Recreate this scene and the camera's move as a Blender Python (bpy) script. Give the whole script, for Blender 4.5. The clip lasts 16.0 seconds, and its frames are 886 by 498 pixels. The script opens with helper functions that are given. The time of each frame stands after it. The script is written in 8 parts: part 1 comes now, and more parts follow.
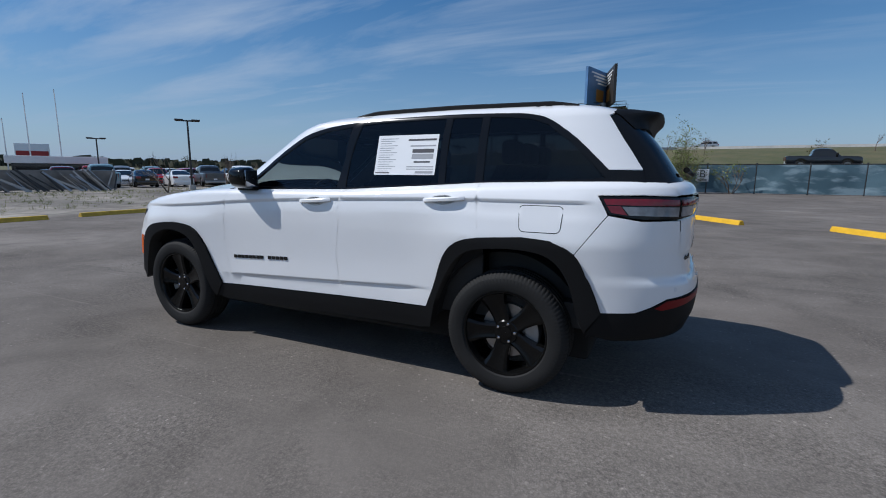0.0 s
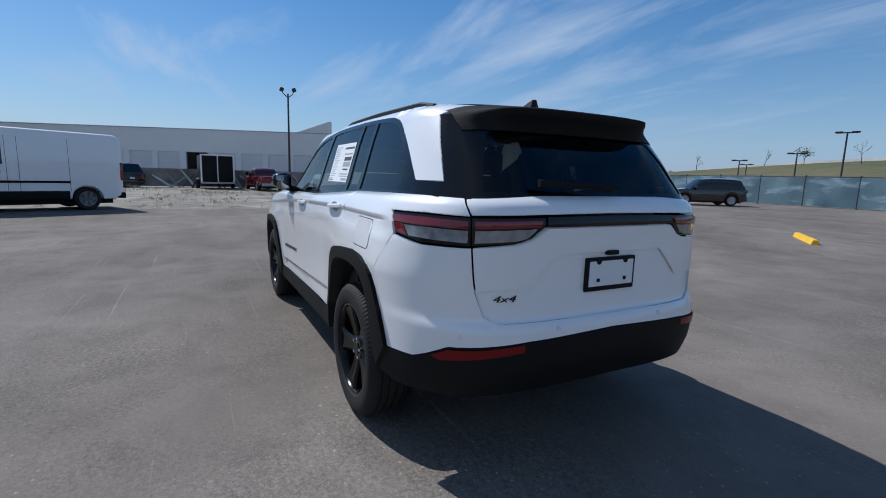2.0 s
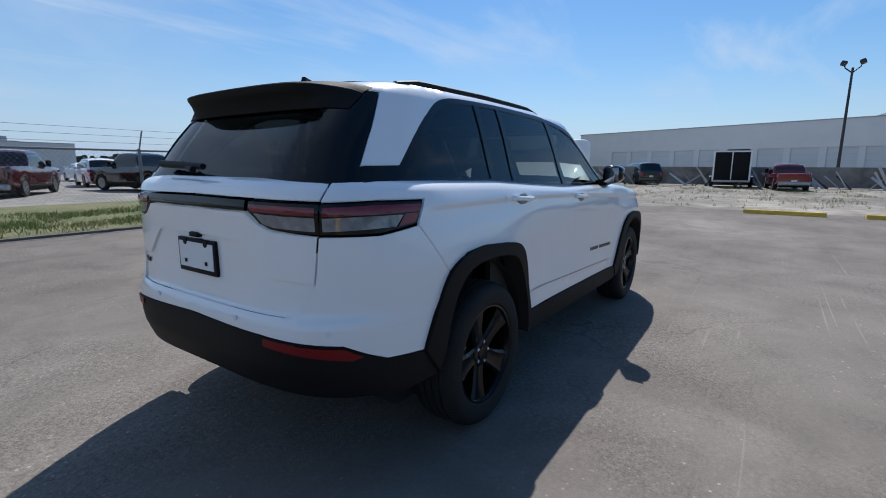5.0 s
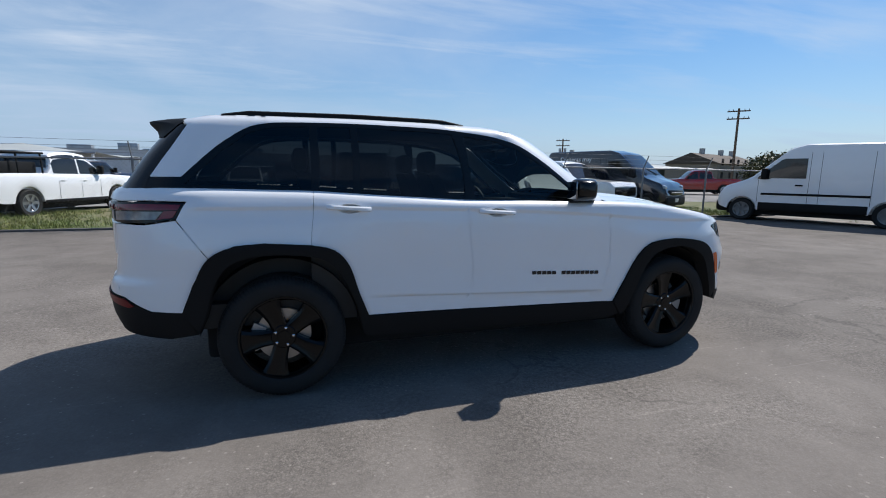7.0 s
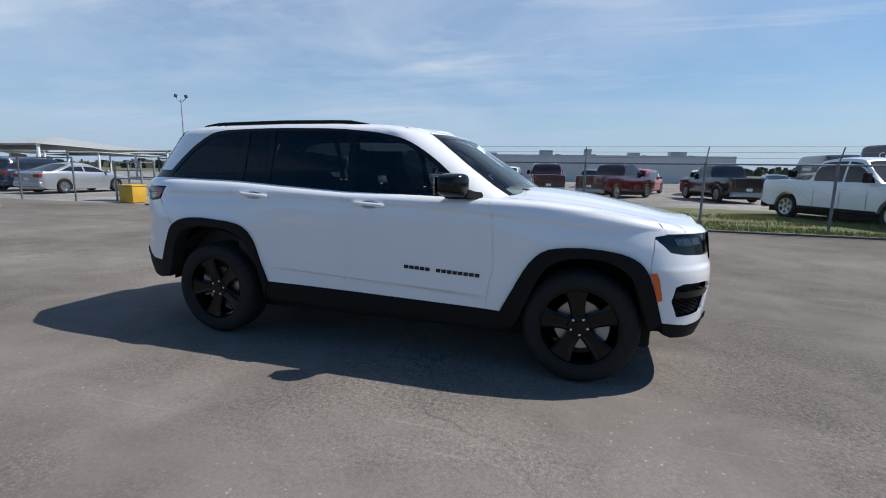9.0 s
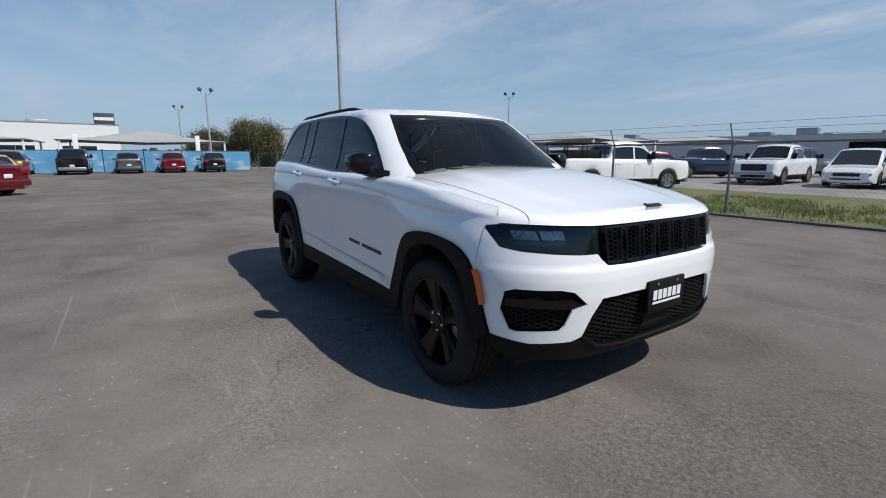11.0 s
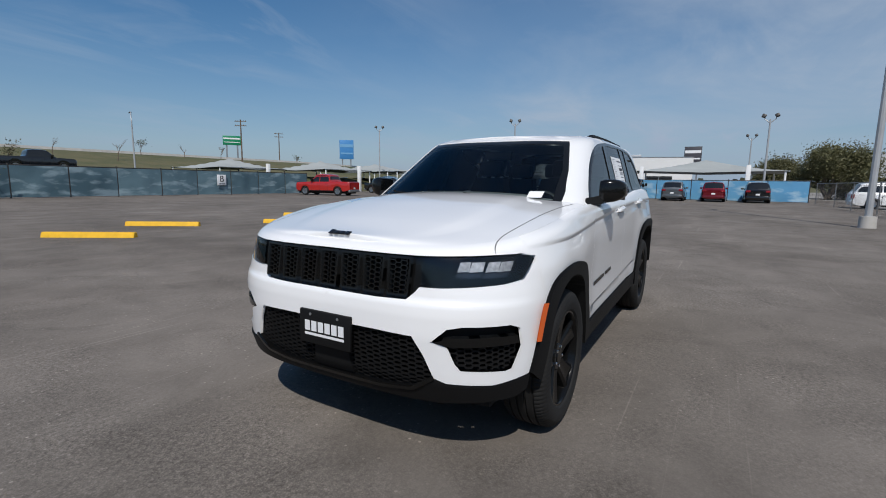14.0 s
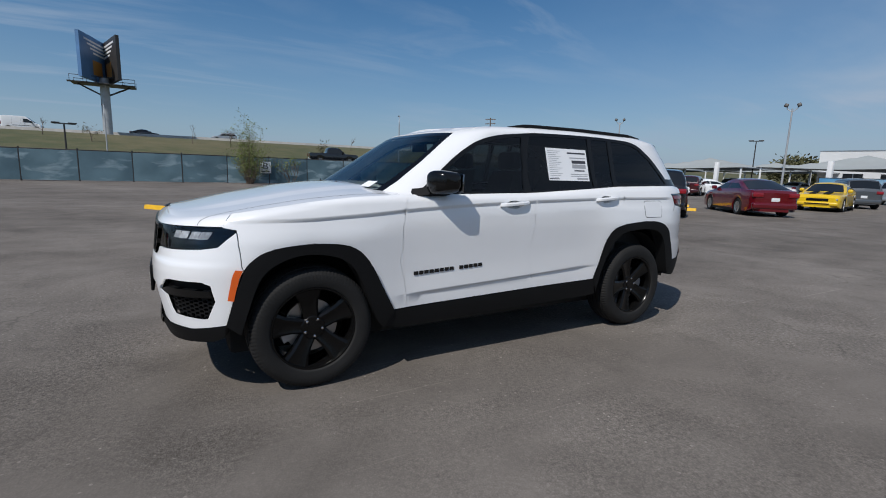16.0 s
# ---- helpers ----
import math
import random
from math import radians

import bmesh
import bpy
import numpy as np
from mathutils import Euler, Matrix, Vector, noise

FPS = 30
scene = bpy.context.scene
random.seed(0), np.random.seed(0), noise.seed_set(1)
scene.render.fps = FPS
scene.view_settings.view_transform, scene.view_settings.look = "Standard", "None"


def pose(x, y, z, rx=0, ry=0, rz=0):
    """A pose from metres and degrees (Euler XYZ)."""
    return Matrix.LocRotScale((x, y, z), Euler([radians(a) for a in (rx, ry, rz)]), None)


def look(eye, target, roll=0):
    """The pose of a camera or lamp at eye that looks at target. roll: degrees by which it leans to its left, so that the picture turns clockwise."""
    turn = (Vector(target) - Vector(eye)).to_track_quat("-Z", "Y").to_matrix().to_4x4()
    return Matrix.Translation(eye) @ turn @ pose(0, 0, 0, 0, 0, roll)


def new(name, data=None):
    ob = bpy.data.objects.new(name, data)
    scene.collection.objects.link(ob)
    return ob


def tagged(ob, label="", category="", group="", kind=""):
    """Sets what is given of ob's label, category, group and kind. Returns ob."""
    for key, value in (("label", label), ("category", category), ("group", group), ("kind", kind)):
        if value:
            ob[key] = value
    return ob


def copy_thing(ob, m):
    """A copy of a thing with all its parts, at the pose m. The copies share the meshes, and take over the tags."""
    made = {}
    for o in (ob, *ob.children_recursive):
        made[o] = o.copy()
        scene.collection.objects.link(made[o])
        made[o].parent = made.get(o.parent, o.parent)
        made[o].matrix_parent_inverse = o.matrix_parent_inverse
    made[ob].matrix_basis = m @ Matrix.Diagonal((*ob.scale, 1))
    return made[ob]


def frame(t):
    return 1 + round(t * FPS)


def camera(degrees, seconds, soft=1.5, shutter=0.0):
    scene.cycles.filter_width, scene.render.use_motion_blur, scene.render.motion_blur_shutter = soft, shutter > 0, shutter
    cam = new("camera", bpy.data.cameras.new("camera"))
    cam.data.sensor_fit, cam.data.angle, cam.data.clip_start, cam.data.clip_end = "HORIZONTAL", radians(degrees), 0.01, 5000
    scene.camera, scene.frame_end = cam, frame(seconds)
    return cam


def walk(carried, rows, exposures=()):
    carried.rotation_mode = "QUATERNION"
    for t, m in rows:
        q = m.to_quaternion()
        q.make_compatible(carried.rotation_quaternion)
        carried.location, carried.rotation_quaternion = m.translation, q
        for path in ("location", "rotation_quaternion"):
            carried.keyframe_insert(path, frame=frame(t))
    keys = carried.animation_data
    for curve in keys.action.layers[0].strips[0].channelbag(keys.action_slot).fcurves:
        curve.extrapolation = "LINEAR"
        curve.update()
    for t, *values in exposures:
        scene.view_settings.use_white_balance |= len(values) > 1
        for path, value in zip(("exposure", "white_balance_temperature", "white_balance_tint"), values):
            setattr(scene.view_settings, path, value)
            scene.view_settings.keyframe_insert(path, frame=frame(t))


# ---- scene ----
cam = camera(86.8, 16.0, 1.0)
PATH = [
    (0, (-2.324, 3.568, 1.346), (-1.47, 1.788, 1.027), 0.3),
    (0.5, (-2.814, 3.263, 1.358), (-1.722, 1.617, 1.043), 0.3),
    (1, (-3.33, 2.791, 1.342), (-1.96, 1.362, 1.055), 1.0),
    (1.5, (-3.659, 2.346, 1.38), (-2.099, 1.129, 1.087), 1.2),
    (2, (-4.027, 1.717, 1.39), (-2.28, 0.793, 1.084), 1.6),
    (2.5, (-4.226, 1.134, 1.388), (-2.357, 0.497, 1.068), 1.7),
    (3, (-4.382, 0.424, 1.409), (-2.43, 0.171, 1.055), 2.0),
    (3.5, (-4.338, -0.197, 1.39), (-2.374, -0.091, 1.03), 1.8),
    (4, (-4.184, -0.873, 1.403), (-2.284, -0.377, 1.026), 1.9),
    (4.5, (-3.901, -1.446, 1.392), (-2.113, -0.635, 1.008), 1.1),
    (5, (-3.559, -2.1, 1.367), (-1.939, -0.98, 1.019), 0.3),
    (5.2, (-3.396, -2.315, 1.36), (-1.851, -1.087, 1.035), 0.1),
    (7.3, (-0.985, -4.016, 1.407), (-0.551, -2.092, 1.078), 0.8),
    (7.5, (-0.678, -4.06, 1.385), (-0.367, -2.113, 1.053), 0.8),
    (8, (0.096, -4.16, 1.381), (0.093, -2.184, 1.069), 0.6),
    (8.2, (0.393, -4.166, 1.399), (0.265, -2.194, 1.087), 0.7),
    (10.3, (3.023, -3.179, 1.397), (1.73, -1.699, 1.026), 0.5),
    (10.5, (3.224, -2.941, 1.354), (1.824, -1.563, 0.979), 0.4),
    (11, (3.721, -2.383, 1.349), (2.092, -1.289, 0.963), 0.0),
    (11.5, (4.056, -1.863, 1.352), (2.261, -1.065, 0.977), 0.2),
    (12, (4.278, -1.145, 1.359), (2.355, -0.729, 1.0), 0.4),
    (12.5, (4.406, -0.499, 1.358), (2.437, -0.446, 1.009), 0.8),
    (13, (4.408, 0.288, 1.341), (2.47, -0.081, 1.011), 0.7),
    (13.5, (4.312, 0.953, 1.346), (2.464, 0.251, 1.042), 0.6),
    (14, (3.994, 1.625, 1.345), (2.283, 0.628, 1.064), 0.8),
    (14.5, (3.687, 2.202, 1.362), (2.108, 1.007, 1.081), 1.1),
    (15, (3.218, 2.788, 1.366), (1.816, 1.392, 1.072), 1.7),
    (15.5, (2.796, 3.302, 1.378), (1.576, 1.749, 1.065), 1.8),
    (16, (2.21, 3.758, 1.373), (1.217, 2.052, 1.049), 1.8),
]
walk(cam, [(t, look(eye, target, roll)) for t, eye, target, roll in PATH],
     [(0.0, -0.04, 5950, 10), (1.5, 0.12, 5950, 10), (3.5, 0.41, 6000, 10), (5.0, 0.47, 6200, 10), (7.5, 0.43, 6300, 10), (10.5, 0.32, 6450, 10), (11.5, 0.0, 6400, 10), (12.5, -0.12, 6450, 10), (14.5, -0.06, 6450, 10), (16.0, -0.10, 6350, 10)])


# ---- world and sun ----
SUN_WAY = Vector((-0.74, -0.37, -1.0)).normalized()
world = bpy.data.worlds.new("sky")
scene.world = world
world.use_nodes = True
wn, wl = world.node_tree.nodes, world.node_tree.links
wn.clear()
w_out, w_bg = wn.new("ShaderNodeOutputWorld"), wn.new("ShaderNodeBackground")
sky = wn.new("ShaderNodeTexSky")
sky.sky_type, sky.sun_disc = "NISHITA", False
sky.sun_elevation = math.asin(-SUN_WAY.z)
sky.sun_rotation = math.atan2(-SUN_WAY.x, -SUN_WAY.y)
sky.air_density, sky.dust_density, sky.ozone_density = 1.0, 0.3, 1.6
w_tc, w_sep, w_div = wn.new("ShaderNodeTexCoord"), wn.new("ShaderNodeSeparateXYZ"), wn.new("ShaderNodeVectorMath")
wl.new(w_tc.outputs["Generated"], w_sep.inputs[0])
# cirrus on a flat layer: direction divided by its height
w_add = wn.new("ShaderNodeMath"); w_add.operation = "MAXIMUM"; w_add.inputs[1].default_value = 0.0
wl.new(w_sep.outputs["Z"], w_add.inputs[0])
w_add2 = wn.new("ShaderNodeMath"); w_add2.inputs[1].default_value = 0.095
wl.new(w_add.outputs[0], w_add2.inputs[0])
w_comb = wn.new("ShaderNodeCombineXYZ")
for k in range(3):
    wl.new(w_add2.outputs[0], w_comb.inputs[k])
w_div.operation = "DIVIDE"
wl.new(w_tc.outputs["Generated"], w_div.inputs[0]); wl.new(w_comb.outputs[0], w_div.inputs[1])
w_map = wn.new("ShaderNodeMapping")
w_map.inputs["Rotation"].default_value = (0, 0, radians(28)); w_map.inputs["Scale"].default_value = (0.42, 1.35, 0.0)
w_map.inputs["Location"].default_value = (3.1, 1.7, 0.0)
wl.new(w_div.outputs[0], w_map.inputs[0])
w_n1, w_n2 = wn.new("ShaderNodeTexNoise"), wn.new("ShaderNodeTexNoise")
w_n1.inputs["Scale"].default_value, w_n1.inputs["Detail"].default_value, w_n1.inputs["Roughness"].default_value = 1.1, 9, 0.58
w_n1.inputs["Distortion"].default_value = 0.55
w_n2.inputs["Scale"].default_value, w_n2.inputs["Detail"].default_value = 0.45, 3
wl.new(w_map.outputs[0], w_n1.inputs["Vector"]); wl.new(w_div.outputs[0], w_n2.inputs["Vector"])
w_r1, w_r2 = wn.new("ShaderNodeValToRGB"), wn.new("ShaderNodeValToRGB")
w_r1.color_ramp.elements[0].position, w_r1.color_ramp.elements[1].position = 0.50, 0.80
w_r2.color_ramp.elements[0].position, w_r2.color_ramp.elements[1].position = 0.32, 0.60
wl.new(w_n1.outputs["Fac"], w_r1.inputs[0]); wl.new(w_n2.outputs["Fac"], w_r2.inputs[0])
w_mul = wn.new("ShaderNodeMath"); w_mul.operation = "MULTIPLY"
wl.new(w_r1.outputs[0], w_mul.inputs[0]); wl.new(w_r2.outputs[0], w_mul.inputs[1])
w_dot = wn.new("ShaderNodeVectorMath"); w_dot.operation = "DOT_PRODUCT"; w_dot.inputs[1].default_value = (-0.74, 0.67, 0.0)
wl.new(w_tc.outputs["Generated"], w_dot.inputs[0])
w_side = wn.new("ShaderNodeMapRange"); w_side.interpolation_type = "SMOOTHSTEP"
w_side.inputs["From Min"].default_value, w_side.inputs["From Max"].default_value = -0.15, 0.80
wl.new(w_dot.outputs["Value"], w_side.inputs["Value"])
w_n3, w_r3 = wn.new("ShaderNodeTexNoise"), wn.new("ShaderNodeMapRange")
w_n3.inputs["Scale"].default_value, w_n3.inputs["Detail"].default_value, w_n3.inputs["Roughness"].default_value, w_n3.inputs["Distortion"].default_value = 0.55, 7, 0.6, 0.4
w_r3.inputs["From Min"].default_value, w_r3.inputs["From Max"].default_value, w_r3.inputs["To Min"].default_value = 0.38, 0.66, 0.28
wl.new(w_div.outputs[0], w_n3.inputs["Vector"]); wl.new(w_n3.outputs["Fac"], w_r3.inputs["Value"])
w_veil = wn.new("ShaderNodeMath"); w_veil.operation = "MULTIPLY"
wl.new(w_side.outputs[0], w_veil.inputs[0]); wl.new(w_r3.outputs[0], w_veil.inputs[1])
w_veil2 = wn.new("ShaderNodeMath"); w_veil2.operation = "MULTIPLY"; w_veil2.inputs[1].default_value = 0.62
wl.new(w_veil.outputs[0], w_veil2.inputs[0])
w_mul2 = wn.new("ShaderNodeMath"); w_mul2.operation = "MULTIPLY_ADD"; w_mul2.inputs[1].default_value = 0.80; w_mul2.use_clamp = True
wl.new(w_mul.outputs[0], w_mul2.inputs[0]); wl.new(w_veil2.outputs[0], w_mul2.inputs[2])
w_mix = wn.new("ShaderNodeMix"); w_mix.data_type = "RGBA"
wl.new(w_mul2.outputs[0], w_mix.inputs["Factor"]); 
w_hs = wn.new("ShaderNodeHueSaturation"); w_hs.inputs["Saturation"].default_value = 1.4
wl.new(sky.outputs[0], w_hs.inputs["Color"]); wl.new(w_hs.outputs[0], w_mix.inputs["A"])
w_mix.inputs["B"].default_value = (6.2, 6.9, 7.8, 1)
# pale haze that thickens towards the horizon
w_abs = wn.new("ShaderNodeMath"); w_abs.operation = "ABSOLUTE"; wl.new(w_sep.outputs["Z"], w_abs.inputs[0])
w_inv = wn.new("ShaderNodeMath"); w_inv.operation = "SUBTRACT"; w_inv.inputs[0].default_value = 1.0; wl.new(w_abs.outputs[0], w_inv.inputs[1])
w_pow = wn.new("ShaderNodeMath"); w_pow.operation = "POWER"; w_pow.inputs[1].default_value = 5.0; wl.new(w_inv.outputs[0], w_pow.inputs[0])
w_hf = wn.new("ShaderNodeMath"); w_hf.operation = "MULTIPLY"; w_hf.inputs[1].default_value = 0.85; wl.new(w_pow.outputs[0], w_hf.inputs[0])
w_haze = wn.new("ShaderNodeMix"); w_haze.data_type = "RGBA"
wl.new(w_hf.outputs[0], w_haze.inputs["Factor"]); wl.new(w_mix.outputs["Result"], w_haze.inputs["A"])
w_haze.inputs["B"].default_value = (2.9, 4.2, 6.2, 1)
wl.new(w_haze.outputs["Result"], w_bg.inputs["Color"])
w_bg.inputs["Strength"].default_value = 0.081
wl.new(w_bg.outputs[0], w_out.inputs["Surface"])
sun = new("sun", bpy.data.lights.new("sun", "SUN"))
sun.data.energy, sun.data.angle, sun.data.color = 3.8, radians(0.53), (1.0, 0.955, 0.89)
sun.matrix_world = look((0, 0, 60), Vector((0, 0, 60)) + SUN_WAY)

# ---- materials ----
def mat(name, color, rough=0.5, metal=0.0, var=0.0, scale=8.0, bump=0.0, bscale=60.0, coat=0.0, spec=0.5, color2=None, bdist=0.01, rvar=0.0):
    """A principled material whose colour varies at two scales, with an optional bump and clear coat."""
    m = bpy.data.materials.new(name)
    m.use_nodes = True
    n, l = m.node_tree.nodes, m.node_tree.links
    p = n["Principled BSDF"]
    p.inputs["Roughness"].default_value, p.inputs["Metallic"].default_value = rough, metal
    p.inputs["Coat Weight"].default_value, p.inputs["Coat Roughness"].default_value = coat, 0.03
    p.inputs["Specular IOR Level"].default_value = spec
    p.inputs["Base Color"].default_value = (*color, 1)
    tc = n.new("ShaderNodeTexCoord")
    if var or color2:
        a, b = n.new("ShaderNodeTexNoise"), n.new("ShaderNodeTexNoise")
        a.inputs["Scale"].default_value, a.inputs["Detail"].default_value = scale, 6
        b.inputs["Scale"].default_value, b.inputs["Detail"].default_value = scale * 0.11, 3
        l.new(tc.outputs["Object"], a.inputs["Vector"]); l.new(tc.outputs["Object"], b.inputs["Vector"])
        s = n.new("ShaderNodeMath"); s.operation = "MULTIPLY_ADD"; s.inputs[1].default_value = 0.5
        l.new(a.outputs["Fac"], s.inputs[0])
        h = n.new("ShaderNodeMath"); h.operation = "MULTIPLY"; h.inputs[1].default_value = 0.5
        l.new(b.outputs["Fac"], h.inputs[0]); l.new(h.outputs[0], s.inputs[2])
        r = n.new("ShaderNodeValToRGB")
        r.color_ramp.elements[0].position, r.color_ramp.elements[1].position = 0.36, 0.64
        c2 = color2 or tuple(min(1, c * (1 + var)) for c in color)
        c1 = color if color2 else tuple(c * (1 - var) for c in color)
        r.color_ramp.elements[0].color, r.color_ramp.elements[1].color = (*c1, 1), (*c2, 1)
        l.new(s.outputs[0], r.inputs[0]); l.new(r.outputs[0], p.inputs["Base Color"])
        if rvar:
            rr = n.new("ShaderNodeMapRange")
            rr.inputs["To Min"].default_value, rr.inputs["To Max"].default_value = rough - rvar, rough + rvar
            l.new(s.outputs[0], rr.inputs["Value"]); l.new(rr.outputs[0], p.inputs["Roughness"])
    if bump:
        t = n.new("ShaderNodeTexNoise"); t.inputs["Scale"].default_value, t.inputs["Detail"].default_value = bscale, 4
        l.new(tc.outputs["Object"], t.inputs["Vector"])
        bp = n.new("ShaderNodeBump"); bp.inputs["Strength"].default_value, bp.inputs["Distance"].default_value = bump, bdist
        l.new(t.outputs["Fac"], bp.inputs["Height"]); l.new(bp.outputs[0], p.inputs["Normal"])
    return m


def paint(name, color, rough=0.32, metal=0.0):
    return mat(name, color, rough, metal, coat=1.0, var=0.015, scale=3.0)


def glass(name, tint, alpha):
    """Tinted car glass: mostly dark see-through with a clear gloss."""
    m = bpy.data.materials.new(name)
    m.use_nodes = True
    n, l = m.node_tree.nodes, m.node_tree.links
    n.clear()
    o, t, g, x, f = (n.new(k) for k in ("ShaderNodeOutputMaterial", "ShaderNodeBsdfTransparent", "ShaderNodeBsdfGlossy", "ShaderNodeMixShader", "ShaderNodeFresnel"))
    t.inputs["Color"].default_value = (*[c * alpha for c in tint], 1)
    g.inputs["Roughness"].default_value = 0.01
    f.inputs["IOR"].default_value = 1.5
    l.new(f.outputs[0], x.inputs[0]); l.new(t.outputs[0], x.inputs[1]); l.new(g.outputs[0], x.inputs[2]); l.new(x.outputs[0], o.inputs["Surface"])
    return m


WHITE = paint("white_paint", (0.86, 0.86, 0.86))
M_BLACK = mat("black_plastic", (0.007, 0.007, 0.0073), 0.6, spec=0.18, bump=0.15, bscale=500, bdist=0.002)
M_GLOSSBLACK = mat("gloss_black", (0.006, 0.006, 0.006), 0.14, coat=0.0, spec=0.35)
M_DARK = mat("dark_void", (0.006, 0.006, 0.006), 0.9)
M_TYRE = mat("tyre_rubber", (0.015, 0.0147, 0.0144), 0.75, spec=0.3, var=0.25, scale=6, bump=0.2, bscale=200, bdist=0.002)
M_RIMBLACK = mat("gloss_black_rim", (0.0045, 0.0045, 0.0045), 0.2, spec=0.25)
M_RIM = mat("alloy_rim", (0.45, 0.46, 0.48), 0.3, 0.9)
M_STEEL = mat("zinc_steel", (0.36, 0.37, 0.38), 0.45, 0.8, var=0.2, scale=5)
M_CHROME = mat("chrome", (0.75, 0.75, 0.76), 0.08, 1.0)
M_DGLASS = mat("dark_glass", (0.012, 0.014, 0.016), 0.04, spec=0.6)
M_RED = mat("red_lens", (0.17, 0.004, 0.012), 0.15, coat=0.6, spec=0.4, var=0.25, scale=30)
M_AMBER = mat("amber_lens", (0.75, 0.12, 0.015), 0.25, coat=0.4)
M_PLATE = mat("plate_white", (0.75, 0.76, 0.77), 0.4)
M_YELLOW = mat("yellow_paint", (0.78, 0.44, 0.012), 0.55, var=0.12, scale=9, bump=0.3, bscale=40)
M_GALV = mat("galvanised_steel", (0.20, 0.205, 0.21), 0.55, 0.5, var=0.25, scale=3)
M_WIRE = mat("weathered_wire", (0.10, 0.10, 0.10), 0.7, 0.3)
M_POLE = mat("grey_pole", (0.42, 0.43, 0.44), 0.5, 0.3, var=0.12, scale=2)
M_DPOLE = mat("bronze_pole", (0.035, 0.032, 0.03), 0.5, var=0.2, scale=2)
M_CONC = mat("concrete", (0.46, 0.44, 0.41), 0.85, var=0.14, scale=2.2, bump=0.3, bscale=25)
M_WALLWHITE = mat("white_wall", (0.66, 0.66, 0.65), 0.8, var=0.05, scale=0.6)
M_WALLGREY = mat("grey_wall", (0.50, 0.51, 0.52), 0.8, var=0.06, scale=0.5)
M_DOORW = mat("bay_door_white", (0.58, 0.585, 0.59), 0.6, var=0.04, scale=1)
M_CANOPY = mat("canopy_fabric", (0.36, 0.38, 0.37), 0.8, var=0.08, scale=0.5)
M_WHITEPOST = mat("white_post", (0.8, 0.8, 0.79), 0.5, var=0.05, scale=2)
M_WOOD = mat("pole_wood", (0.13, 0.09, 0.06), 0.85, var=0.25, scale=4, bump=0.4, bscale=20)
M_BARK = mat("bark", (0.10, 0.08, 0.06), 0.9, var=0.3, scale=8, bump=0.5, bscale=30)
M_TWIG = mat("twigs", (0.16, 0.12, 0.09), 0.9, var=0.3, scale=6)
M_LEAFY = mat("spring_leaf", (0.16, 0.20, 0.04), 0.6, var=0.4, scale=1.3)
M_LEAFO = mat("oak_leaf", (0.095, 0.092, 0.035), 0.65, var=0.4, scale=0.9)
M_TAILCLEAR = mat("tail_clear_lens", (0.19, 0.195, 0.205), 0.10, coat=1.0, var=0.45, scale=22)
M_GRAPHIC = mat("poster_blue", (0.05, 0.22, 0.5), 0.5)
M_SIGNGREEN = mat("sign_green", (0.01, 0.22, 0.10), 0.4)
M_MIRROR = mat("mirror_glass", (0.22, 0.23, 0.25), 0.04, 1.0)
M_LENS = mat("projector_lens", (0.62, 0.63, 0.64), 0.18, 0.15, var=0.5, scale=48, bump=0.5, bscale=40, bdist=0.01)
M_LENSD = mat("lamp_reflector", (0.12, 0.125, 0.13), 0.2, 0.8, var=0.4, scale=50)

# ---- building helpers ----
def thing(name, label, category, m=None, group="", kind=""):
    ob = new(name)
    ob.empty_display_size = 0.2
    if m is not None:
        ob.matrix_basis = m
    return tagged(ob, label, category, group, kind)


def mesh_of(name, bm, material, smooth=False):
    me = bpy.data.meshes.new(name)
    bmesh.ops.recalc_face_normals(bm, faces=bm.faces)
    bm.to_mesh(me)
    bm.free()
    for mt in (material if isinstance(material, (list, tuple)) else [material]):
        me.materials.append(mt)
    if smooth:
        for p in me.polygons:
            p.use_smooth = True
    return me


def smooth_by_angle(me, degrees=35):
    """Smooth faces, with edges sharper than the angle kept sharp."""
    for p in me.polygons:
        p.use_smooth = True
    me.set_sharp_from_angle(angle=radians(degrees))


def part(name, bm, material, parent, label="", angle=35, m=None):
    me = bm if isinstance(bm, bpy.types.Mesh) else mesh_of(name, bm, material)
    if not isinstance(bm, bpy.types.Mesh) and angle:
        smooth_by_angle(me, angle)
    ob = new(name, me)
    ob.parent = parent
    if m is not None:
        ob.matrix_basis = m
    return tagged(ob, label)


def solid(name, bm, material, label="", category="", kind="", group="", angle=35, m=None):
    me = mesh_of(name, bm, material)
    if angle:
        smooth_by_angle(me, angle)
    ob = new(name, me)
    if m is not None:
        ob.matrix_basis = m
    return tagged(ob, label, category, group, kind)


def box(x0, x1, y0, y1, z0, z1, bevel=0.0, bm=None, seg=2):
    b = bmesh.new()
    bmesh.ops.create_cube(b, size=1, matrix=Matrix.LocRotScale(((x0 + x1) / 2, (y0 + y1) / 2, (z0 + z1) / 2), None, (x1 - x0, y1 - y0, z1 - z0)))
    if bevel:
        bmesh.ops.bevel(b, geom=b.edges[:], offset=bevel, segments=seg, affect="EDGES", profile=0.5)
    return join(bm, b)


def join(bm, b):
    """Adds the bmesh b to bm (or returns b alone)."""
    if bm is None:
        return b
    vs = [bm.verts.new(v.co) for v in b.verts]
    b.verts.index_update()
    for f in b.faces:
        bm.faces.new([vs[v.index] for v in f.verts])
    b.free()
    return bm


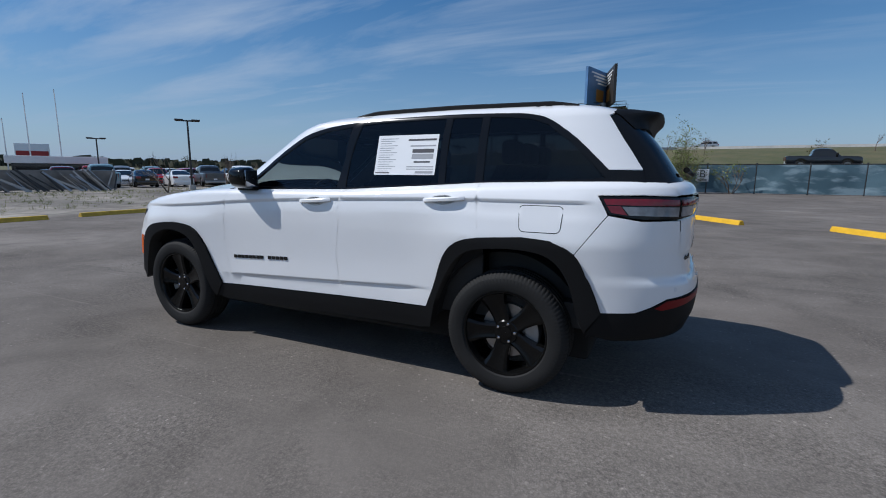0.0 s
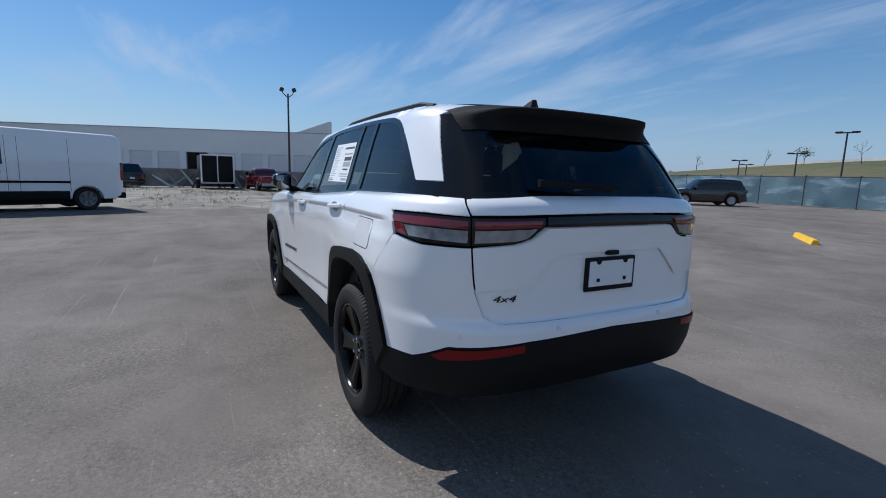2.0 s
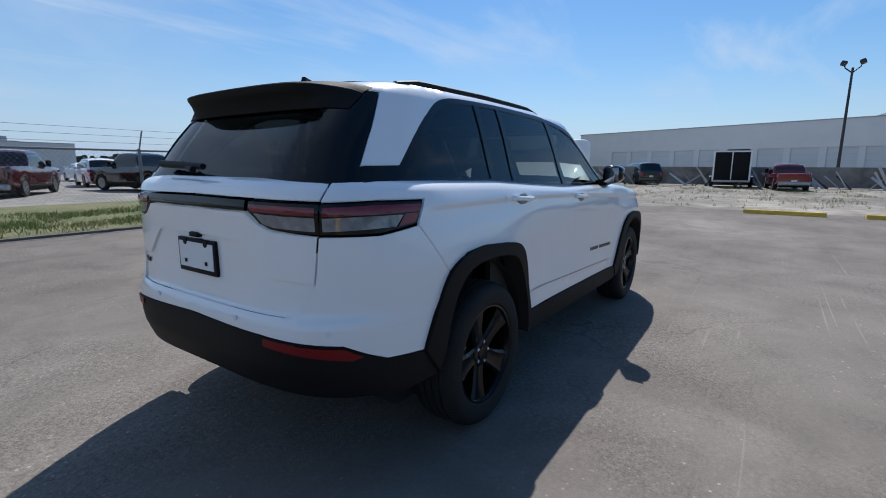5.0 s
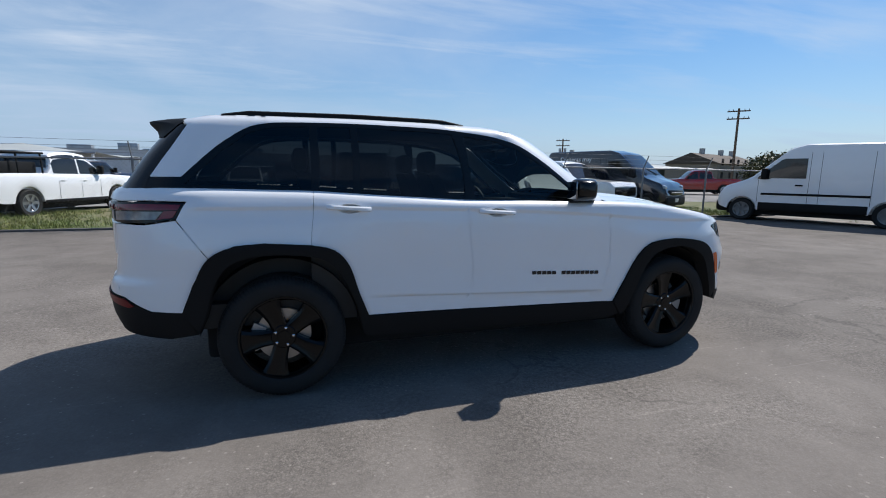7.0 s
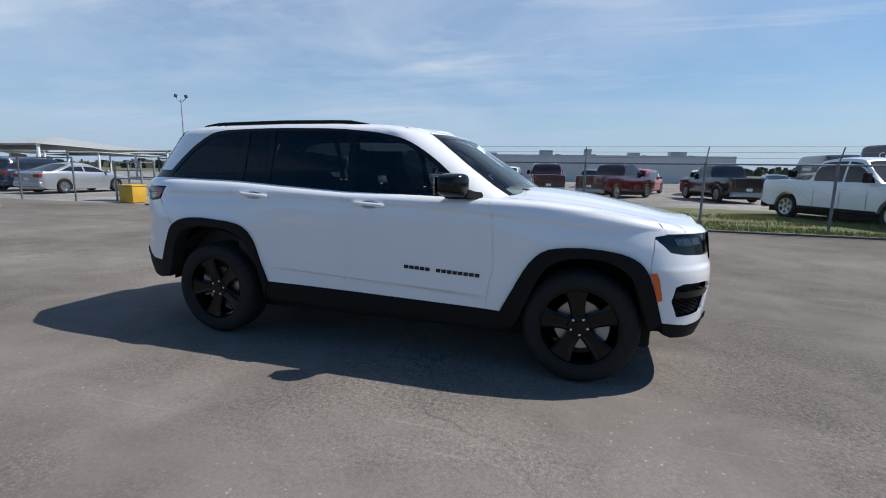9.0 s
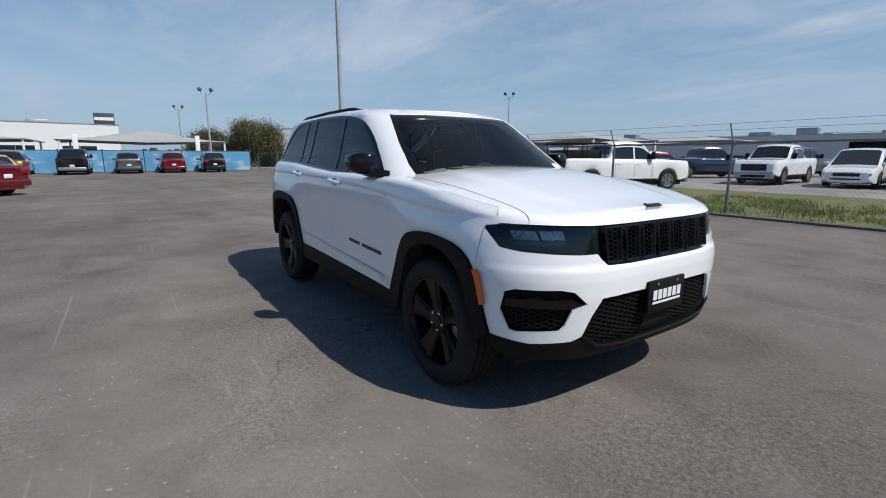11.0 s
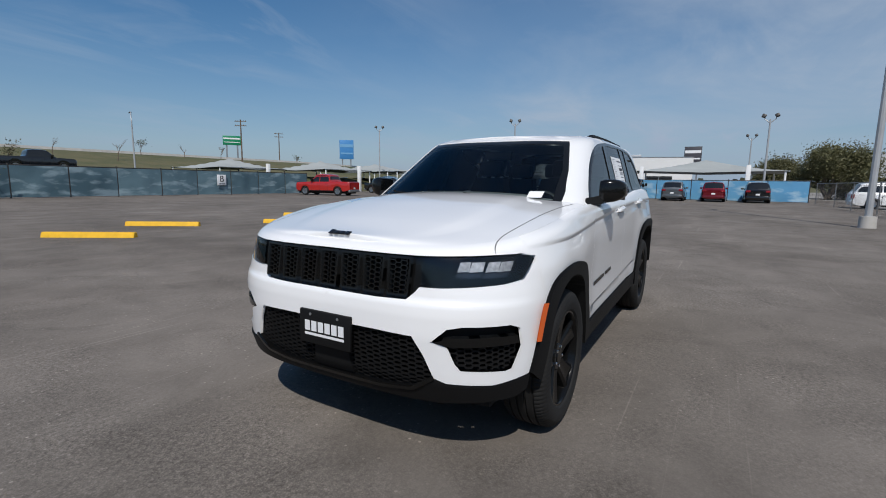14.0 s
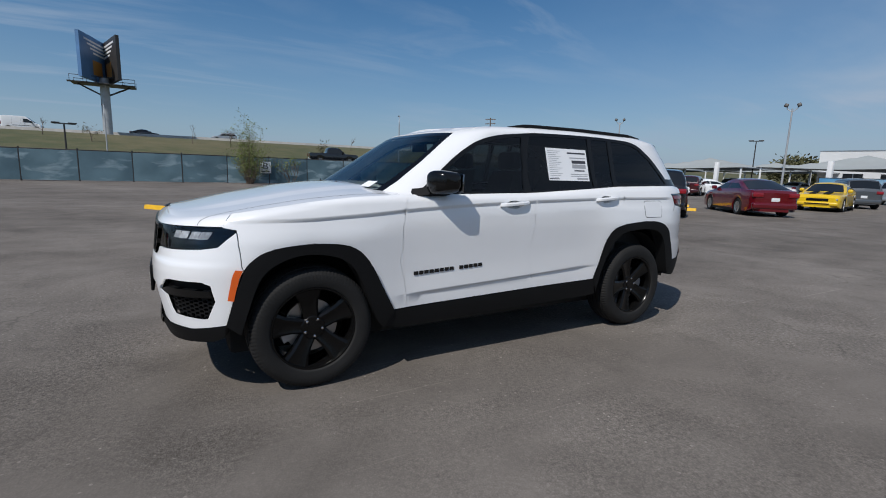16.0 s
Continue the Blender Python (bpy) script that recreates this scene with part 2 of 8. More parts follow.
def tube(a, b, r0, r1=None, seg=10, bm=None, caps=True):
    """A tapered round bar from a to b."""
    a, b = Vector(a), Vector(b)
    r1 = r0 if r1 is None else r1
    t = bmesh.new()
    bmesh.ops.create_cone(t, cap_ends=caps, segments=seg, radius1=r0, radius2=r1, depth=(b - a).length,
                          matrix=Matrix.Translation((a + b) / 2) @ (b - a).to_track_quat("Z", "Y").to_matrix().to_4x4())
    return join(bm, t)


def beam(a, b, wide, thick, side=(0, 1, 0), bm=None):
    """A flat bar from a to b, thick along side."""
    a, b = Vector(a), Vector(b)
    z = (b - a).normalized()
    y = (Vector(side) - z * z.dot(Vector(side))).normalized()
    x = y.cross(z)
    rot = Matrix((x, y, z)).transposed().to_4x4()
    t = bmesh.new()
    bmesh.ops.create_cube(t, size=1, matrix=Matrix.Translation((a + b) / 2) @ rot @ Matrix.Diagonal((wide, thick, (b - a).length, 1)))
    return join(bm, t)


def rings(bm, sections, closed=False, cap0=False, cap1=False):
    """Quads between point rows of one length."""
    rows = [[bm.verts.new(p) for p in s] for s in sections]
    n = len(rows[0])
    for a, b in zip(rows, rows[1:]):
        for k in range(n if closed else n - 1):
            f = (a[k], a[(k + 1) % n], b[(k + 1) % n], b[k])
            if len({v.co.to_tuple(5) for v in f}) >= 3:
                bm.faces.new(f)
    if cap0:
        bm.faces.new(rows[0][::-1])
    if cap1:
        bm.faces.new(rows[-1])
    return bm


def lathe(profile, seg=32, bm=None, axis="y"):
    """A turned shape about the y axis from (radius, y) points."""
    b = bmesh.new()
    rows = []
    for k in range(seg + 1):
        a = 2 * math.pi * k / seg
        rows.append([(r * math.cos(a), y, r * math.sin(a)) for r, y in profile])
    rings(b, rows)
    bmesh.ops.remove_doubles(b, verts=b.verts, dist=1e-5)
    return join(bm, b)


def prism(points, y0, y1, bm=None, bevel=0.0):
    """A polygon in x, z pushed from y0 to y1."""
    b = bmesh.new()
    lo, hi = [b.verts.new((x, y0, z)) for x, z in points], [b.verts.new((x, y1, z)) for x, z in points]
    b.faces.new(lo); b.faces.new(hi[::-1])
    for k in range(len(points)):
        j = (k + 1) % len(points)
        b.faces.new((lo[k], lo[j], hi[j], hi[k]))
    if bevel:
        bmesh.ops.bevel(b, geom=b.edges[:], offset=bevel, segments=2, affect="EDGES", profile=0.5)
    return join(bm, b)

# ---- ground ----
def asphalt_material(name, base, light, patch=0.14, big=0.35):
    """Worn asphalt: stone grain, blotches, faint drag streaks and fine relief, in metres."""
    m = bpy.data.materials.new(name)
    m.use_nodes = True
    n, l = m.node_tree.nodes, m.node_tree.links
    p = n["Principled BSDF"]
    tc = n.new("ShaderNodeTexCoord")

    def noise_node(scale, detail=4, rough=0.55, stretch=None, dist=0.0):
        t = n.new("ShaderNodeTexNoise")
        t.inputs["Scale"].default_value, t.inputs["Detail"].default_value, t.inputs["Roughness"].default_value, t.inputs["Distortion"].default_value = scale, detail, rough, dist
        if stretch:
            mp = n.new("ShaderNodeMapping")
            mp.inputs["Scale"].default_value, mp.inputs["Rotation"].default_value = stretch, (0, 0, radians(24))
            l.new(tc.outputs["Object"], mp.inputs[0]); l.new(mp.outputs[0], t.inputs["Vector"])
        else:
            l.new(tc.outputs["Object"], t.inputs["Vector"])
        return t.outputs["Fac"]

    def ramp(src, a, b, lo, hi):
        r = n.new("ShaderNodeMapRange")
        r.inputs["From Min"].default_value, r.inputs["From Max"].default_value = a, b
        r.inputs["To Min"].default_value, r.inputs["To Max"].default_value = lo, hi
        l.new(src, r.inputs["Value"])
        return r.outputs[0]

    def mul(a, b):
        t = n.new("ShaderNodeMath"); t.operation = "MULTIPLY"
        l.new(a, t.inputs[0]); l.new(b, t.inputs[1])
        return t.outputs[0]

    def voronoi(scale, feature="F1"):
        v = n.new("ShaderNodeTexVoronoi")
        v.feature, v.inputs["Scale"].default_value = feature, scale
        l.new(tc.outputs["Object"], v.inputs["Vector"])
        return v

    stone = ramp(voronoi(85).outputs["Distance"], 0.0, 0.65, 1.12, 0.89)
    grain = ramp(noise_node(34, 6, 0.75), 0.28, 0.72, 0.75, 1.25)
    # the stones show where the surface has worn, and are bound smooth between
    worn = ramp(noise_node(0.55, 5, 0.6, dist=0.8), 0.42, 0.62, 0.45, 1.9)
    rough_ = n.new("ShaderNodeMath"); rough_.operation = "SUBTRACT"; rough_.inputs[1].default_value = 1.0
    l.new(mul(stone, grain), rough_.inputs[0])
    relief = n.new("ShaderNodeMath"); relief.inputs[1].default_value = 1.0
    l.new(mul(rough_.outputs[0], worn), relief.inputs[0])
    # pale stones and sand lying loose
    fleck = voronoi(26)
    hue = n.new("ShaderNodeSeparateColor"); l.new(fleck.outputs["Color"], hue.inputs[0])
    fl = mul(ramp(fleck.outputs["Distance"], 0.16, 0.24, 1, 0), ramp(hue.outputs[0], 0.80, 0.82, 0, 1))
    sand = ramp(mul(fl, ramp(noise_node(0.8, 4), 0.42, 0.6, 0.15, 1.0)), 0, 1, 1.0, 1.85)
    # fine cracks, broken up
    wob = n.new("ShaderNodeVectorMath"); wob.operation = "ADD"
    wn_ = n.new("ShaderNodeTexNoise"); wn_.inputs["Scale"].default_value, wn_.inputs["Detail"].default_value = 1.6, 6
    l.new(tc.outputs["Object"], wn_.inputs["Vector"])
    l.new(tc.outputs["Object"], wob.inputs[0]); l.new(wn_.outputs["Color"], wob.inputs[1])
    ck = n.new("ShaderNodeTexVoronoi"); ck.feature, ck.inputs["Scale"].default_value = "DISTANCE_TO_EDGE", 0.42
    l.new(wob.outputs[0], ck.inputs["Vector"])
    gone = ramp(noise_node(0.35, 3), 0.57, 0.63, 0, 1)
    crack = ramp(mul(ramp(ck.outputs["Distance"], 0.003, 0.008, 1, 0), gone), 0, 1, 1.0, 0.75)
    # pale scrapes
    scr = ramp(noise_node(2.2, 2, stretch=(0.12, 9.0, 1)), 0.67, 0.75, 1.0, 1.4)
    blotch = ramp(noise_node(1.3, 7, 0.65, dist=0.6), 0.3, 0.7, 1 - patch * 1.3, 1 + patch * 1.3)
    wide = ramp(noise_node(0.16, 4, dist=0.4), 0.32, 0.68, 1 - patch * 1.2, 1 + patch * 1.2)
    streak = ramp(noise_node(0.5, 4, stretch=(0.22, 2.6, 1)), 0.3, 0.7, 1 - patch * 0.55, 1 + patch * 0.55)
    stain = ramp(noise_node(0.75, 6, 0.62, dist=1.2), 0.60, 0.72, 1.0, 0.80)
    fac = mul(mul(mul(relief.outputs[0], mul(blotch, wide)), mul(streak, stain)), mul(mul(sand, crack), scr))
    mix = n.new("ShaderNodeMix"); mix.data_type = "RGBA"
    l.new(ramp(noise_node(big, 3), 0.35, 0.65, 0, 1), mix.inputs["Factor"])
    mix.inputs["A"].default_value, mix.inputs["B"].default_value = (*base, 1), (*light, 1)
    sc = n.new("ShaderNodeVectorMath"); sc.operation = "SCALE"
    l.new(mix.outputs["Result"], sc.inputs[0]); l.new(fac, sc.inputs["Scale"])
    l.new(sc.outputs[0], p.inputs["Base Color"])
    p.inputs["Specular IOR Level"].default_value = 0.1
    l.new(ramp(noise_node(40, 3), 0.3, 0.7, 0.72, 0.95), p.inputs["Roughness"])
    bp = n.new("ShaderNodeBump"); bp.inputs["Strength"].default_value, bp.inputs["Distance"].default_value = 0.55, 0.006
    l.new(relief.outputs[0], bp.inputs["Height"]); l.new(bp.outputs[0], p.inputs["Normal"])
    return m


M_ASPHALT = asphalt_material("lot_asphalt", (0.157, 0.138, 0.121), (0.192, 0.171, 0.151))
M_GRAVEL = asphalt_material("old_gravel", (0.19, 0.172, 0.148), (0.27, 0.245, 0.21), patch=0.25)
M_DRIVE = asphalt_material("pale_drive", (0.235, 0.222, 0.206), (0.30, 0.284, 0.265), patch=0.16)
M_FIELD = mat("spring_field", (0.060, 0.072, 0.024), 0.9, color2=(0.135, 0.115, 0.055), scale=0.35, bump=0.6, bscale=3, bdist=0.1)
M_SOIL = mat("verge_soil", (0.065, 0.105, 0.022), 0.95, color2=(0.19, 0.155, 0.08), scale=1.6, bump=0.7, bscale=14, bdist=0.04)


def step(a, b, v):
    t = min(1, max(0, (v - a) / (b - a)))
    return t * t * (3 - 2 * t)


def ground_height(x, y):
    """The land: flat round the lot, with the highway bank beyond the screen fence."""
    top = 6.3 - 4.3 * step(25, 110, x) - 2.0 * step(-90, -190, x)
    z = -0.06 + 2.0 * step(-41, -53, y) + (top - 2.0) * step(-61, -104, y) * (1 - 0.4 * step(-150, -260, y))
    z += 1.2 * step(60, 240, x) + 10 * step(260, 900, math.hypot(x, y)) * (0.6 + 0.4 * math.sin(x * 0.006 + y * 0.004))
    return z


def ground_sheet():
    bm = bmesh.new()
    def axis():
        a = [v for v in range(-140, 141, 4)]
        far = [170, 210, 260, 330, 420, 560, 800, 1200, 2000, 3600]
        return sorted([-f for f in far] + a + far)
    xs = axis()
    rings(bm, [[(x, y, ground_height(x, y)) for y in xs] for x in xs])
    return solid("ground", bm, M_FIELD, "green and straw grass land rising to a highway bank", "ground", "structure", angle=60)


def flat(name, pts, z, material, label, category="ground"):
    bm = bmesh.new()
    bm.faces.new([bm.verts.new((x, y, z)) for x, y in pts])
    bmesh.ops.triangulate(bm, faces=bm.faces)
    return solid(name, bm, material, label, category, "structure", angle=0)


ground_sheet()
flat("lot_pavement", [(-60, -40), (60, -40), (18, -32), (14.6, -20), (14.4, 0), (16.0, 9.0), (-22, 9.0), (-48, 12), (-60, 12)], 0.0, M_ASPHALT, "worn brown-grey asphalt parking lot", "pavement")
flat("gravel_strip", [(18, -32), (40, -30), (44, 20), (16.5, 14), (16.0, 9.0), (14.4, 0), (14.6, -20)], -0.012, M_GRAVEL, "pale gravel and broken asphalt strip", "gravel")
flat("grass_verge", [(-14, 9.05), (16.0, 9.05), (22, 13), (20, 17.5), (-8, 17.5), (-14, 12)], 0.035, M_SOIL, "patchy green and straw grass verge", "grass")
flat("rear_lot", [(-14, 12), (-8, 17.5), (20, 17.5), (44, 20), (60, 90), (-60, 90), (-60, 12), (-22, 9.0), (-14, 9.05)], -0.02, M_DRIVE, "pale sun-bleached concrete lot behind the fence", "pavement")
flat("far_dealer_lot", [(40, -30), (60, -40), (140, -90), (160, -20), (120, 20), (44, 20)], -0.03, M_DRIVE, "pale concrete sales lot full of cars", "pavement")
flat("canopy_lot", [(-60, -40), (-60, 12), (-60, 90), (-160, 90), (-160, -60), (-60, -50)], -0.03, M_DRIVE, "pale concrete lot under shade canopies", "pavement")

bm = bmesh.new()
rings(bm, [[(x, -103.0, ground_height(x, -103.0) - 0.3), (x, -102.9, ground_height(x, -103.0) + 0.5), (x, -102.7, ground_height(x, -103.0) + 0.5), (x, -102.5, ground_height(x, -103.0) - 0.3)] for x in np.arange(-200, 111, 6.0)])
solid("highway_barrier", bm, M_CONC, "long pale concrete barrier along the highway bank", "barrier", "structure")

# ---- other vehicles ----
def interp(pts, x):
    return float(np.interp(x, [p[0] for p in pts], [p[1] for p in pts]))


def wheel_meshes(r, wide, rim_mat, spokes=6):
    ri = r * 0.66
    b = lathe([(ri, -wide * 0.42), (r * 0.90, -wide * 0.5), (r * 0.97, -wide * 0.40), (r, -wide * 0.2), (r, wide * 0.2), (r * 0.97, wide * 0.40), (r * 0.90, wide * 0.5), (ri, wide * 0.42)], 28)
    tyre = mesh_of("tyre", b, M_TYRE); smooth_by_angle(tyre)
    b = lathe([(ri, -wide * 0.42), (ri, wide * 0.42), (ri * 0.9, wide * 0.40), (ri * 0.86, wide * 0.1), (0.001, wide * 0.05)], 28)
    for k in range(spokes):
        a = 2 * math.pi * k / spokes
        beam((0.05 * math.cos(a), wide * 0.30, 0.05 * math.sin(a)), (ri * 0.92 * math.cos(a), wide * 0.36, ri * 0.92 * math.sin(a)), ri * 0.30, 0.03, (0, 1, 0), b)
    rim = mesh_of("rim", b, rim_mat); smooth_by_angle(rim)
    return tyre, rim


WHEELS = {}


def add_wheel(parent, x, y, r, wide, rim_mat):
    key = (round(r, 2), rim_mat.name)
    if key not in WHEELS:
        WHEELS[key] = wheel_meshes(r, wide, rim_mat)
    tyre, rim = WHEELS[key]
    m = Matrix.Translation((x, y, r)) @ (Matrix.Rotation(math.pi, 4, "Z") if y < 0 else Matrix.Identity(4))
    w = part("wheel", tyre, None, parent, m=m)
    part("rim", rim, None, w)


class Shell:
    """The outer shape of a car as cross-sections along its length: sides, shoulder, greenhouse, roof and, for a pickup, the open bed."""

    def __init__(self, v, cab=True):
        self.v = v
        L, H, q = v["L"], v["H"], 0.05
        xs = np.linspace(-L / 2 - 0.3, L / 2 + 0.3, 420)
        base = np.interp(xs, [p[0] for p in v["top"]], [p[1] for p in v["top"]])
        roof = base.copy()
        if cab:
            xa, xb, xc, xd = v["cab"]
            xm = (xb + xc) / 2
            line = np.interp(xs, [xd, xc, (xc + xm) / 2, xm, (xb + xm) / 2, xb, xa], [interp(v["top"], xd), H - 0.07, H - 0.015, H, H - 0.008, H - 0.06, interp(v["top"], xa)])
            roof = np.where((xs > xd) & (xs < xa), np.maximum(line, base), base)
        k = max(1, int(q / (xs[1] - xs[0])))
        ker = np.ones(2 * k + 1) / (2 * k + 1)
        self.xs, self.zb, self.zr = xs, np.convolve(np.pad(base, k, "edge"), ker, "valid"), np.convolve(np.pad(roof, k, "edge"), ker, "valid")

    def section(self, x):
        """Half the cross-section at x: (y, z) from the belly up to the middle of the roof."""
        v = self.v
        L, W, R, H = v["L"], v["W"], v["R"], v["H"]
        f = abs(x) / (L / 2)
        e = max(0, (abs(x) - L / 2 + 0.22) / 0.22)
        w = W / 2 * (1 - v.get("taper", 0.14) * f ** 6) * (1 - 0.10 * e * e)
        zb, zr = float(np.interp(x, self.xs, self.zb)) - 0.05 * e * e, float(np.interp(x, self.xs, self.zr)) - 0.05 * e * e
        sill = v.get("sill", 0.27)
        low = sill + 0.14 * max(0, f - 0.86) / 0.14
        for a in v["axles"]:
            d = abs(x - a) / (R * 1.19)
            if d < 1:
                low = max(low, R + R * 1.19 * math.sqrt(1 - d * d) - 0.02)
        low = min(low, zb - 0.14)
        mid = max(low + 0.03, sill + (zb - sill) * 0.52)
        half = [(0, sill + 0.02), (w - 0.22, sill + 0.02), (w - 0.22, max(low, sill + 0.02)), (w - 0.02, low), (w * 0.992, (low + mid) / 2), (w, mid), (w * 0.992, zb - 0.16 * (zb - mid) - 0.06), (w * 0.965, zb - 0.035)]
        bed = v.get("bed")
        if bed and bed[0] + 0.05 < x < bed[1] - 0.05:
            return half + [(w * 0.945, zb), (w * 0.90, zb), (w * 0.895, zb - 0.02), (w * 0.89, zb - 0.46), (w * 0.8, zb - 0.48), (w * 0.4, zb - 0.48), (0, zb - 0.48)]
        lean, z0 = v.get("lean", 0.80), min(zb, H - 0.3)
        wg = lambda z: w * (0.935 - (0.935 - lean) * max(0, z - z0) / (H - z0))
        h = max(0.0, zr - zb)
        return half + [(wg(zb), zb), (wg(zb + h * 0.35) + 0.006 * (h > 0.1), zb + h * 0.35), (wg(zb + h * 0.7), zb + h * 0.7), (wg(zr) * 0.985, zr - 0.10 * min(1, h * 2)), (wg(zr) * 0.93, zr - 0.03 * min(1, h * 3)), (wg(zr) * 0.6, zr + 0.012), (0, zr + v.get("crown", 0.03))]

    def side(self, x, z):
        p = self.section(x)[5:]
        return float(np.interp(z, [q[1] for q in p[:-2]], [q[0] for q in p[:-2]]))

    def over(self, x, y):
        p = self.section(x)[8:][::-1]
        return float(np.interp(abs(y), [q[0] for q in p], [q[1] for q in p]))


def body_mesh(v, cab=True):
    """A car body lofted along its length, with real wheel arches and an open bed where there is one."""
    sh, L, R = Shell(v, cab), v["L"], v["R"]
    ends = [np.array([s * (L / 2 - d) for s in (1, -1) for d in (0.03, 0.08, 0.15, 0.22)])]
    bed = [np.array([v["bed"][0] + 0.045, v["bed"][0] + 0.055, v["bed"][1] - 0.055, v["bed"][1] - 0.045])] if "bed" in v else []
    xs = sorted(set(np.round(np.concatenate([np.linspace(-L / 2, L / 2, 52)] + [np.linspace(x - R * 1.2, x + R * 1.2, 17) for x in v["axles"]] + ends + bed), 3)))
    bm, rows = bmesh.new(), []
    for x in xs:
        half = sh.section(x)
        rows.append([(x, -y, z) for y, z in half[::-1]][:-1] + [(x, y, z) for y, z in half])
    rings(bm, rows, cap0=True, cap1=True)
    return bm


def vehicle(name, label, category, v, color, m, rim=None, group="", glass_mat=None, fine=True):
    """A whole car, van or pickup: body, windows, bumpers, lamps, mirrors, plate and wheels."""
    ob = thing(name, label, category, m, group)
    L, W, H, R = v["L"], v["W"], v["H"], v["R"]
    part("body", body_mesh(v), color, ob, angle=32)
    sh = Shell(v)
    gm = glass_mat or M_DGLASS
    xa, xb, xc, xd = v["cab"]
    za = interp(v["top"], xa) - 0.01
    # side windows between the pillars
    marks = [xd + 0.10] + sorted(xd + (xa - xd) * p for p in v.get("pillars", (0.5,))) + [xa - 0.16]
    for s in (1, -1):
        for x0, x1 in zip(marks, marks[1:]):
            b, secs = bmesh.new(), []
            for x in np.linspace(x0 + 0.035, x1 - 0.035, 9):
                z0 = float(np.interp(x, sh.xs, sh.zb)) + 0.035
                z1 = max(z0 + 0.004, float(np.interp(x, sh.xs, sh.zr)) - 0.115)
                secs.append([(x, s * (sh.side(x, z) + 0.005), z) for z in np.linspace(z0, z1, 5)])
            rings(b, secs)
            part("side_window", b, gm, ob, "dark tinted glass", angle=40)
    # windscreen and rear screen
    for nm, x0, x1, dx in (("windscreen", xa - 0.05, xb + 0.06, 0.006), ("rear_screen", xd + 0.05, xc - 0.04, -0.006)):
        if abs(x0 - x1) < 0.05:
            continue
        b, secs = bmesh.new(), []
        for x in np.linspace(x0, x1, 8):
            wg = sh.section(x)[11][0] * 0.90
            secs.append([(x + dx, y, sh.over(x, y) + 0.006) for y in np.linspace(-wg, wg, 9)])
        rings(b, secs)
        part(nm, b, gm, ob, "dark tinted glass", angle=40)
    # bumpers, grille, lamps, plate
    zf, zb2 = interp(v["top"], L / 2 - 0.05), interp(v["top"], -L / 2 + 0.02)
    wf = W / 2 * 0.86
    part("front_bumper", box(L / 2 - 0.20, L / 2 + 0.03, -wf, wf, 0.30, 0.30 + (zf - 0.3) * 0.42, 0.07, seg=3), v.get("bumper") or color, ob)
    part("rear_bumper", box(-L / 2 - 0.04, -L / 2 + 0.20, -wf, wf, 0.32, 0.32 + 0.26, 0.07, seg=3), v.get("bumper") or color, ob)
    part("grille", box(L / 2 - 0.10, L / 2 + 0.012, -wf * v.get("grille", 0.55), wf * v.get("grille", 0.55), 0.30 + (zf - 0.3) * 0.46, zf - 0.09, 0.03), M_GLOSSBLACK, ob)
    part("air_intake", box(L / 2 - 0.10, L / 2 + 0.036, -wf * 0.62, wf * 0.62, 0.36, 0.36 + (zf - 0.3) * 0.16, 0.02), M_BLACK, ob)
    lh = (zf - 0.3) * 0.22
    for s in (1, -1):
        part("headlight", box(L / 2 - 0.20, L / 2 - 0.004, min(s * wf * 0.60, s * wf * 0.985), max(s * wf * 0.60, s * wf * 0.985), zf - 0.10 - lh, zf - 0.09, 0.04, seg=3), M_HEADLAMP, ob, "clear headlight")
        tz0, tz1 = v.get("tail", (zb2 - 0.34, zb2 - 0.06))
        tw = v.get("tail_w", 0.22)
        yo = sh.side(-L / 2 + 0.12, (tz0 + tz1) / 2) + 0.004
        part("tail_light", box(-L / 2 - 0.035, -L / 2 + 0.16, min(s * yo, s * (wf - tw)), max(s * yo, s * (wf - tw)), tz0, tz1, 0.025, seg=3), M_CARTAIL, ob, "red tail light")
        mz = za + 0.03
        part("mirror", box(xa - 0.40, xa - 0.26, min(s * (W / 2 - 0.06), s * (W / 2 + 0.15)), max(s * (W / 2 - 0.06), s * (W / 2 + 0.15)), mz, mz + v.get("mirror", 0.17), 0.05, seg=3), v.get("mirror_mat") or color, ob)
    pz = v.get("plate", zb2 - 0.42)
    part("licence_plate", box(-L / 2 - 0.045 if pz < 0.5 else -L / 2 - 0.012, -L / 2 + 0.02, -0.15, 0.15, pz, pz + 0.14, 0.005), M_PLATE, ob)
    for a in v["axles"]:
        for s in (1, -1):
            add_wheel(ob, a, s * (W / 2 - 0.13), R, 0.25, rim or M_RIM)
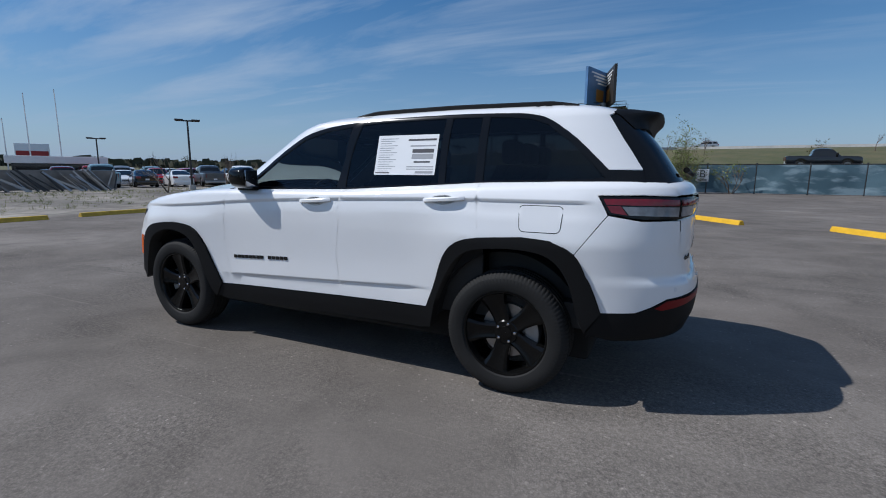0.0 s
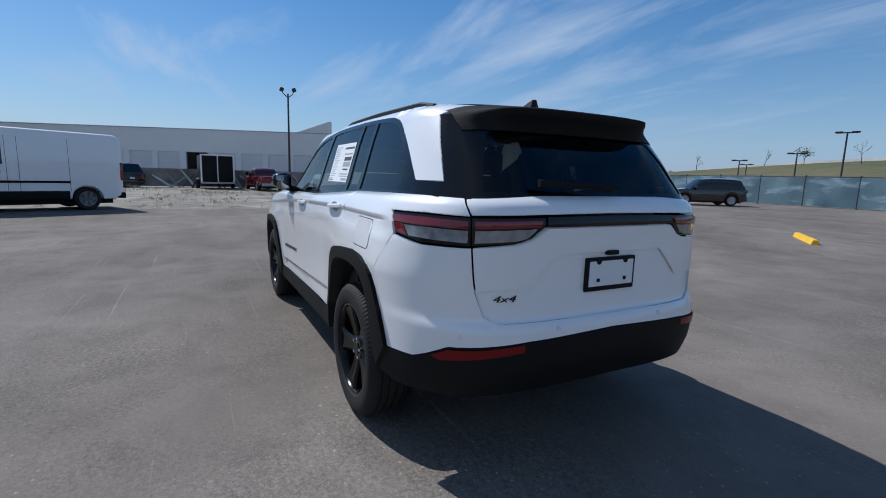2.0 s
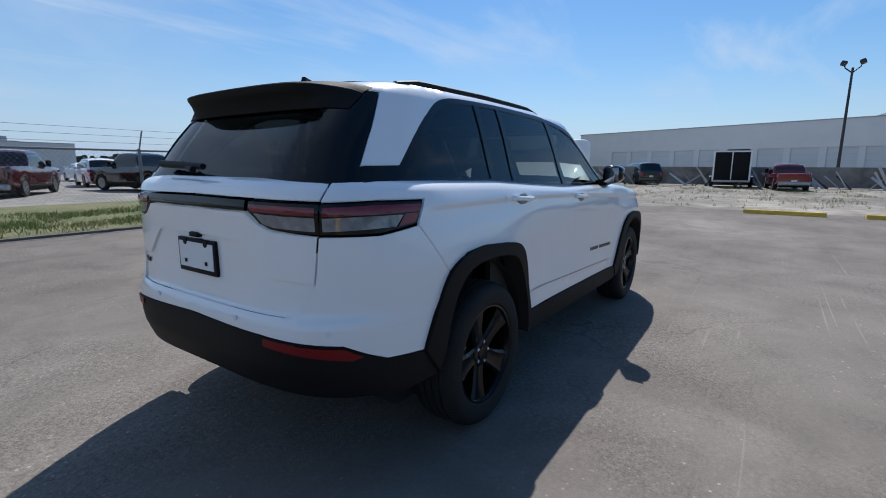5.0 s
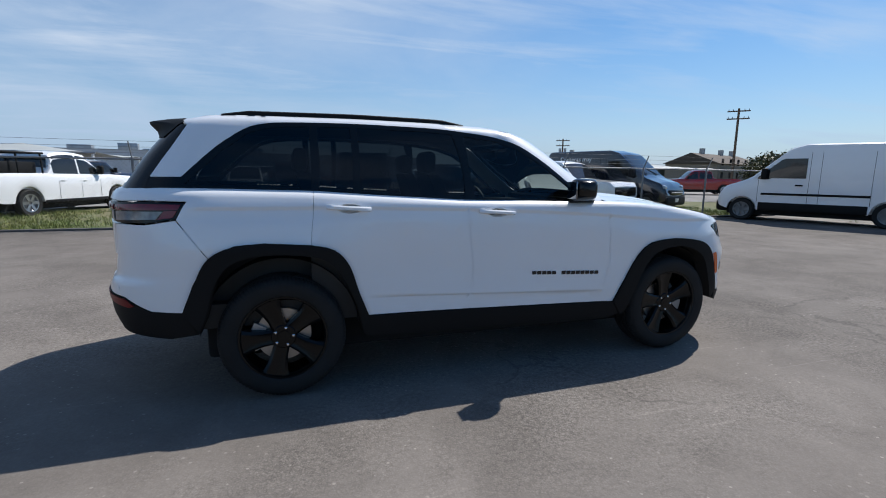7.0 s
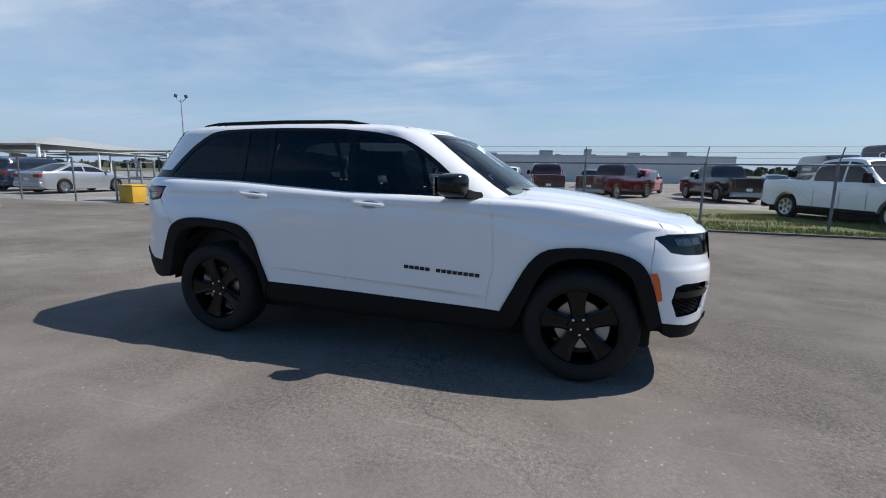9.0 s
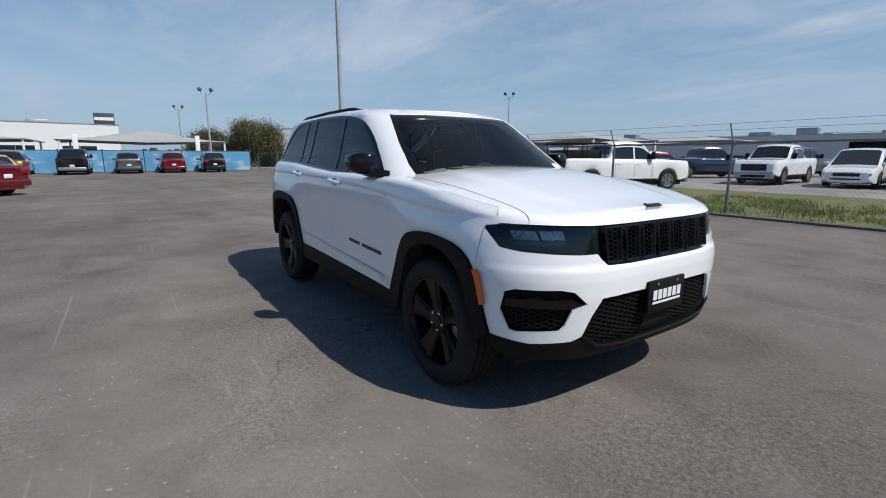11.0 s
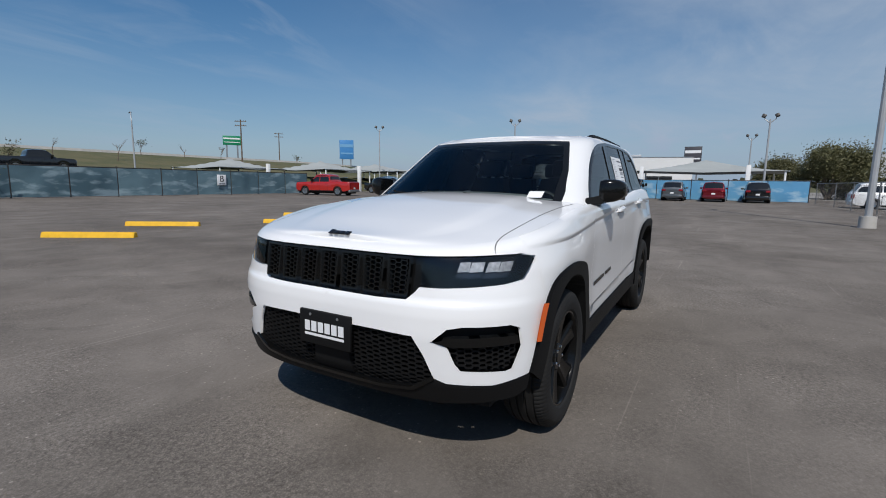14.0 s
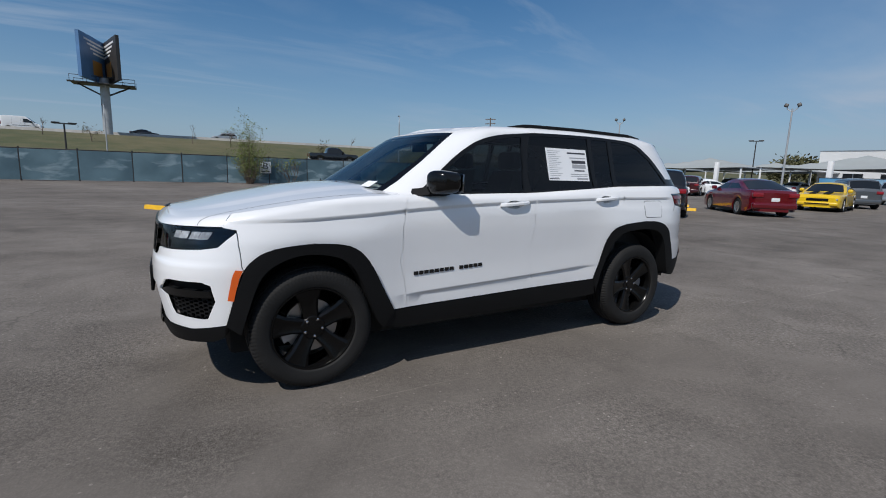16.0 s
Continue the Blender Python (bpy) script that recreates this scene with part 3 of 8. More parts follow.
    if fine:
        # door joints and handles along each side
        doors = [xa - 0.30] + [xd + (xa - xd) * px for px in v.get("pillars", ())] + [max(xd + 0.25, v["axles"][1] + R * 1.25)]
        sill = v.get("sill", 0.27)
        for k, x in enumerate(doors):
            zs = interp(v["top"], x)
            for s in (1, -1):
                b, secs = bmesh.new(), []
                for z in np.linspace(sill + 0.08, zs - 0.02, 6):
                    y = sh.side(x, z) + 0.002
                    secs.append([(x - 0.006, s * y, z), (x + 0.006, s * y, z)])
                rings(b, secs)
                part("door_gap", b, M_DARK, ob, angle=0)
                if k:
                    part("door_handle", box(x + 0.07, x + 0.25, min(s * (W / 2 - 0.03), s * (W / 2 + 0.018)), max(s * (W / 2 - 0.03), s * (W / 2 + 0.018)), zs - 0.19, zs - 0.16, 0.01), v.get("handle_mat") or color, ob)
            if k == 0:
                for s in (1, -1):
                    part("sill_trim", box(v["axles"][1] + R * 1.2, v["axles"][0] - R * 1.2, min(s * (W / 2 - 0.08), s * (W / 2 - 0.006)), max(s * (W / 2 - 0.08), s * (W / 2 - 0.006)), sill - 0.05, sill + 0.06, 0.02), M_BLACK, ob)
    part("underbody", box(-L / 2 + 0.3, L / 2 - 0.3, -W / 2 + 0.24, W / 2 - 0.24, 0.2, 0.5), M_DARK, ob)
    return ob


M_HEADLAMP = mat("car_headlamp", (0.34, 0.36, 0.38), 0.08, 0.3, coat=1.0, var=0.5, scale=14)
M_CARTAIL = mat("car_tail_lamp", (0.24, 0.006, 0.012), 0.12, coat=0.8, var=0.3, scale=12)
SUV = dict(L=4.8, W=1.92, H=1.74, R=0.375, axles=(1.45, -1.42), top=[(-2.4, 1.04), (-2.3, 1.12), (-1.2, 1.10), (0.9, 1.06), (1.2, 1.06), (1.9, 1.0), (2.25, 0.92), (2.4, 0.80)], tail=(0.88, 1.05), tail_w=0.30, cab=(1.15, 0.35, -2.0, -2.33), pillars=(0.58, 0.3), lean=0.76, cpillar=0.24, bpillar=0.09)
SEDAN = dict(L=5.0, W=1.9, H=1.50, R=0.34, axles=(1.45, -1.42), top=[(-2.5, 0.98), (-2.35, 1.05), (-1.3, 1.06), (1.2, 0.98), (1.9, 0.88), (2.3, 0.78), (2.5, 0.66)], cab=(1.25, 0.25, -0.95, -1.95), pillars=(0.52,), lean=0.70, tail=(0.78, 0.96), tail_w=0.36, plate=0.62, cpillar=0.2, sill=0.2)
COUPE = dict(L=5.0, W=1.92, H=1.45, R=0.35, axles=(1.5, -1.45), top=[(-2.5, 0.95), (-2.3, 1.02), (-1.3, 1.03), (1.1, 0.95), (2.3, 0.84), (2.5, 0.74)], cab=(1.1, 0.2, -0.9, -1.8), pillars=(0.4,), lean=0.68, tail=(0.78, 0.92), tail_w=0.5, plate=0.5, sill=0.2)
PICKUP = dict(L=5.9, W=2.03, H=1.98, R=0.41, axles=(1.85, -1.72), top=[(-2.95, 1.28), (-0.95, 1.28), (-0.9, 1.24), (1.3, 1.22), (1.5, 1.25), (2.8, 1.18), (2.95, 1.05)], bed=(-2.9, -1.0), cab=(1.35, 0.65, -0.75, -0.92), pillars=(0.5,), lean=0.80, tail=(0.84, 1.2), tail_w=0.10, plate=0.62, sill=0.42, cpillar=0.14, taper=0.06, bumper=M_STEEL, mirror=0.3, grille=0.66, mirror_mat=M_BLACK)
VAN = dict(L=5.5, W=2.06, H=2.55, R=0.37, axles=(1.98, -1.69), top=[(-2.75, 2.36), (-2.5, 2.44), (0.35, 2.46), (0.75, 2.34), (1.72, 1.46), (1.95, 1.33), (2.45, 1.16), (2.66, 0.98), (2.75, 0.70)], cab=(1.72, 0.95, 0.05, 0.02), pillars=(), lean=0.90, sill=0.36, taper=0.05, tail=(0.95, 1.5), tail_w=0.12, plate=0.7)
MINIVAN = dict(L=5.1, W=1.98, H=1.74, R=0.34, axles=(1.55, -1.5), top=[(-2.55, 1.0), (-2.4, 1.08), (1.2, 1.0), (2.3, 0.86), (2.55, 0.72)], cab=(1.6, 0.55, -2.1, -2.42), pillars=(0.68, 0.34), lean=0.80, sill=0.22, cpillar=0.2)
C_BLACK = paint("black_paint", (0.006, 0.006, 0.007), rough=0.15)
C_RED = paint("red_paint", (0.40, 0.018, 0.014), rough=0.2)
C_DRED = paint("maroon_paint", (0.15, 0.005, 0.011), rough=0.18, metal=0.3)
C_WINE = paint("wine_paint", (0.05, 0.005, 0.008), rough=0.2)
SMALL_PICKUP = dict(PICKUP, L=5.2, W=1.85, H=1.64, R=0.36, axles=(1.6, -1.5), top=[(-2.6, 1.06), (-0.75, 1.06), (-0.7, 1.03), (1.2, 1.02), (1.4, 1.04), (2.5, 0.98), (2.6, 0.88)], bed=(-2.55, -0.8), cab=(1.25, 0.6, -0.55, -0.72), tail=(0.72, 1.0), plate=0.5, sill=0.36)
C_GREY = paint("grey_paint", (0.10, 0.11, 0.12), metal=0.4)
C_SILVER = paint("silver_paint", (0.42, 0.43, 0.44), metal=0.6)
C_YEL = paint("yellow_car_paint", (0.78, 0.50, 0.01))
C_BLUE = paint("blue_paint", (0.010, 0.020, 0.050), rough=0.2)
C_NAVY = paint("blue_black_paint", (0.006, 0.009, 0.018), rough=0.15)
C_TEAL = paint("pale_blue_paint", (0.22, 0.34, 0.38))


def van(label, m, color, clad, words="", bars=()):
    """A high-roofed cargo van: one body with a sloping screen, cab windows, cladding, tall lamps and big mirrors."""
    v = VAN
    ob = thing("cargo_van", label, "van", m)
    L, W, R = v["L"], v["W"], v["R"]
    part("body", body_mesh(v, cab=False), color, ob, angle=30)
    sh = Shell(v, cab=False)
    b, secs = bmesh.new(), []
    for x in np.linspace(0.84, 1.70, 9):
        wg = 0.86 - 0.05 * (1.70 - x)
        secs.append([(x + 0.008, y, sh.over(x, y) + 0.010) for y in np.linspace(-wg, wg, 9)])
    rings(b, secs)
    part("windscreen", b, M_DGLASS, ob, "dark sloping windscreen", angle=40)
    for s in (1, -1):
        b, secs = bmesh.new(), []
        for x in np.linspace(0.30, 1.58, 14):
            z0, z1 = 1.40 - 0.03 * (x > 1.2), min(2.02, float(np.interp(x, sh.xs, sh.zb)) - 0.16)
            secs.append([(x, s * (sh.side(x, z) + 0.006), z) for z in np.linspace(z0, max(z0 + 0.004, z1), 5)])
        rings(b, secs)
        part("cab_window", b, M_DGLASS, ob, "dark cab window", angle=40)
        lo_, hi_ = sorted((s * (W / 2 - 0.06), s * (W / 2 + 0.010)))
        part("side_cladding", box(-1.22, 1.50, lo_, hi_, 0.36, 0.62, 0.015), clad, ob)
        part("rub_strip", box(-1.25, 1.45, lo_, hi_, 0.86, 0.93, 0.01), clad, ob)
        part("mirror", box(1.30, 1.46, min(s * (W / 2 - 0.04), s * (W / 2 + 0.22)), max(s * (W / 2 - 0.04), s * (W / 2 + 0.22)), 1.36, 1.72, 0.05, seg=3), M_BLACK, ob)
        part("headlight", box(2.22, 2.66, min(s * 0.66, s * 0.96), max(s * 0.66, s * 0.96), 0.82, 1.08, 0.08, seg=3), M_HEADLAMP, ob, "clear swept-back headlight")
        part("tail_light", box(-L / 2 - 0.01, -L / 2 + 0.10, min(s * (W / 2 - 0.20), s * (W / 2 - 0.075)), max(s * (W / 2 - 0.20), s * (W / 2 - 0.075)), 0.95, 1.55, 0.03), M_CARTAIL, ob, "tall red tail light")
        for x in (1.55, 0.22, -0.05, -1.25):
            b, secs = bmesh.new(), []
            for z in np.linspace(0.62, 1.36 if x > 1 else 2.2, 6):
                y = sh.side(x, z) + 0.002
                secs.append([(x - 0.005, s * y, z), (x + 0.005, s * y, z)])
            rings(b, secs)
            part("door_gap", b, M_DARK, ob, angle=0)
        part("door_handle", box(0.36, 0.56, min(s * (W / 2 - 0.03), s * (W / 2 + 0.03)), max(s * (W / 2 - 0.03), s * (W / 2 + 0.03)), 1.16, 1.21, 0.01), M_BLACK, ob)
        for a in v["axles"]:
            add_wheel(ob, a, s * (W / 2 - 0.13), R, 0.25, M_GALV)
    part("front_bumper", box(L / 2 - 0.42, L / 2 + 0.03, -0.92, 0.92, 0.28, 0.66, 0.09, seg=3), clad, ob)
    part("rear_bumper", box(-L / 2 - 0.06, -L / 2 + 0.14, -0.94, 0.94, 0.36, 0.56, 0.04), clad, ob)
    g = part("grille", box(L / 2 - 0.24, L / 2 + 0.016, -0.60, 0.60, 0.68, 0.90, 0.04), M_GLOSSBLACK, ob)
    part("grille_bar", box(L / 2 - 0.20, L / 2 + 0.026, -0.56, 0.56, 0.77, 0.80, 0.01), M_STEEL, g)
    part("licence_plate", box(L / 2 + 0.02, L / 2 + 0.042, -0.15, 0.15, 0.42, 0.56, 0.004), M_PLATE, ob)
    for q in (0.45, -0.45):
        part("wiper", tube((1.74, q, 1.50), (1.52, q - 0.5, 1.70), 0.012, seg=6), M_BLACK, ob)
    part("underbody", box(-L / 2 + 0.3, L / 2 - 0.3, -W / 2 + 0.24, W / 2 - 0.24, 0.2, 0.5), M_DARK, ob)
    for x0, x1, z in bars:
        part("sign_bar", box(x0, x1, sh.side(-0.5, z) - 0.01, sh.side(-0.5, z) + 0.008, z, z + 0.16), M_PLATE, ob, angle=0)
    if words:
        part("lettering", letters(words, 0.27), M_PLATE, ob, "white lettering", m=pose(-2.0, -sh.side(-1.2, 2.12) - 0.012, 2.02, 90, 0, 0), angle=0)
    return ob


def letters(text, size):
    cu = bpy.data.curves.new("lettering", "FONT")
    cu.body, cu.size, cu.extrude = text, size, 0.003
    tmp = new("lettering_text", cu)
    me = bpy.data.meshes.new_from_object(tmp.evaluated_get(bpy.context.evaluated_depsgraph_get()))
    bpy.data.objects.remove(tmp)
    b = bmesh.new()
    b.from_mesh(me)
    return b

# ---- the white sport utility vehicle: its surfaces ----
from mathutils import geometry


def soft(pts, r=0.015):
    """A function through (t, value) points, with its corners rounded over r."""
    a, b = np.array(pts, float).T
    return lambda t: float(np.mean(np.interp(np.linspace(t - r, t + r, 7), a, b)))


def arc_table(a, b, wide, deep):
    """A quarter of a superellipse, evenly stepped: shares of depth and width."""
    th = np.linspace(0, math.pi / 2, 1500)
    dx, dy = np.sin(th) ** (2 / a), np.cos(th) ** (2 / b)
    s = np.concatenate([[0], np.cumsum(np.hypot(np.diff(dx) * deep, np.diff(dy) * wide))])
    return s / s[-1], dx, dy, s[-1]


class Wrap:
    """A skin that runs round half the car: rear middle (u = -rear), along the side, to the front middle. Heights are z."""

    def __init__(self, width, nose, tail, xf, xr, front, rear, top, turn, swell=lambda x, z: 0.0):
        self.swell, self.creases = swell, ()  # creases: heights along the skin, each a function of u
        self.width, self.nose, self.tail, self.xf, self.xr, self.top, self.turn = width, nose, tail, xf, xr, top, turn
        self.f, self.r = arc_table(*front), arc_table(*rear)
        self.lf, self.lr, self.side = self.f[3], self.r[3], xf(1.3) - xr(1.3)

    def point(self, u, z):
        p = self.plain(u, z)
        p.y *= 1 + self.swell(p.x, z)
        return p

    def plain(self, u, z):
        xf, xr = self.xf(z), self.xr(z)
        if u < 0:
            q = min(1, -u / self.lr)
            dx, dy = np.interp(q, self.r[0], self.r[1]), np.interp(q, self.r[0], self.r[2])
            ro = self.turn(self.top(xr - dx * (xr - self.tail(z))) - z)
            return Vector((xr - dx * (xr - self.tail(z) - ro), dy * (self.width(z) - ro), z))
        if u <= self.side:
            x = xr + (xf - xr) * u / self.side
            return Vector((x, self.width(z) - self.turn(self.top(x) - z), z))
        q = min(1, (u - self.side) / self.lf)
        dx, dy = np.interp(q, self.f[0], self.f[1]), np.interp(q, self.f[0], self.f[2])
        ro = self.turn(self.top(xf + dx * (self.nose(z) - xf)) - z)
        return Vector((xf + dx * (self.nose(z) - ro - xf), dy * (self.width(z) - ro), z))

    def normal(self, u, z, h=0.004):
        d = (self.point(u + h, z) - self.point(u - h, z)).cross(self.point(u, z + h) - self.point(u, z - h))
        p = self.point(u, z)
        if d.length < 1e-9:
            return Vector((1 if p.x > 0 else -1, 0, 0))
        d.normalize()
        if d.dot(Vector((0.3 * p.x, p.y + 0.02, 0.2))) < 0:
            d.negate()
        if p.y < 1e-3:
            d.y = 0
        return d.normalized()

    def u(self, kind, v, z):
        """The way along the skin of a place on it: "x" from the side, "f" and "r" by its y from the front and the rear."""
        if kind == "x":
            xf, xr = self.xf(z), self.xr(z)
            if v > xf:
                return self.side + self.lf * float(np.interp((v - xf) / (self.nose(z) - xf), self.f[1], self.f[0]))
            if v < xr:
                return -self.lr * float(np.interp((xr - v) / (xr - self.tail(z)), self.r[1], self.r[0]))
            return self.side * (v - xr) / (xf - xr)
        t = self.f if kind == "f" else self.r
        q = float(np.interp(-min(1, v / self.width(z)), -t[2], t[0]))
        return self.side + self.lf * q if kind == "f" else -self.lr * q


def inside(poly, pts):
    p, q = np.asarray(poly), np.asarray(pts)
    hit = np.zeros(len(q), bool)
    j = len(p) - 1
    for i in range(len(p)):
        c = (p[i, 1] > q[:, 1]) != (p[j, 1] > q[:, 1])
        with np.errstate(divide="ignore", invalid="ignore"):
            x = (p[j, 0] - p[i, 0]) * (q[:, 1] - p[i, 1]) / (p[j, 1] - p[i, 1]) + p[i, 0]
        hit ^= c & (q[:, 0] < x)
        j = i
    return hit


def dense(poly, gap):
    out = []
    for a, b in zip(poly, poly[1:] + poly[:1]):
        n = max(1, int(math.ceil(math.dist(a, b) / gap)))
        out += [(a[0] + (b[0] - a[0]) * k / n, a[1] + (b[1] - a[1]) * k / n) for k in range(n)]
    return out


def shrink(poly, d):
    """A polygon moved inward by d, but not on the middle line (u at its ends)."""
    p = [Vector(q) for q in poly]
    area = sum(a.x * b.y - b.x * a.y for a, b in zip(p, p[1:] + p[:1]))
    out = []
    for k, q in enumerate(p):
        e0, e1 = (q - p[k - 1]).normalized(), (p[(k + 1) % len(p)] - q).normalized()
        n = Vector((-(e0.y + e1.y), e0.x + e1.x))
        n = n.normalized() * (d if area > 0 else -d) / max(0.5, math.sqrt(max(0.05, (1 + e0.dot(e1)) / 2))) if n.length > 1e-6 else Vector((0, 0))
        out.append((q.x + n.x, q.y + n.y))
    return out


def rounded(poly, r, n=4):
    """A polygon with its corners rounded."""
    p, out = [Vector(q) for q in poly], []
    for k, q in enumerate(p):
        a, b = p[k - 1] - q, p[(k + 1) % len(p)] - q
        d = min(r, a.length * 0.45, b.length * 0.45)
        s, e = q + a.normalized() * d, q + b.normalized() * d
        for i in range(n + 1):
            t = i / n
            v = s * (1 - t) ** 2 + q * 2 * t * (1 - t) + e * t * t
            out.append((v.x, v.y))
    return out


def panel(wrap, poly, holes=(), gap=0.045, off=0.0, lip=0.016, inset=0.0013, both=True, mirrored=False, lift=None):
    """A piece of the skin as a mesh: the outline in places on the skin, with holes, a turned-in edge and true normals.
    both: the piece crosses the middle and is doubled on the other side; mirrored: it lies on the right side alone."""
    ends = (wrap.side + wrap.lf, -wrap.lr)
    conv = lambda pts: [q if isinstance(q[0], float) and len(q) == 2 else (wrap.u(*q), q[2]) for q in pts]
    outer = conv(poly)
    mid = lambda q: any(abs(q[0] - e) < 0.004 for e in ends)
    sh = shrink(outer, inset) if inset else outer
    outer = [(o[0], s[1]) if mid(o) else s for o, s in zip(outer, sh)]
    loops = [dense(outer, gap * 0.8)] + [dense(shrink(conv(h), -inset) if inset else conv(h), gap * 0.8) for h in holes]
    pts, edges = [], []
    for lp in loops:
        k = len(pts)
        pts += lp
        edges += [(k + i, k + (i + 1) % len(lp)) for i in range(len(lp))]
    rim = np.array(pts)
    lo, hi = rim.min(0), rim.max(0)
    gx, gy = np.meshgrid(np.arange(lo[0] + gap / 2, hi[0], gap), np.arange(lo[1] + gap / 2, hi[1], gap))
    g = np.stack([gx.ravel(), gy.ravel()], 1)
    keep = inside(loops[0], g) if len(g) else np.zeros(0, bool)
    for lp in loops[1:]:
        keep &= ~inside(lp, g)
    g = g[keep]
    if len(g):
        g = g[np.array([np.min(((rim - q) ** 2).sum(1)) > (gap * 0.45) ** 2 for q in g])]
    # closer rows of points along the creases of the side
    if wrap.creases and hi[0] - lo[0] > 0.12:
        us = np.arange(lo[0] + 0.01, hi[0], 0.032)
        lines = [np.array([f(u) for u in us]) for f in wrap.creases]
        if len(g):
            near = np.min([np.abs(g[:, 1] - np.interp(g[:, 0], us, zs)) for zs in lines], 0)
            g = g[near > 0.014]
        for zs in lines:
            row = np.stack([us, zs], 1)
            row = row[inside(loops[0], row)]
            for lp in loops[1:]:
                row = row[~inside(lp, row)] if len(row) else row
            if len(row):
                row = row[np.array([np.min(((rim - q) ** 2).sum(1)) > 0.009 ** 2 for q in row])]
            g = np.concatenate([g, row]) if len(row) else g
    allp = [Vector(q) for q in pts] + [Vector(q) for q in g]
    vs, es, fs, *_ = geometry.delaunay_2d_cdt(allp, edges, [], 0, 1e-6)
    cen = np.array([[sum(vs[i].x for i in f) / 3, sum(vs[i].y for i in f) / 3] for f in fs])
    ok = inside(loops[0], cen)
    for lp in loops[1:]:
        ok &= ~inside(lp, cen)
    fs = [f for f, o in zip(fs, ok) if o]
    P, N = [], []
    vs = [Vector(v) for v in vs]
    for v in vs:
        tp = wrap.top(wrap.point(v.x, v.y).x)
        if abs(tp - v.y) < 0.012:
            v.y = tp
        n = wrap.normal(v.x, v.y)
        d = off + (lift(v.x, v.y) if lift else 0)
        P.append(wrap.point(v.x, v.y) + n * d); N.append(n)
    F = []
    for f in fs:
        a, b, c = (P[i] for i in f)
        F.append(tuple(f) if (b - a).cross(c - a).dot(N[f[0]]) > 0 else (f[0], f[2], f[1]))
    count = {}
    for f in F:
        for a, b in zip(f, f[1:] + f[:1]):
            count[tuple(sorted((a, b)))] = count.get(tuple(sorted((a, b))), 0) + 1
    if lip:
        for f in list(F):
            for a, b in zip(f, f[1:] + f[:1]):
                if count[tuple(sorted((a, b)))] == 1 and not (mid(vs[a]) and mid(vs[b])):
                    k = len(P)
                    P += [P[a].copy(), P[b].copy(), P[b] - N[b] * lip, P[a] - N[a] * lip]
                    N += [N[a], N[b], N[b], N[a]]
                    F.append((k + 1, k, k + 3, k + 2))
    flip = lambda vv: Vector((vv.x, -vv.y, vv.z))
    if both:
        # the two halves share the points of the middle line
        other, P2, N2 = [], [], []
        for i, p in enumerate(P):
            if abs(p.y) < 1e-5:
                other.append(i)
            else:
                other.append(len(P) + len(P2))
                P2.append(flip(p)); N2.append(flip(N[i]))
        P, N = P + P2, N + N2
        F = F + [tuple(other[i] for i in f[::-1]) for f in F]
    elif mirrored:
        P, N, F = [flip(p) for p in P], [flip(n) for n in N], [f[::-1] for f in F]
    return P, N, F


def skin(name, data, material):
    P, N, F = data
    me = bpy.data.meshes.new(name)
    me.from_pydata([tuple(p) for p in P], [], F)
    me.materials.append(material)
    for p in me.polygons:
        p.use_smooth = True
    me.normals_split_custom_set_from_vertices([tuple(n) for n in N])
    return me


def merge_data(*ds):
    P, N, F = [], [], []
    for p, n, f in ds:
        k = len(P)
        P, N, F = P + p, N + n, F + [tuple(i + k for i in q) for q in f]
    return P, N, F


def patch(wrap, us, crown, rows=28, foot=None, ridge=lambda x: 0.0):
    """The cap over a skin's top edge, from side to side, with a crown. Its rim follows the skin down to foot(u), or turns in."""
    P, F = [], []
    for u in us:
        x0 = wrap.point(u, 1.0).x
        for _ in range(4):
            zt = wrap.top(x0)
            x0 = wrap.point(u, zt).x
        e = wrap.point(u, zt)
        c, plateau = crown(e.x), ridge(e.x)
        zf = foot(u) if foot else None
        m = wrap.normal(u, e.z - 0.06)
        if zf is not None and zf < zt - 0.004:
            rim = [wrap.point(u, zf + (zt - zf) * k / 6) for k in range(6)]
            rim = [wrap.point(u, zf) - m * 0.025] + rim
        else:
            rim = [e - Vector((m.x, m.y, 0)) * 0.006 - Vector((0, 0, 0.045 * (1 - k / 7))) for k in range(7)]
        P += [Vector((p.x, -p.y, p.z)) for p in rim]
        for k in range(rows + 1):
            j = -math.cos(math.pi * k / rows)
            P.append(Vector((e.x, e.y * j, e.z + c * (1 - abs(j) ** 2.4) + plateau * step(0.66, 0.56, abs(j)))))
        P += rim[::-1]
    n = rows + 1 + 14
    for a in range(len(us) - 1):
        for k in range(n - 1):
            F.append((a * n + k, a * n + k + 1, (a + 1) * n + k + 1, (a + 1) * n + k))
    return P, F


wing = soft([(0, 0), (0.85, 0), (1.25, 1), (1.95, 1), (2.3, 0.3), (2.6, 0.3)], 0.1)
belt_line = soft([(-2.6, 1.192), (-1.3, 1.190), (-0.9, 1.185), (-0.3, 1.168), (0.2, 1.150), (0.8, 1.118), (1.1, 1.092), (1.5, 1.066), (2.4, 1.045)], 0.08)
low_line = soft([(-1.6, 0.63), (-0.75, 0.605), (-0.1, 0.575), (0.3, 0.558), (0.9, 0.530), (1.4, 0.51)], 0.08)


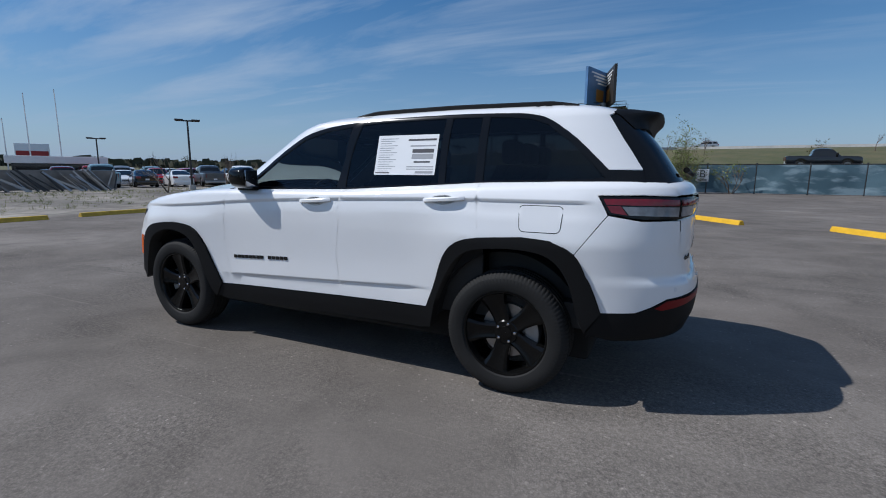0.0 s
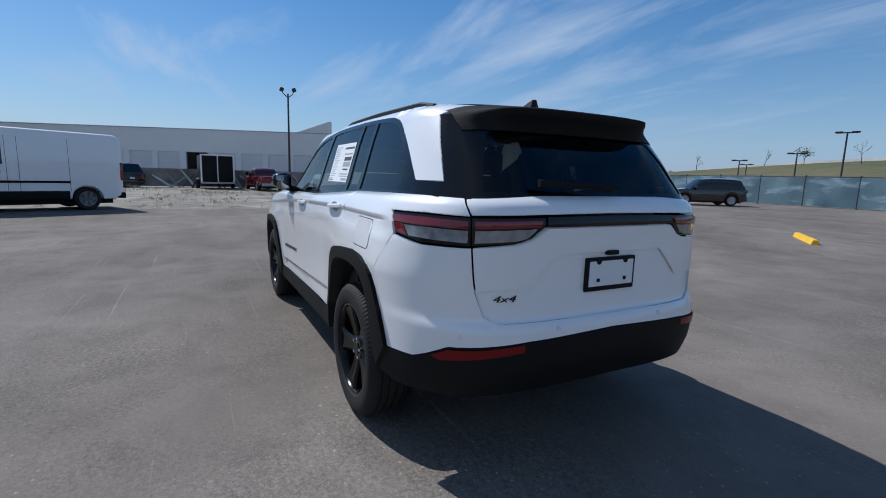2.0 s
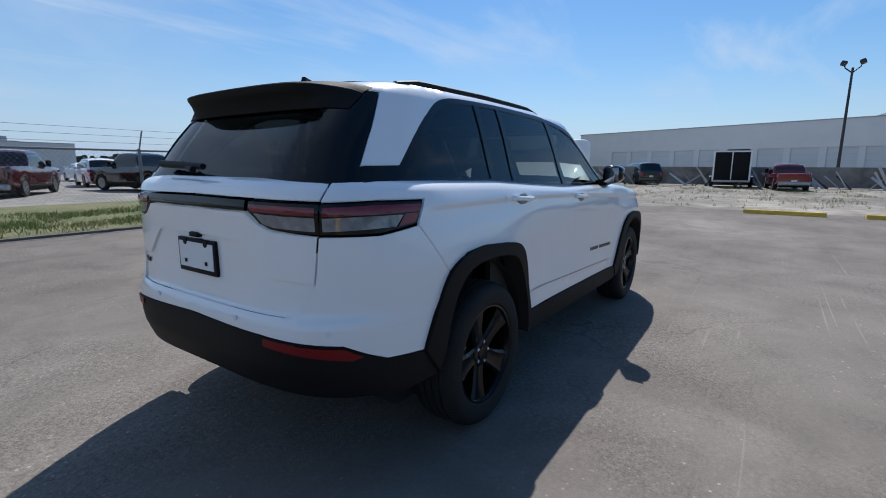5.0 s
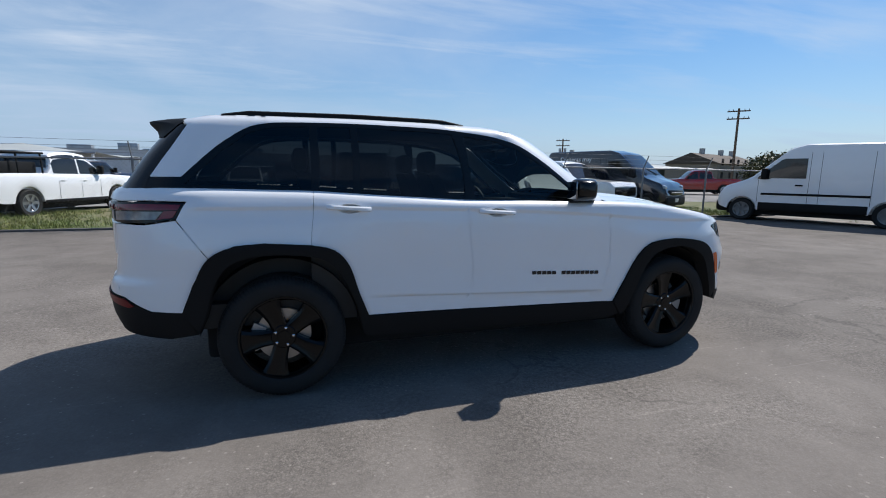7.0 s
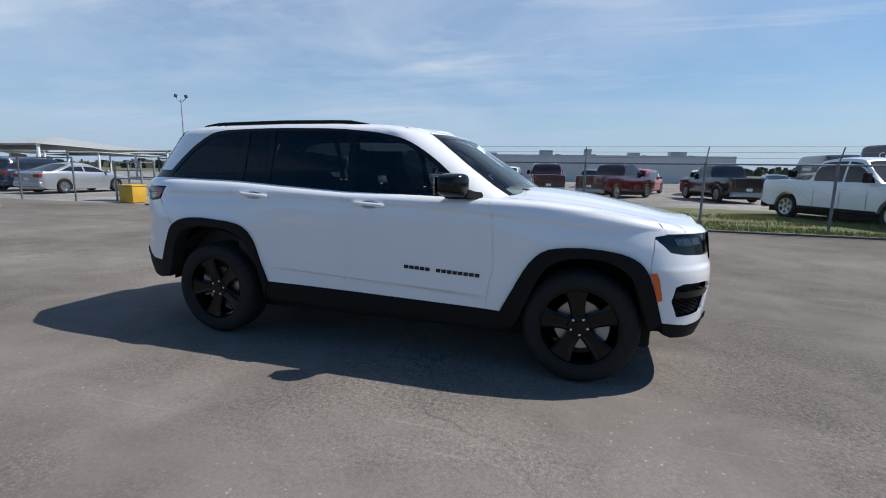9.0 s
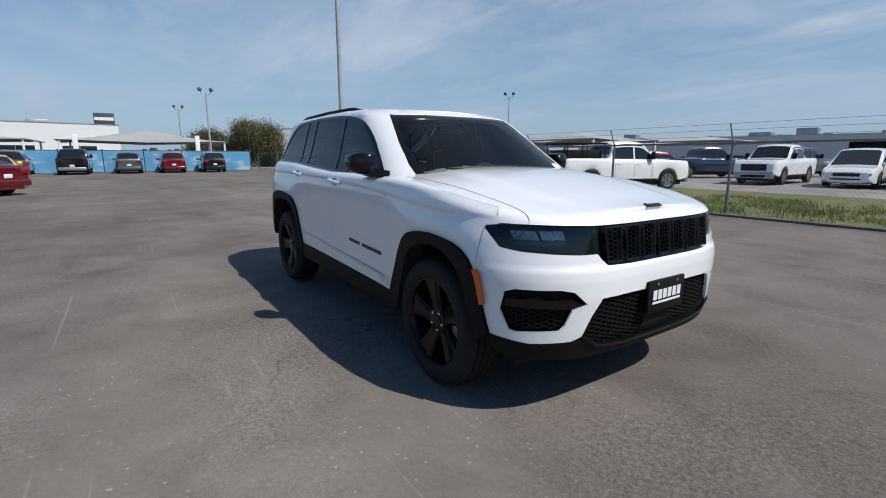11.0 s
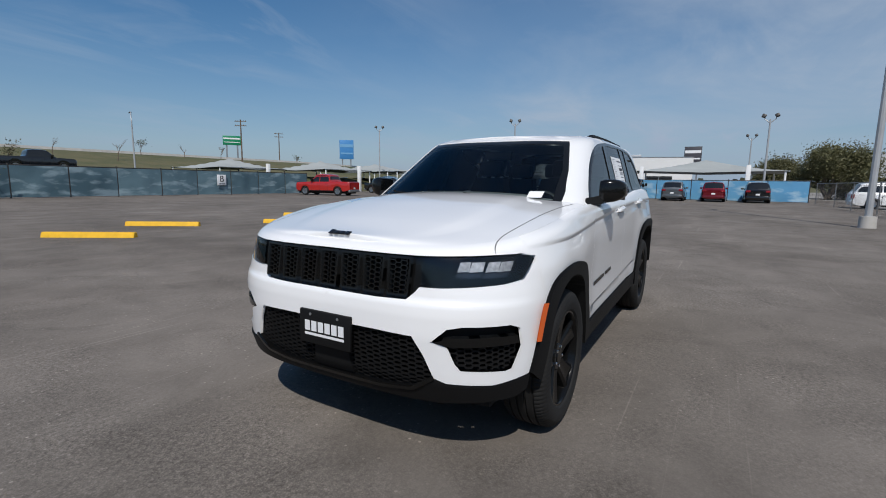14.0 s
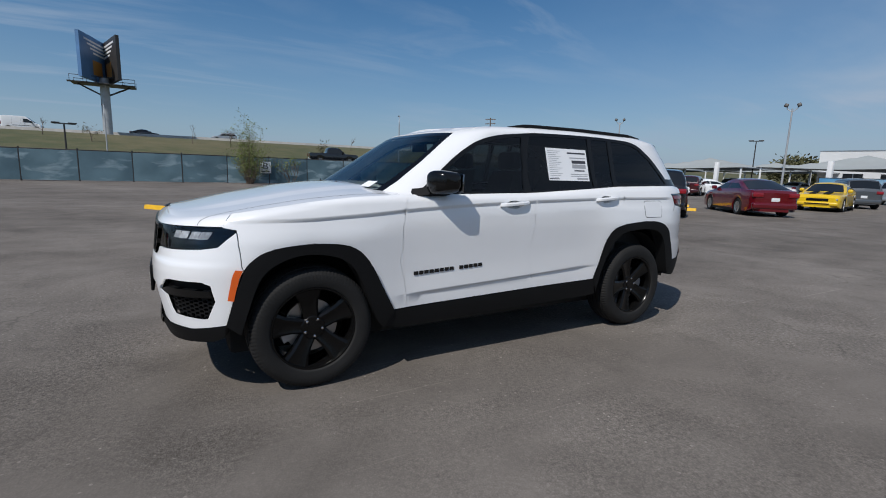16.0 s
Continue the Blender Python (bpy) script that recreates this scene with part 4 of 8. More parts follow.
def side_shape(x, z):
    """How far the side stands out: the wheel flares, the undercut belt crease and the low door crease."""
    s = wing(abs(x)) * 0.030 * float(np.interp(z, (0.95, 1.14), (1, 0)))
    d = z - belt_line(x)
    s += step(-2.0, -1.85, x) * step(2.05, 1.5, x) * float(np.interp(d, (-0.09, -0.006, 0.006, 0.07), (0, -0.006, 0.006, 0)))
    d = z - low_line(x)
    s += step(-1.05, -0.7, x) * step(1.0, 0.6, x) * float(np.interp(d, (-0.16, -0.008, 0.008, 0.14), (-0.002, -0.010, 0.005, 0)))
    return s


lower = Wrap(
    width=soft([(0.2, 0.915), (0.42, 0.938), (0.52, 0.942), (0.66, 0.942), (0.80, 0.945), (0.98, 0.952), (1.10, 0.949), (1.20, 0.936), (1.28, 0.905), (1.35, 0.862)], 0.02),
    nose=soft([(0.25, 2.17), (0.34, 2.275), (0.44, 2.315), (0.66, 2.342), (0.76, 2.342), (0.815, 2.335), (0.83, 2.320), (1.02, 2.298), (1.05, 2.285), (1.2, 2.24)], 0.008),
    tail=soft([(0.35, -2.36), (0.45, -2.47), (0.56, -2.512), (0.68, -2.522), (0.755, -2.516), (0.785, -2.484), (0.9, -2.475), (1.1, -2.478), (1.2, -2.49), (1.26, -2.475), (1.34, -2.43)], 0.012),
    swell=side_shape,
    xf=soft([(0.2, 1.70), (0.80, 1.70), (1.04, 1.42), (1.3, 1.42)], 0.05), xr=lambda z: -1.7, front=(2.4, 3.8, 0.95, 0.90), rear=(2.6, 4.6, 0.93, 0.79),
    top=soft([(-2.6, 1.318), (-2.2, 1.316), (-1.9, 1.306), (-1.275, 1.291), (-0.87, 1.265), (-0.27, 1.232), (0.557, 1.218), (0.85, 1.216), (1.2, 1.200), (1.5, 1.168), (1.8, 1.120), (2.0, 1.085), (2.15, 1.066), (2.4, 1.052)], 0.06),
    turn=lambda d: 0.045 * (1 - math.sqrt(max(0, 1 - (max(0, 0.05 - d) / 0.05) ** 2))) if d < 0.05 else 0.0)
lower.creases = tuple(lambda u, f=f, d=d: f(lower.plain(u, 1.1).x) + d for f, ds in ((belt_line, (-0.016, -0.006, 0.006, 0.016)), (low_line, (-0.016, -0.007, 0.007, 0.016)), (lower.top, (-0.048, -0.034, -0.022, -0.011))) for d in ds)
cabin = Wrap(
    width=soft([(1.15, 0.905), (1.25, 0.870), (1.34, 0.832), (1.6, 0.756), (1.7, 0.722), (1.8, 0.68)], 0.03),
    nose=soft([(1.1, 1.30), (1.2, 1.155), (1.45, 0.78), (1.62, 0.52), (1.70, 0.385), (1.8, 0.20)], 0.03),
    tail=soft([(1.2, -2.46), (1.31, -2.402), (1.5, -2.275), (1.66, -2.14), (1.8, -2.02)], 0.03),
    xf=lambda z: 0.70 - (z - 1.2) * 1.36, xr=lambda z: -1.82 + (z - 1.3) * 0.22, front=(2.0, 3.4, 0.80, 0.45), rear=(2.1, 6.5, 0.78, 0.38),
    top=soft([(-2.4, 1.715), (-2.1, 1.738), (-1.7, 1.757), (-1.0, 1.768), (-0.45, 1.762), (0.0, 1.742), (0.2, 1.724), (0.4, 1.708), (0.6, 1.70)], 0.08),
    turn=lambda d: 0.085 * (1 - math.sqrt(max(0, 1 - (max(0, 0.06 - d) / 0.06) ** 2))) if d < 0.06 else 0.0)

# ---- the white sport utility vehicle: its parts ----
GL_FRONT = glass("front_glass", (0.62, 0.70, 0.70), 0.45)
GL_SCREEN = glass("windscreen_glass", (0.80, 0.90, 0.90), 0.80)
GL_DARK = glass("privacy_glass", (0.60, 0.66, 0.68), 0.22)
GL_LAMP = glass("lamp_glass", (0.9, 0.92, 0.95), 0.85)
M_SEAT = mat("black_seat_cloth", (0.02, 0.02, 0.022), 0.85, var=0.2, scale=20)
M_DASH = mat("dark_dash", (0.018, 0.018, 0.018), 0.6)
M_HEADLINER = mat("grey_headliner", (0.30, 0.29, 0.27), 0.9)
M_PAPER = mat("window_sticker_paper", (0.82, 0.83, 0.84), 0.5)
M_INKGREY = mat("printed_grey", (0.35, 0.36, 0.38), 0.6)
M_INK = mat("printed_dark", (0.05, 0.05, 0.06), 0.6)
M_BADGE = mat("badge_black", (0.01, 0.01, 0.011), 0.25)
M_DISC = mat("brake_disc", (0.34, 0.33, 0.32), 0.35, 0.9)
M_REDLOW = mat("red_reflector", (0.17, 0.004, 0.006), 0.35, spec=0.25)

hero = thing("sport_utility_vehicle", "white mid-size sport utility vehicle with black wheels and trim", "car")
SILL = [("x", -0.951, 0.49), ("x", -0.243, 0.476), ("x", 0.84, 0.447), ("x", 0.946, 0.443)]
FDOOR = [("x", 0.840, 0.447), ("x", 0.868, 0.64), ("x", 0.884, 0.846), ("x", 0.886, 1.009), ("x", 0.872, 1.11), ("x", 0.850, 1.19), ("x", 0.842, 1.211)]
MIDD = [("x", -0.243, 0.476), ("x", -0.238, 0.66), ("x", -0.236, 0.86), ("x", -0.245, 1.09), ("x", -0.275, 1.19), ("x", -0.285, 1.228)]
REARD = [("x", -1.298, 0.966), ("x", -1.284, 1.13), ("x", -1.274, 1.287)]
BELT = [(-2.2, 1.313), (-1.9, 1.302), (-1.274, 1.287), (-0.87, 1.261), (-0.285, 1.228), (0.557, 1.213), (0.842, 1.211)]
belt = lambda a, b: [("x", x, z) for x, z in BELT if a <= x <= b]
R_OUT = [(-2.028, 0.590), (-1.952, 0.773), (-1.874, 0.909), (-1.738, 0.972), (-1.571, 0.984), (-1.298, 0.966), (-1.16, 0.928), (-1.075, 0.833), (-1.01, 0.64), (-0.951, 0.49)]
R_IN = [(-1.945, 0.47), (-1.905, 0.56), (-1.845, 0.757), (-1.745, 0.876), (-1.574, 0.914), (-1.336, 0.903), (-1.198, 0.854), (-1.097, 0.719), (-1.03, 0.563), (-0.997, 0.43), (-0.985, 0.36)]
F_OUT = [(0.946, 0.443), (1.022, 0.591), (1.135, 0.801), (1.257, 0.900), (1.48, 0.926), (1.713, 0.902), (1.839, 0.835), (1.907, 0.703), (1.975, 0.470)]
F_IN = [(1.02, 0.33), (1.063, 0.38), (1.119, 0.503), (1.211, 0.715), (1.312, 0.82), (1.488, 0.862), (1.652, 0.838), (1.781, 0.749), (1.853, 0.571), (1.90, 0.41)]
xs_ = lambda pts: [("x", x, z) for x, z in pts]


def curve(pts, n=4):
    """The points with a smooth line of more points between them."""
    p = [Vector(q) for q in pts]
    out = []
    for k in range(len(p) - 1):
        a, b, c, d = p[max(0, k - 1)], p[k], p[k + 1], p[min(len(p) - 1, k + 2)]
        for i in range(n):
            t = i / n
            v = 0.5 * (2 * b + (c - a) * t + (2 * a - 5 * b + 4 * c - d) * t * t + (3 * b - 3 * c + d - a) * t ** 3)
            out.append((v.x, v.y))
    return out + [tuple(p[-1])]



u95 = lower.u("x", 1.955, 1.06)
# doors, fenders and quarters, one each side
FENDER = xs_(F_OUT[:7]) + [("x", 1.878, 0.785), ("x", 1.897, 0.93), ("x", 1.904, 1.014), (u95, 1.024), (u95, 1.094), ("x", 1.8, 1.119), ("x", 1.5, 1.166), ("x", 1.2, 1.198), ("x", 0.95, 1.213)] + FDOOR[::-1]
FRONT_DOOR = SILL[1:3] + FDOOR[1:] + belt(-0.2, 0.8)[::-1] + MIDD[::-1][:-1]
REAR_DOOR = [("x", -0.951, 0.49)] + MIDD + belt(-1.2, -0.5)[::-1] + REARD[::-1] + xs_(R_OUT[6:9])
QUARTER = REARD + belt(-2.3, -1.5)[::-1] + [("r", 0.7245, 1.316), ("r", 0.720, 1.232), ("x", -2.2, 1.238), ("x", -1.975, 1.234), ("x", -2.034, 1.1275), ("x", -1.8755, 0.9085), ("x", -1.738, 0.974), ("x", -1.571, 0.986)]
for flip_ in (False, True):
    fender = part("front_fender", skin("front_fender", panel(lower, FENDER, both=False, mirrored=flip_), WHITE), None, hero)
    cup = lambda x, z: [(lower.u("x", x + 0.078 * math.cos(a), z), z + 0.030 * math.sin(a)) for a in np.linspace(0, 2 * math.pi, 19)[:-1]]
    fdoor = part("front_door", skin("front_door", panel(lower, FRONT_DOOR, holes=[cup(-0.045, 1.146)], both=False, mirrored=flip_), WHITE), None, hero)
    rdoor = part("rear_door", skin("rear_door", panel(lower, REAR_DOOR, holes=[cup(-1.06, 1.184)], both=False, mirrored=flip_), WHITE), None, hero)
    quarter = part("rear_quarter", skin("rear_quarter", panel(lower, QUARTER, both=False, mirrored=flip_), WHITE), None, hero)
    part("wheel_arch_trim", skin("wheel_arch_trim", panel(lower, xs_(curve(F_OUT)) + xs_(curve(F_IN)[::-1]), off=0.020, lip=0.11, both=False, mirrored=flip_), M_BLACK), None, hero, "matt black plastic")
    part("wheel_arch_trim", skin("wheel_arch_trim", panel(lower, xs_(curve(R_OUT)) + xs_(curve(R_IN)[::-1]), off=0.020, lip=0.11, both=False, mirrored=flip_), M_BLACK), None, hero, "matt black plastic")
    part("sill_trim", skin("sill_trim", panel(lower, [("x", -0.953, 0.486), ("x", -0.243, 0.472), ("x", 0.944, 0.439), ("x", 1.01, 0.34), ("x", 0.9, 0.315), ("x", -0.9, 0.345), ("x", -0.985, 0.36)], off=0.012, lip=0.12, both=False, mirrored=flip_), M_BLACK), None, hero, "matt black plastic")
    s = -1 if flip_ else 1
    # handles
    for parent, x0, x1, z0, z1 in ((rdoor, -1.205, -0.925, 1.196, 1.178), (fdoor, -0.190, 0.088, 1.158, 1.142)):
        b = bmesh.new()
        secs = []
        for k in range(13):
            t = k / 12
            x, z = x0 + (x1 - x0) * t, z0 + (z1 - z0) * t
            yb_ = lower.width(z)
            out = 0.008 + 0.024 * (1 - abs(2 * t - 1) ** 4)
            h = 0.0145
            secs.append([(x, s * (yb_ - 0.01), z + h), (x, s * (yb_ + out - 0.008), z + h), (x, s * (yb_ + out), z + h * 0.4), (x, s * (yb_ + out), z - h * 0.6), (x, s * (yb_ + out - 0.016), z - h), (x, s * (yb_ - 0.01), z - h)])
        rings(b, secs, cap0=True, cap1=True)
        part("door_handle", b, WHITE, parent, "body-coloured pull handle", angle=40)
        b, secs, xm, zm = bmesh.new(), [], (x0 + x1) / 2 + 0.006, (z0 + z1) / 2 - 0.004
        for r in (1.06, 0.9, 0.7, 0.4, 0.05):
            secs.append([(xm + 0.078 * r * math.cos(a), s * (lower.width(zm) - 0.002 - 0.034 * (1 - r * r * 0.88)), zm + 0.030 * r * math.sin(a)) for a in np.linspace(0, 2 * math.pi, 21)[:-1]])
        rings(b, secs, closed=True, cap1=True)
        part("handle_recess", b, WHITE, parent, angle=60)
    # badge on the front door: plain bars for the model name
    for k in range(14):
        if k == 5:
            continue
        x0 = 0.235 + k * 0.0408
        tilt = -0.045 * (x0 - 0.2)
        yb_ = lower.width(0.70) + 0.001
        b = box(x0, x0 + 0.033, min(s * yb_, s * (yb_ + 0.004)), max(s * yb_, s * (yb_ + 0.004)), 0.695 + tilt, 0.720 + tilt, 0.0)
        part("model_badge", b, M_BADGE, fdoor, angle=0)
    part("badge_square", box(0.165, 0.197, min(s * 0.928, s * 0.938), max(s * 0.928, s * 0.938), 0.696, 0.724), M_BADGE, fdoor, angle=0)
    # amber marker by the front wheel
    part("side_marker", skin("side_marker", panel(lower, [("x", 1.880, 0.790), ("x", 1.918, 0.795), ("x", 1.962, 0.620), ("x", 1.930, 0.615)], off=0.0225, lip=0.006, both=False, mirrored=flip_, gap=0.03), M_AMBER), None, hero, "amber side marker")
# fuel door on the left quarter
FUEL = rounded([(lower.u("x", -1.80, 1.12), 1.165), (lower.u("x", -1.55, 1.12), 1.165), (lower.u("x", -1.56, 1.02), 1.02), (lower.u("x", -1.79, 1.02), 1.02)], 0.03)
gap_ring = panel(lower, shrink(FUEL, -0.004), off=0.0006, lip=0, inset=0, both=False, gap=0.05)
part("fuel_door_gap", skin("fuel_door_gap", gap_ring, M_DARK), None, quarter)
part("fuel_door", skin("fuel_door", panel(lower, FUEL, off=0.0016, lip=0, inset=0, both=False, gap=0.05), WHITE), None, quarter)

# front
HL_TOP = [("x", 1.908, 1.012), ("f", 0.868, 1.027), ("f", 0.785, 1.026), ("f", 0.65, 1.022), ("f", 0.505, 1.018)]
HL_LOW = [("f", 0.505, 0.884), ("f", 0.592, 0.884), ("f", 0.74, 0.894), ("f", 0.825, 0.902), ("f", 0.872, 0.917), ("x", 1.966, 0.950)]
GR_LOW = [("f", 0.0, 0.822), ("f", 0.30, 0.822), ("f", 0.447, 0.826), ("f", 0.485, 0.860), ("f", 0.503, 0.884)]
FOG = [("f", 0.572, 0.642), ("f", 0.640, 0.706), ("f", 0.70, 0.719), ("f", 0.855, 0.719), ("f", 0.880, 0.700), ("f", 0.887, 0.610), ("f", 0.862, 0.505), ("f", 0.845, 0.498), ("f", 0.690, 0.508), ("f", 0.668, 0.540), ("f", 0.640, 0.618)]
BUMPER = [("f", 0.0, 0.668), ("f", 0.30, 0.668), ("f", 0.485, 0.662), ("f", 0.535, 0.575), ("f", 0.575, 0.470), ("f", 0.630, 0.448), ("f", 0.80, 0.440), ("x", 1.978, 0.468), ("x", 1.909, 0.705), ("x", 1.880, 0.785), ("x", 1.900, 0.93), ("x", 1.905, 1.000)] + HL_LOW[::-1][:-1] + GR_LOW[::-1]
bumper = part("front_bumper", skin("front_bumper", panel(lower, BUMPER, holes=[FOG], lip=0.016, gap=0.026), WHITE), None, hero)
for flip_ in (False, True):
    s = -1 if flip_ else 1
    pocket = part("fog_pocket", skin("fog_pocket", panel(lower, FOG, off=-0.05, lip=0, inset=-0.01, both=False, mirrored=flip_), M_BLACK), None, bumper)
    part("fog_bar", skin("fog_bar", panel(lower, [("f", 0.576, 0.641), ("f", 0.66, 0.668), ("f", 0.80, 0.672), ("f", 0.876, 0.668), ("f", 0.880, 0.628), ("f", 0.66, 0.622)], off=-0.004, lip=0.04, both=False, mirrored=flip_, gap=0.04), M_GLOSSBLACK), None, bumper)
LIP = [("f", 0.0, 0.385), ("f", 0.30, 0.388), ("f", 0.47, 0.408), ("f", 0.572, 0.468), ("f", 0.630, 0.446), ("f", 0.80, 0.438), ("x", 1.978, 0.466), ("x", 1.985, 0.395), ("f", 0.86, 0.368), ("f", 0.60, 0.345), ("f", 0.0, 0.338)]
part("front_lip", skin("front_lip", panel(lower, LIP, off=0.008, lip=0.08, gap=0.026), M_BLACK), None, hero, "matt black plastic")
part("skid_strip", skin("skid_strip", panel(lower, [("f", 0.0, 0.400), ("f", 0.30, 0.402), ("f", 0.465, 0.420), ("f", 0.575, 0.486), ("f", 0.582, 0.470), ("f", 0.475, 0.404), ("f", 0.30, 0.384), ("f", 0.0, 0.382)], off=0.016, lip=0.01, inset=0, gap=0.03), M_GLOSSBLACK), None, hero)
LOWGR = [("f", 0.0, 0.672), ("f", 0.485, 0.668), ("f", 0.58, 0.470), ("f", 0.47, 0.400), ("f", 0.0, 0.375)]
part("lower_grille_back", skin("lower_grille_back", panel(lower, LOWGR, off=-0.06, lip=0, inset=-0.01), M_DARK), None, hero)
part("lower_plate", skin("lower_plate", panel(lower, [("f", 0.0, 0.530), ("f", 0.11, 0.530), ("f", 0.13, 0.395), ("f", 0.0, 0.390)], off=-0.012, lip=0.03, gap=0.04), M_BLACK), None, hero)
GRILLE = [("f", 0.0, 1.024), ("f", 0.504, 1.020)] + GR_LOW[::-1]


def honeycomb(wrap, poly, wide, high, off, thick, both):
    """Rows of stretched six-sided openings as small bars that follow the skin."""
    pl = [(wrap.u(*q), q[2]) for q in poly]
    lo, hi = np.min(pl, 0), np.max(pl, 0)
    b, segs = bmesh.new(), set()
    # six-sided cells: flat top and bottom, the odd rows set half a step over
    row, z = 0, lo[1] - high
    pitch = wide * 1.56
    while z < hi[1] + high:
        u = lo[0] - pitch + (pitch / 2 if row % 2 else 0)
        while u < hi[0] + pitch:
            c = [(u - wide * 0.5, z), (u - wide * 0.28, z + high * 0.5), (u + wide * 0.28, z + high * 0.5), (u + wide * 0.5, z), (u + wide * 0.28, z - high * 0.5), (u - wide * 0.28, z - high * 0.5)]
            for p, q in zip(c, c[1:] + c[:1]):
                segs.add(tuple(sorted(((round(p[0], 4), round(p[1], 4)), (round(q[0], 4), round(q[1], 4))))))
            u += pitch
        z += high * 0.5
        row += 1
    mids = np.array([((p[0] + q[0]) / 2, (p[1] + q[1]) / 2) for p, q in sorted(segs)])
    ok = inside(pl, mids)
    V, F = [], []
    for (p, q), o in zip(sorted(segs), ok):
        if not o:
            continue
        a, n = wrap.point(*p), wrap.normal(*p)
        c = wrap.point(*q)
        d = (c - a).normalized().cross(n) * thick
        for sgn in ((1, -1) if both is True else (both,)):
            k = len(V)
            for e in (a, c):
                for w, dep in ((d, 0), (-d, 0), (-d * 1.2, -0.025), (d * 1.2, -0.025)):
                    v = e + n * (off + dep) + w
                    V.append((v.x, v.y * sgn, v.z))
            F += [(k, k + 1, k + 5, k + 4), (k + 1, k + 2, k + 6, k + 5), (k + 3, k, k + 4, k + 7)]
    me = bpy.data.meshes.new("mesh")
    me.from_pydata(V, [], F)
    bm = bmesh.new()
    bm.from_mesh(me)
    bpy.data.meshes.remove(me)
    return bm


grille = part("upper_grille", skin("upper_grille", panel(lower, GRILLE, off=-0.018, lip=0.03), M_GLOSSBLACK), None, hero, "gloss black seven-slot grille")
for k in range(7):
    yc = (k - 3) * 0.1345
    s = -1 if yc < -0.01 else 1
    tw = 0.052
    def slot(w0, w1, z0, z1):
        if abs(yc) < 0.01:
            return [("f", 0.0, z1), ("f", w1, z1), ("f", w0, z0), ("f", 0.0, z0)]
        a = abs(yc)
        return [("f", a - w1, z1), ("f", a + w1, z1), ("f", a + w0, z0), ("f", a - w0, z0)]
    double = abs(yc) < 0.01
    part("slot_back", skin("slot_back", panel(lower, slot(tw - 0.008, tw, 0.842, 1.008), off=-0.0165, lip=0, both=double, mirrored=s < 0, gap=0.05), M_DARK), None, grille)
    part("slot_mesh", honeycomb(lower, slot(tw - 0.008, tw, 0.842, 1.008), 0.037, 0.022, 0.004, 0.0026, True if double else s), M_GLOSSBLACK, grille, angle=0)
    fr = slot(tw, tw + 0.008, 0.834, 1.014)
    fi = slot(tw - 0.010, tw - 0.002, 0.846, 1.004)
    if double:
        ring = [q for q in fr] + [q for q in fi[::-1]]
        part("slot_frame", skin("slot_frame", panel(lower, ring, off=0.010, lip=0.03, inset=0, both=True, gap=0.04), M_GLOSSBLACK), None, grille)
    else:
        part("slot_frame", skin("slot_frame", panel(lower, fr, holes=[fi], off=0.010, lip=0.03, inset=0, both=False, mirrored=s < 0, gap=0.04), M_GLOSSBLACK), None, grille)
part("lower_grille", honeycomb(lower, LOWGR, 0.050, 0.024, -0.020, 0.0036, True), M_BLACK, hero, "black honeycomb grille", angle=0)
for s in (1, -1):
    part("fog_mesh", honeycomb(lower, [("f", 0.65, 0.622), ("f", 0.878, 0.626), ("f", 0.882, 0.600), ("f", 0.855, 0.504), ("f", 0.692, 0.512), ("f", 0.67, 0.545)], 0.050, 0.024, -0.026, 0.0036, s), M_BLACK, bumper, angle=0)
    flip_ = s < 0
    lamp = part("headlight", skin("headlight", panel(lower, HL_TOP + HL_LOW, off=-0.014, lip=0.03, both=False, mirrored=flip_, gap=0.035), M_GLOSSBLACK), None, hero, "dark headlight with bright inner lenses")
    for y0, y1 in ((0.664, 0.706), (0.707, 0.754), (0.764, 0.803), (0.804, 0.840)):
        part("lens", skin("lens", panel(lower, [("f", y0, 1.000), ("f", y1, 1.002), ("f", y1 - 0.006, 0.958), ("f", y0 - 0.010, 0.954)], off=-0.010, lip=0, both=False, mirrored=flip_, gap=0.02), M_LENS), None, lamp, "clear projector lens")
        part("reflector", skin("reflector", panel(lower, [("f", y0 - 0.010, 0.951), ("f", y1 - 0.008, 0.955), ("f", y1 - 0.014, 0.930), ("f", y0 - 0.018, 0.926)], off=-0.010, lip=0, both=False, mirrored=flip_, gap=0.02), M_LENSD), None, lamp)
    part("lamp_cover", skin("lamp_cover", panel(lower, HL_TOP + HL_LOW, off=-0.003, lip=0, both=False, mirrored=flip_, gap=0.035), GL_LAMP), None, lamp)

# hood: its cap over the fenders and its front edge over the grille
NOSE_U = [u95 - 0.001, u95, lower.u("f", 0.868, 1.03), lower.u("f", 0.785, 1.03), lower.u("f", 0.65, 1.03), lower.u("f", 0.505, 1.03), lower.side + lower.lf]
NOSE_Z = [1.088, 1.026, 1.030, 1.029, 1.025, 1.021, 1.022]
us_ = [lower.u("x", x, 1.1) for x in np.linspace(0.88, 1.38, 12)] + sorted(list(np.linspace(lower.side + 0.01, lower.side + lower.lf, 44)) + [u95 - 0.001, u95])
P_, F_ = patch(lower, us_, lambda x: 0.028 + 0.030 * step(2.3, 1.2, x), rows=40, foot=lambda u: float(np.interp(u, NOSE_U, NOSE_Z)) if u >= u95 else None, ridge=lambda x: 0.011 * step(2.22, 1.9, x))
hm = bpy.data.meshes.new("hood")
hm.from_pydata([tuple(p) for p in P_], [], F_)
hm.materials.append(WHITE)
smooth_by_angle(hm, 50)
hood = part("hood", hm, None, hero)
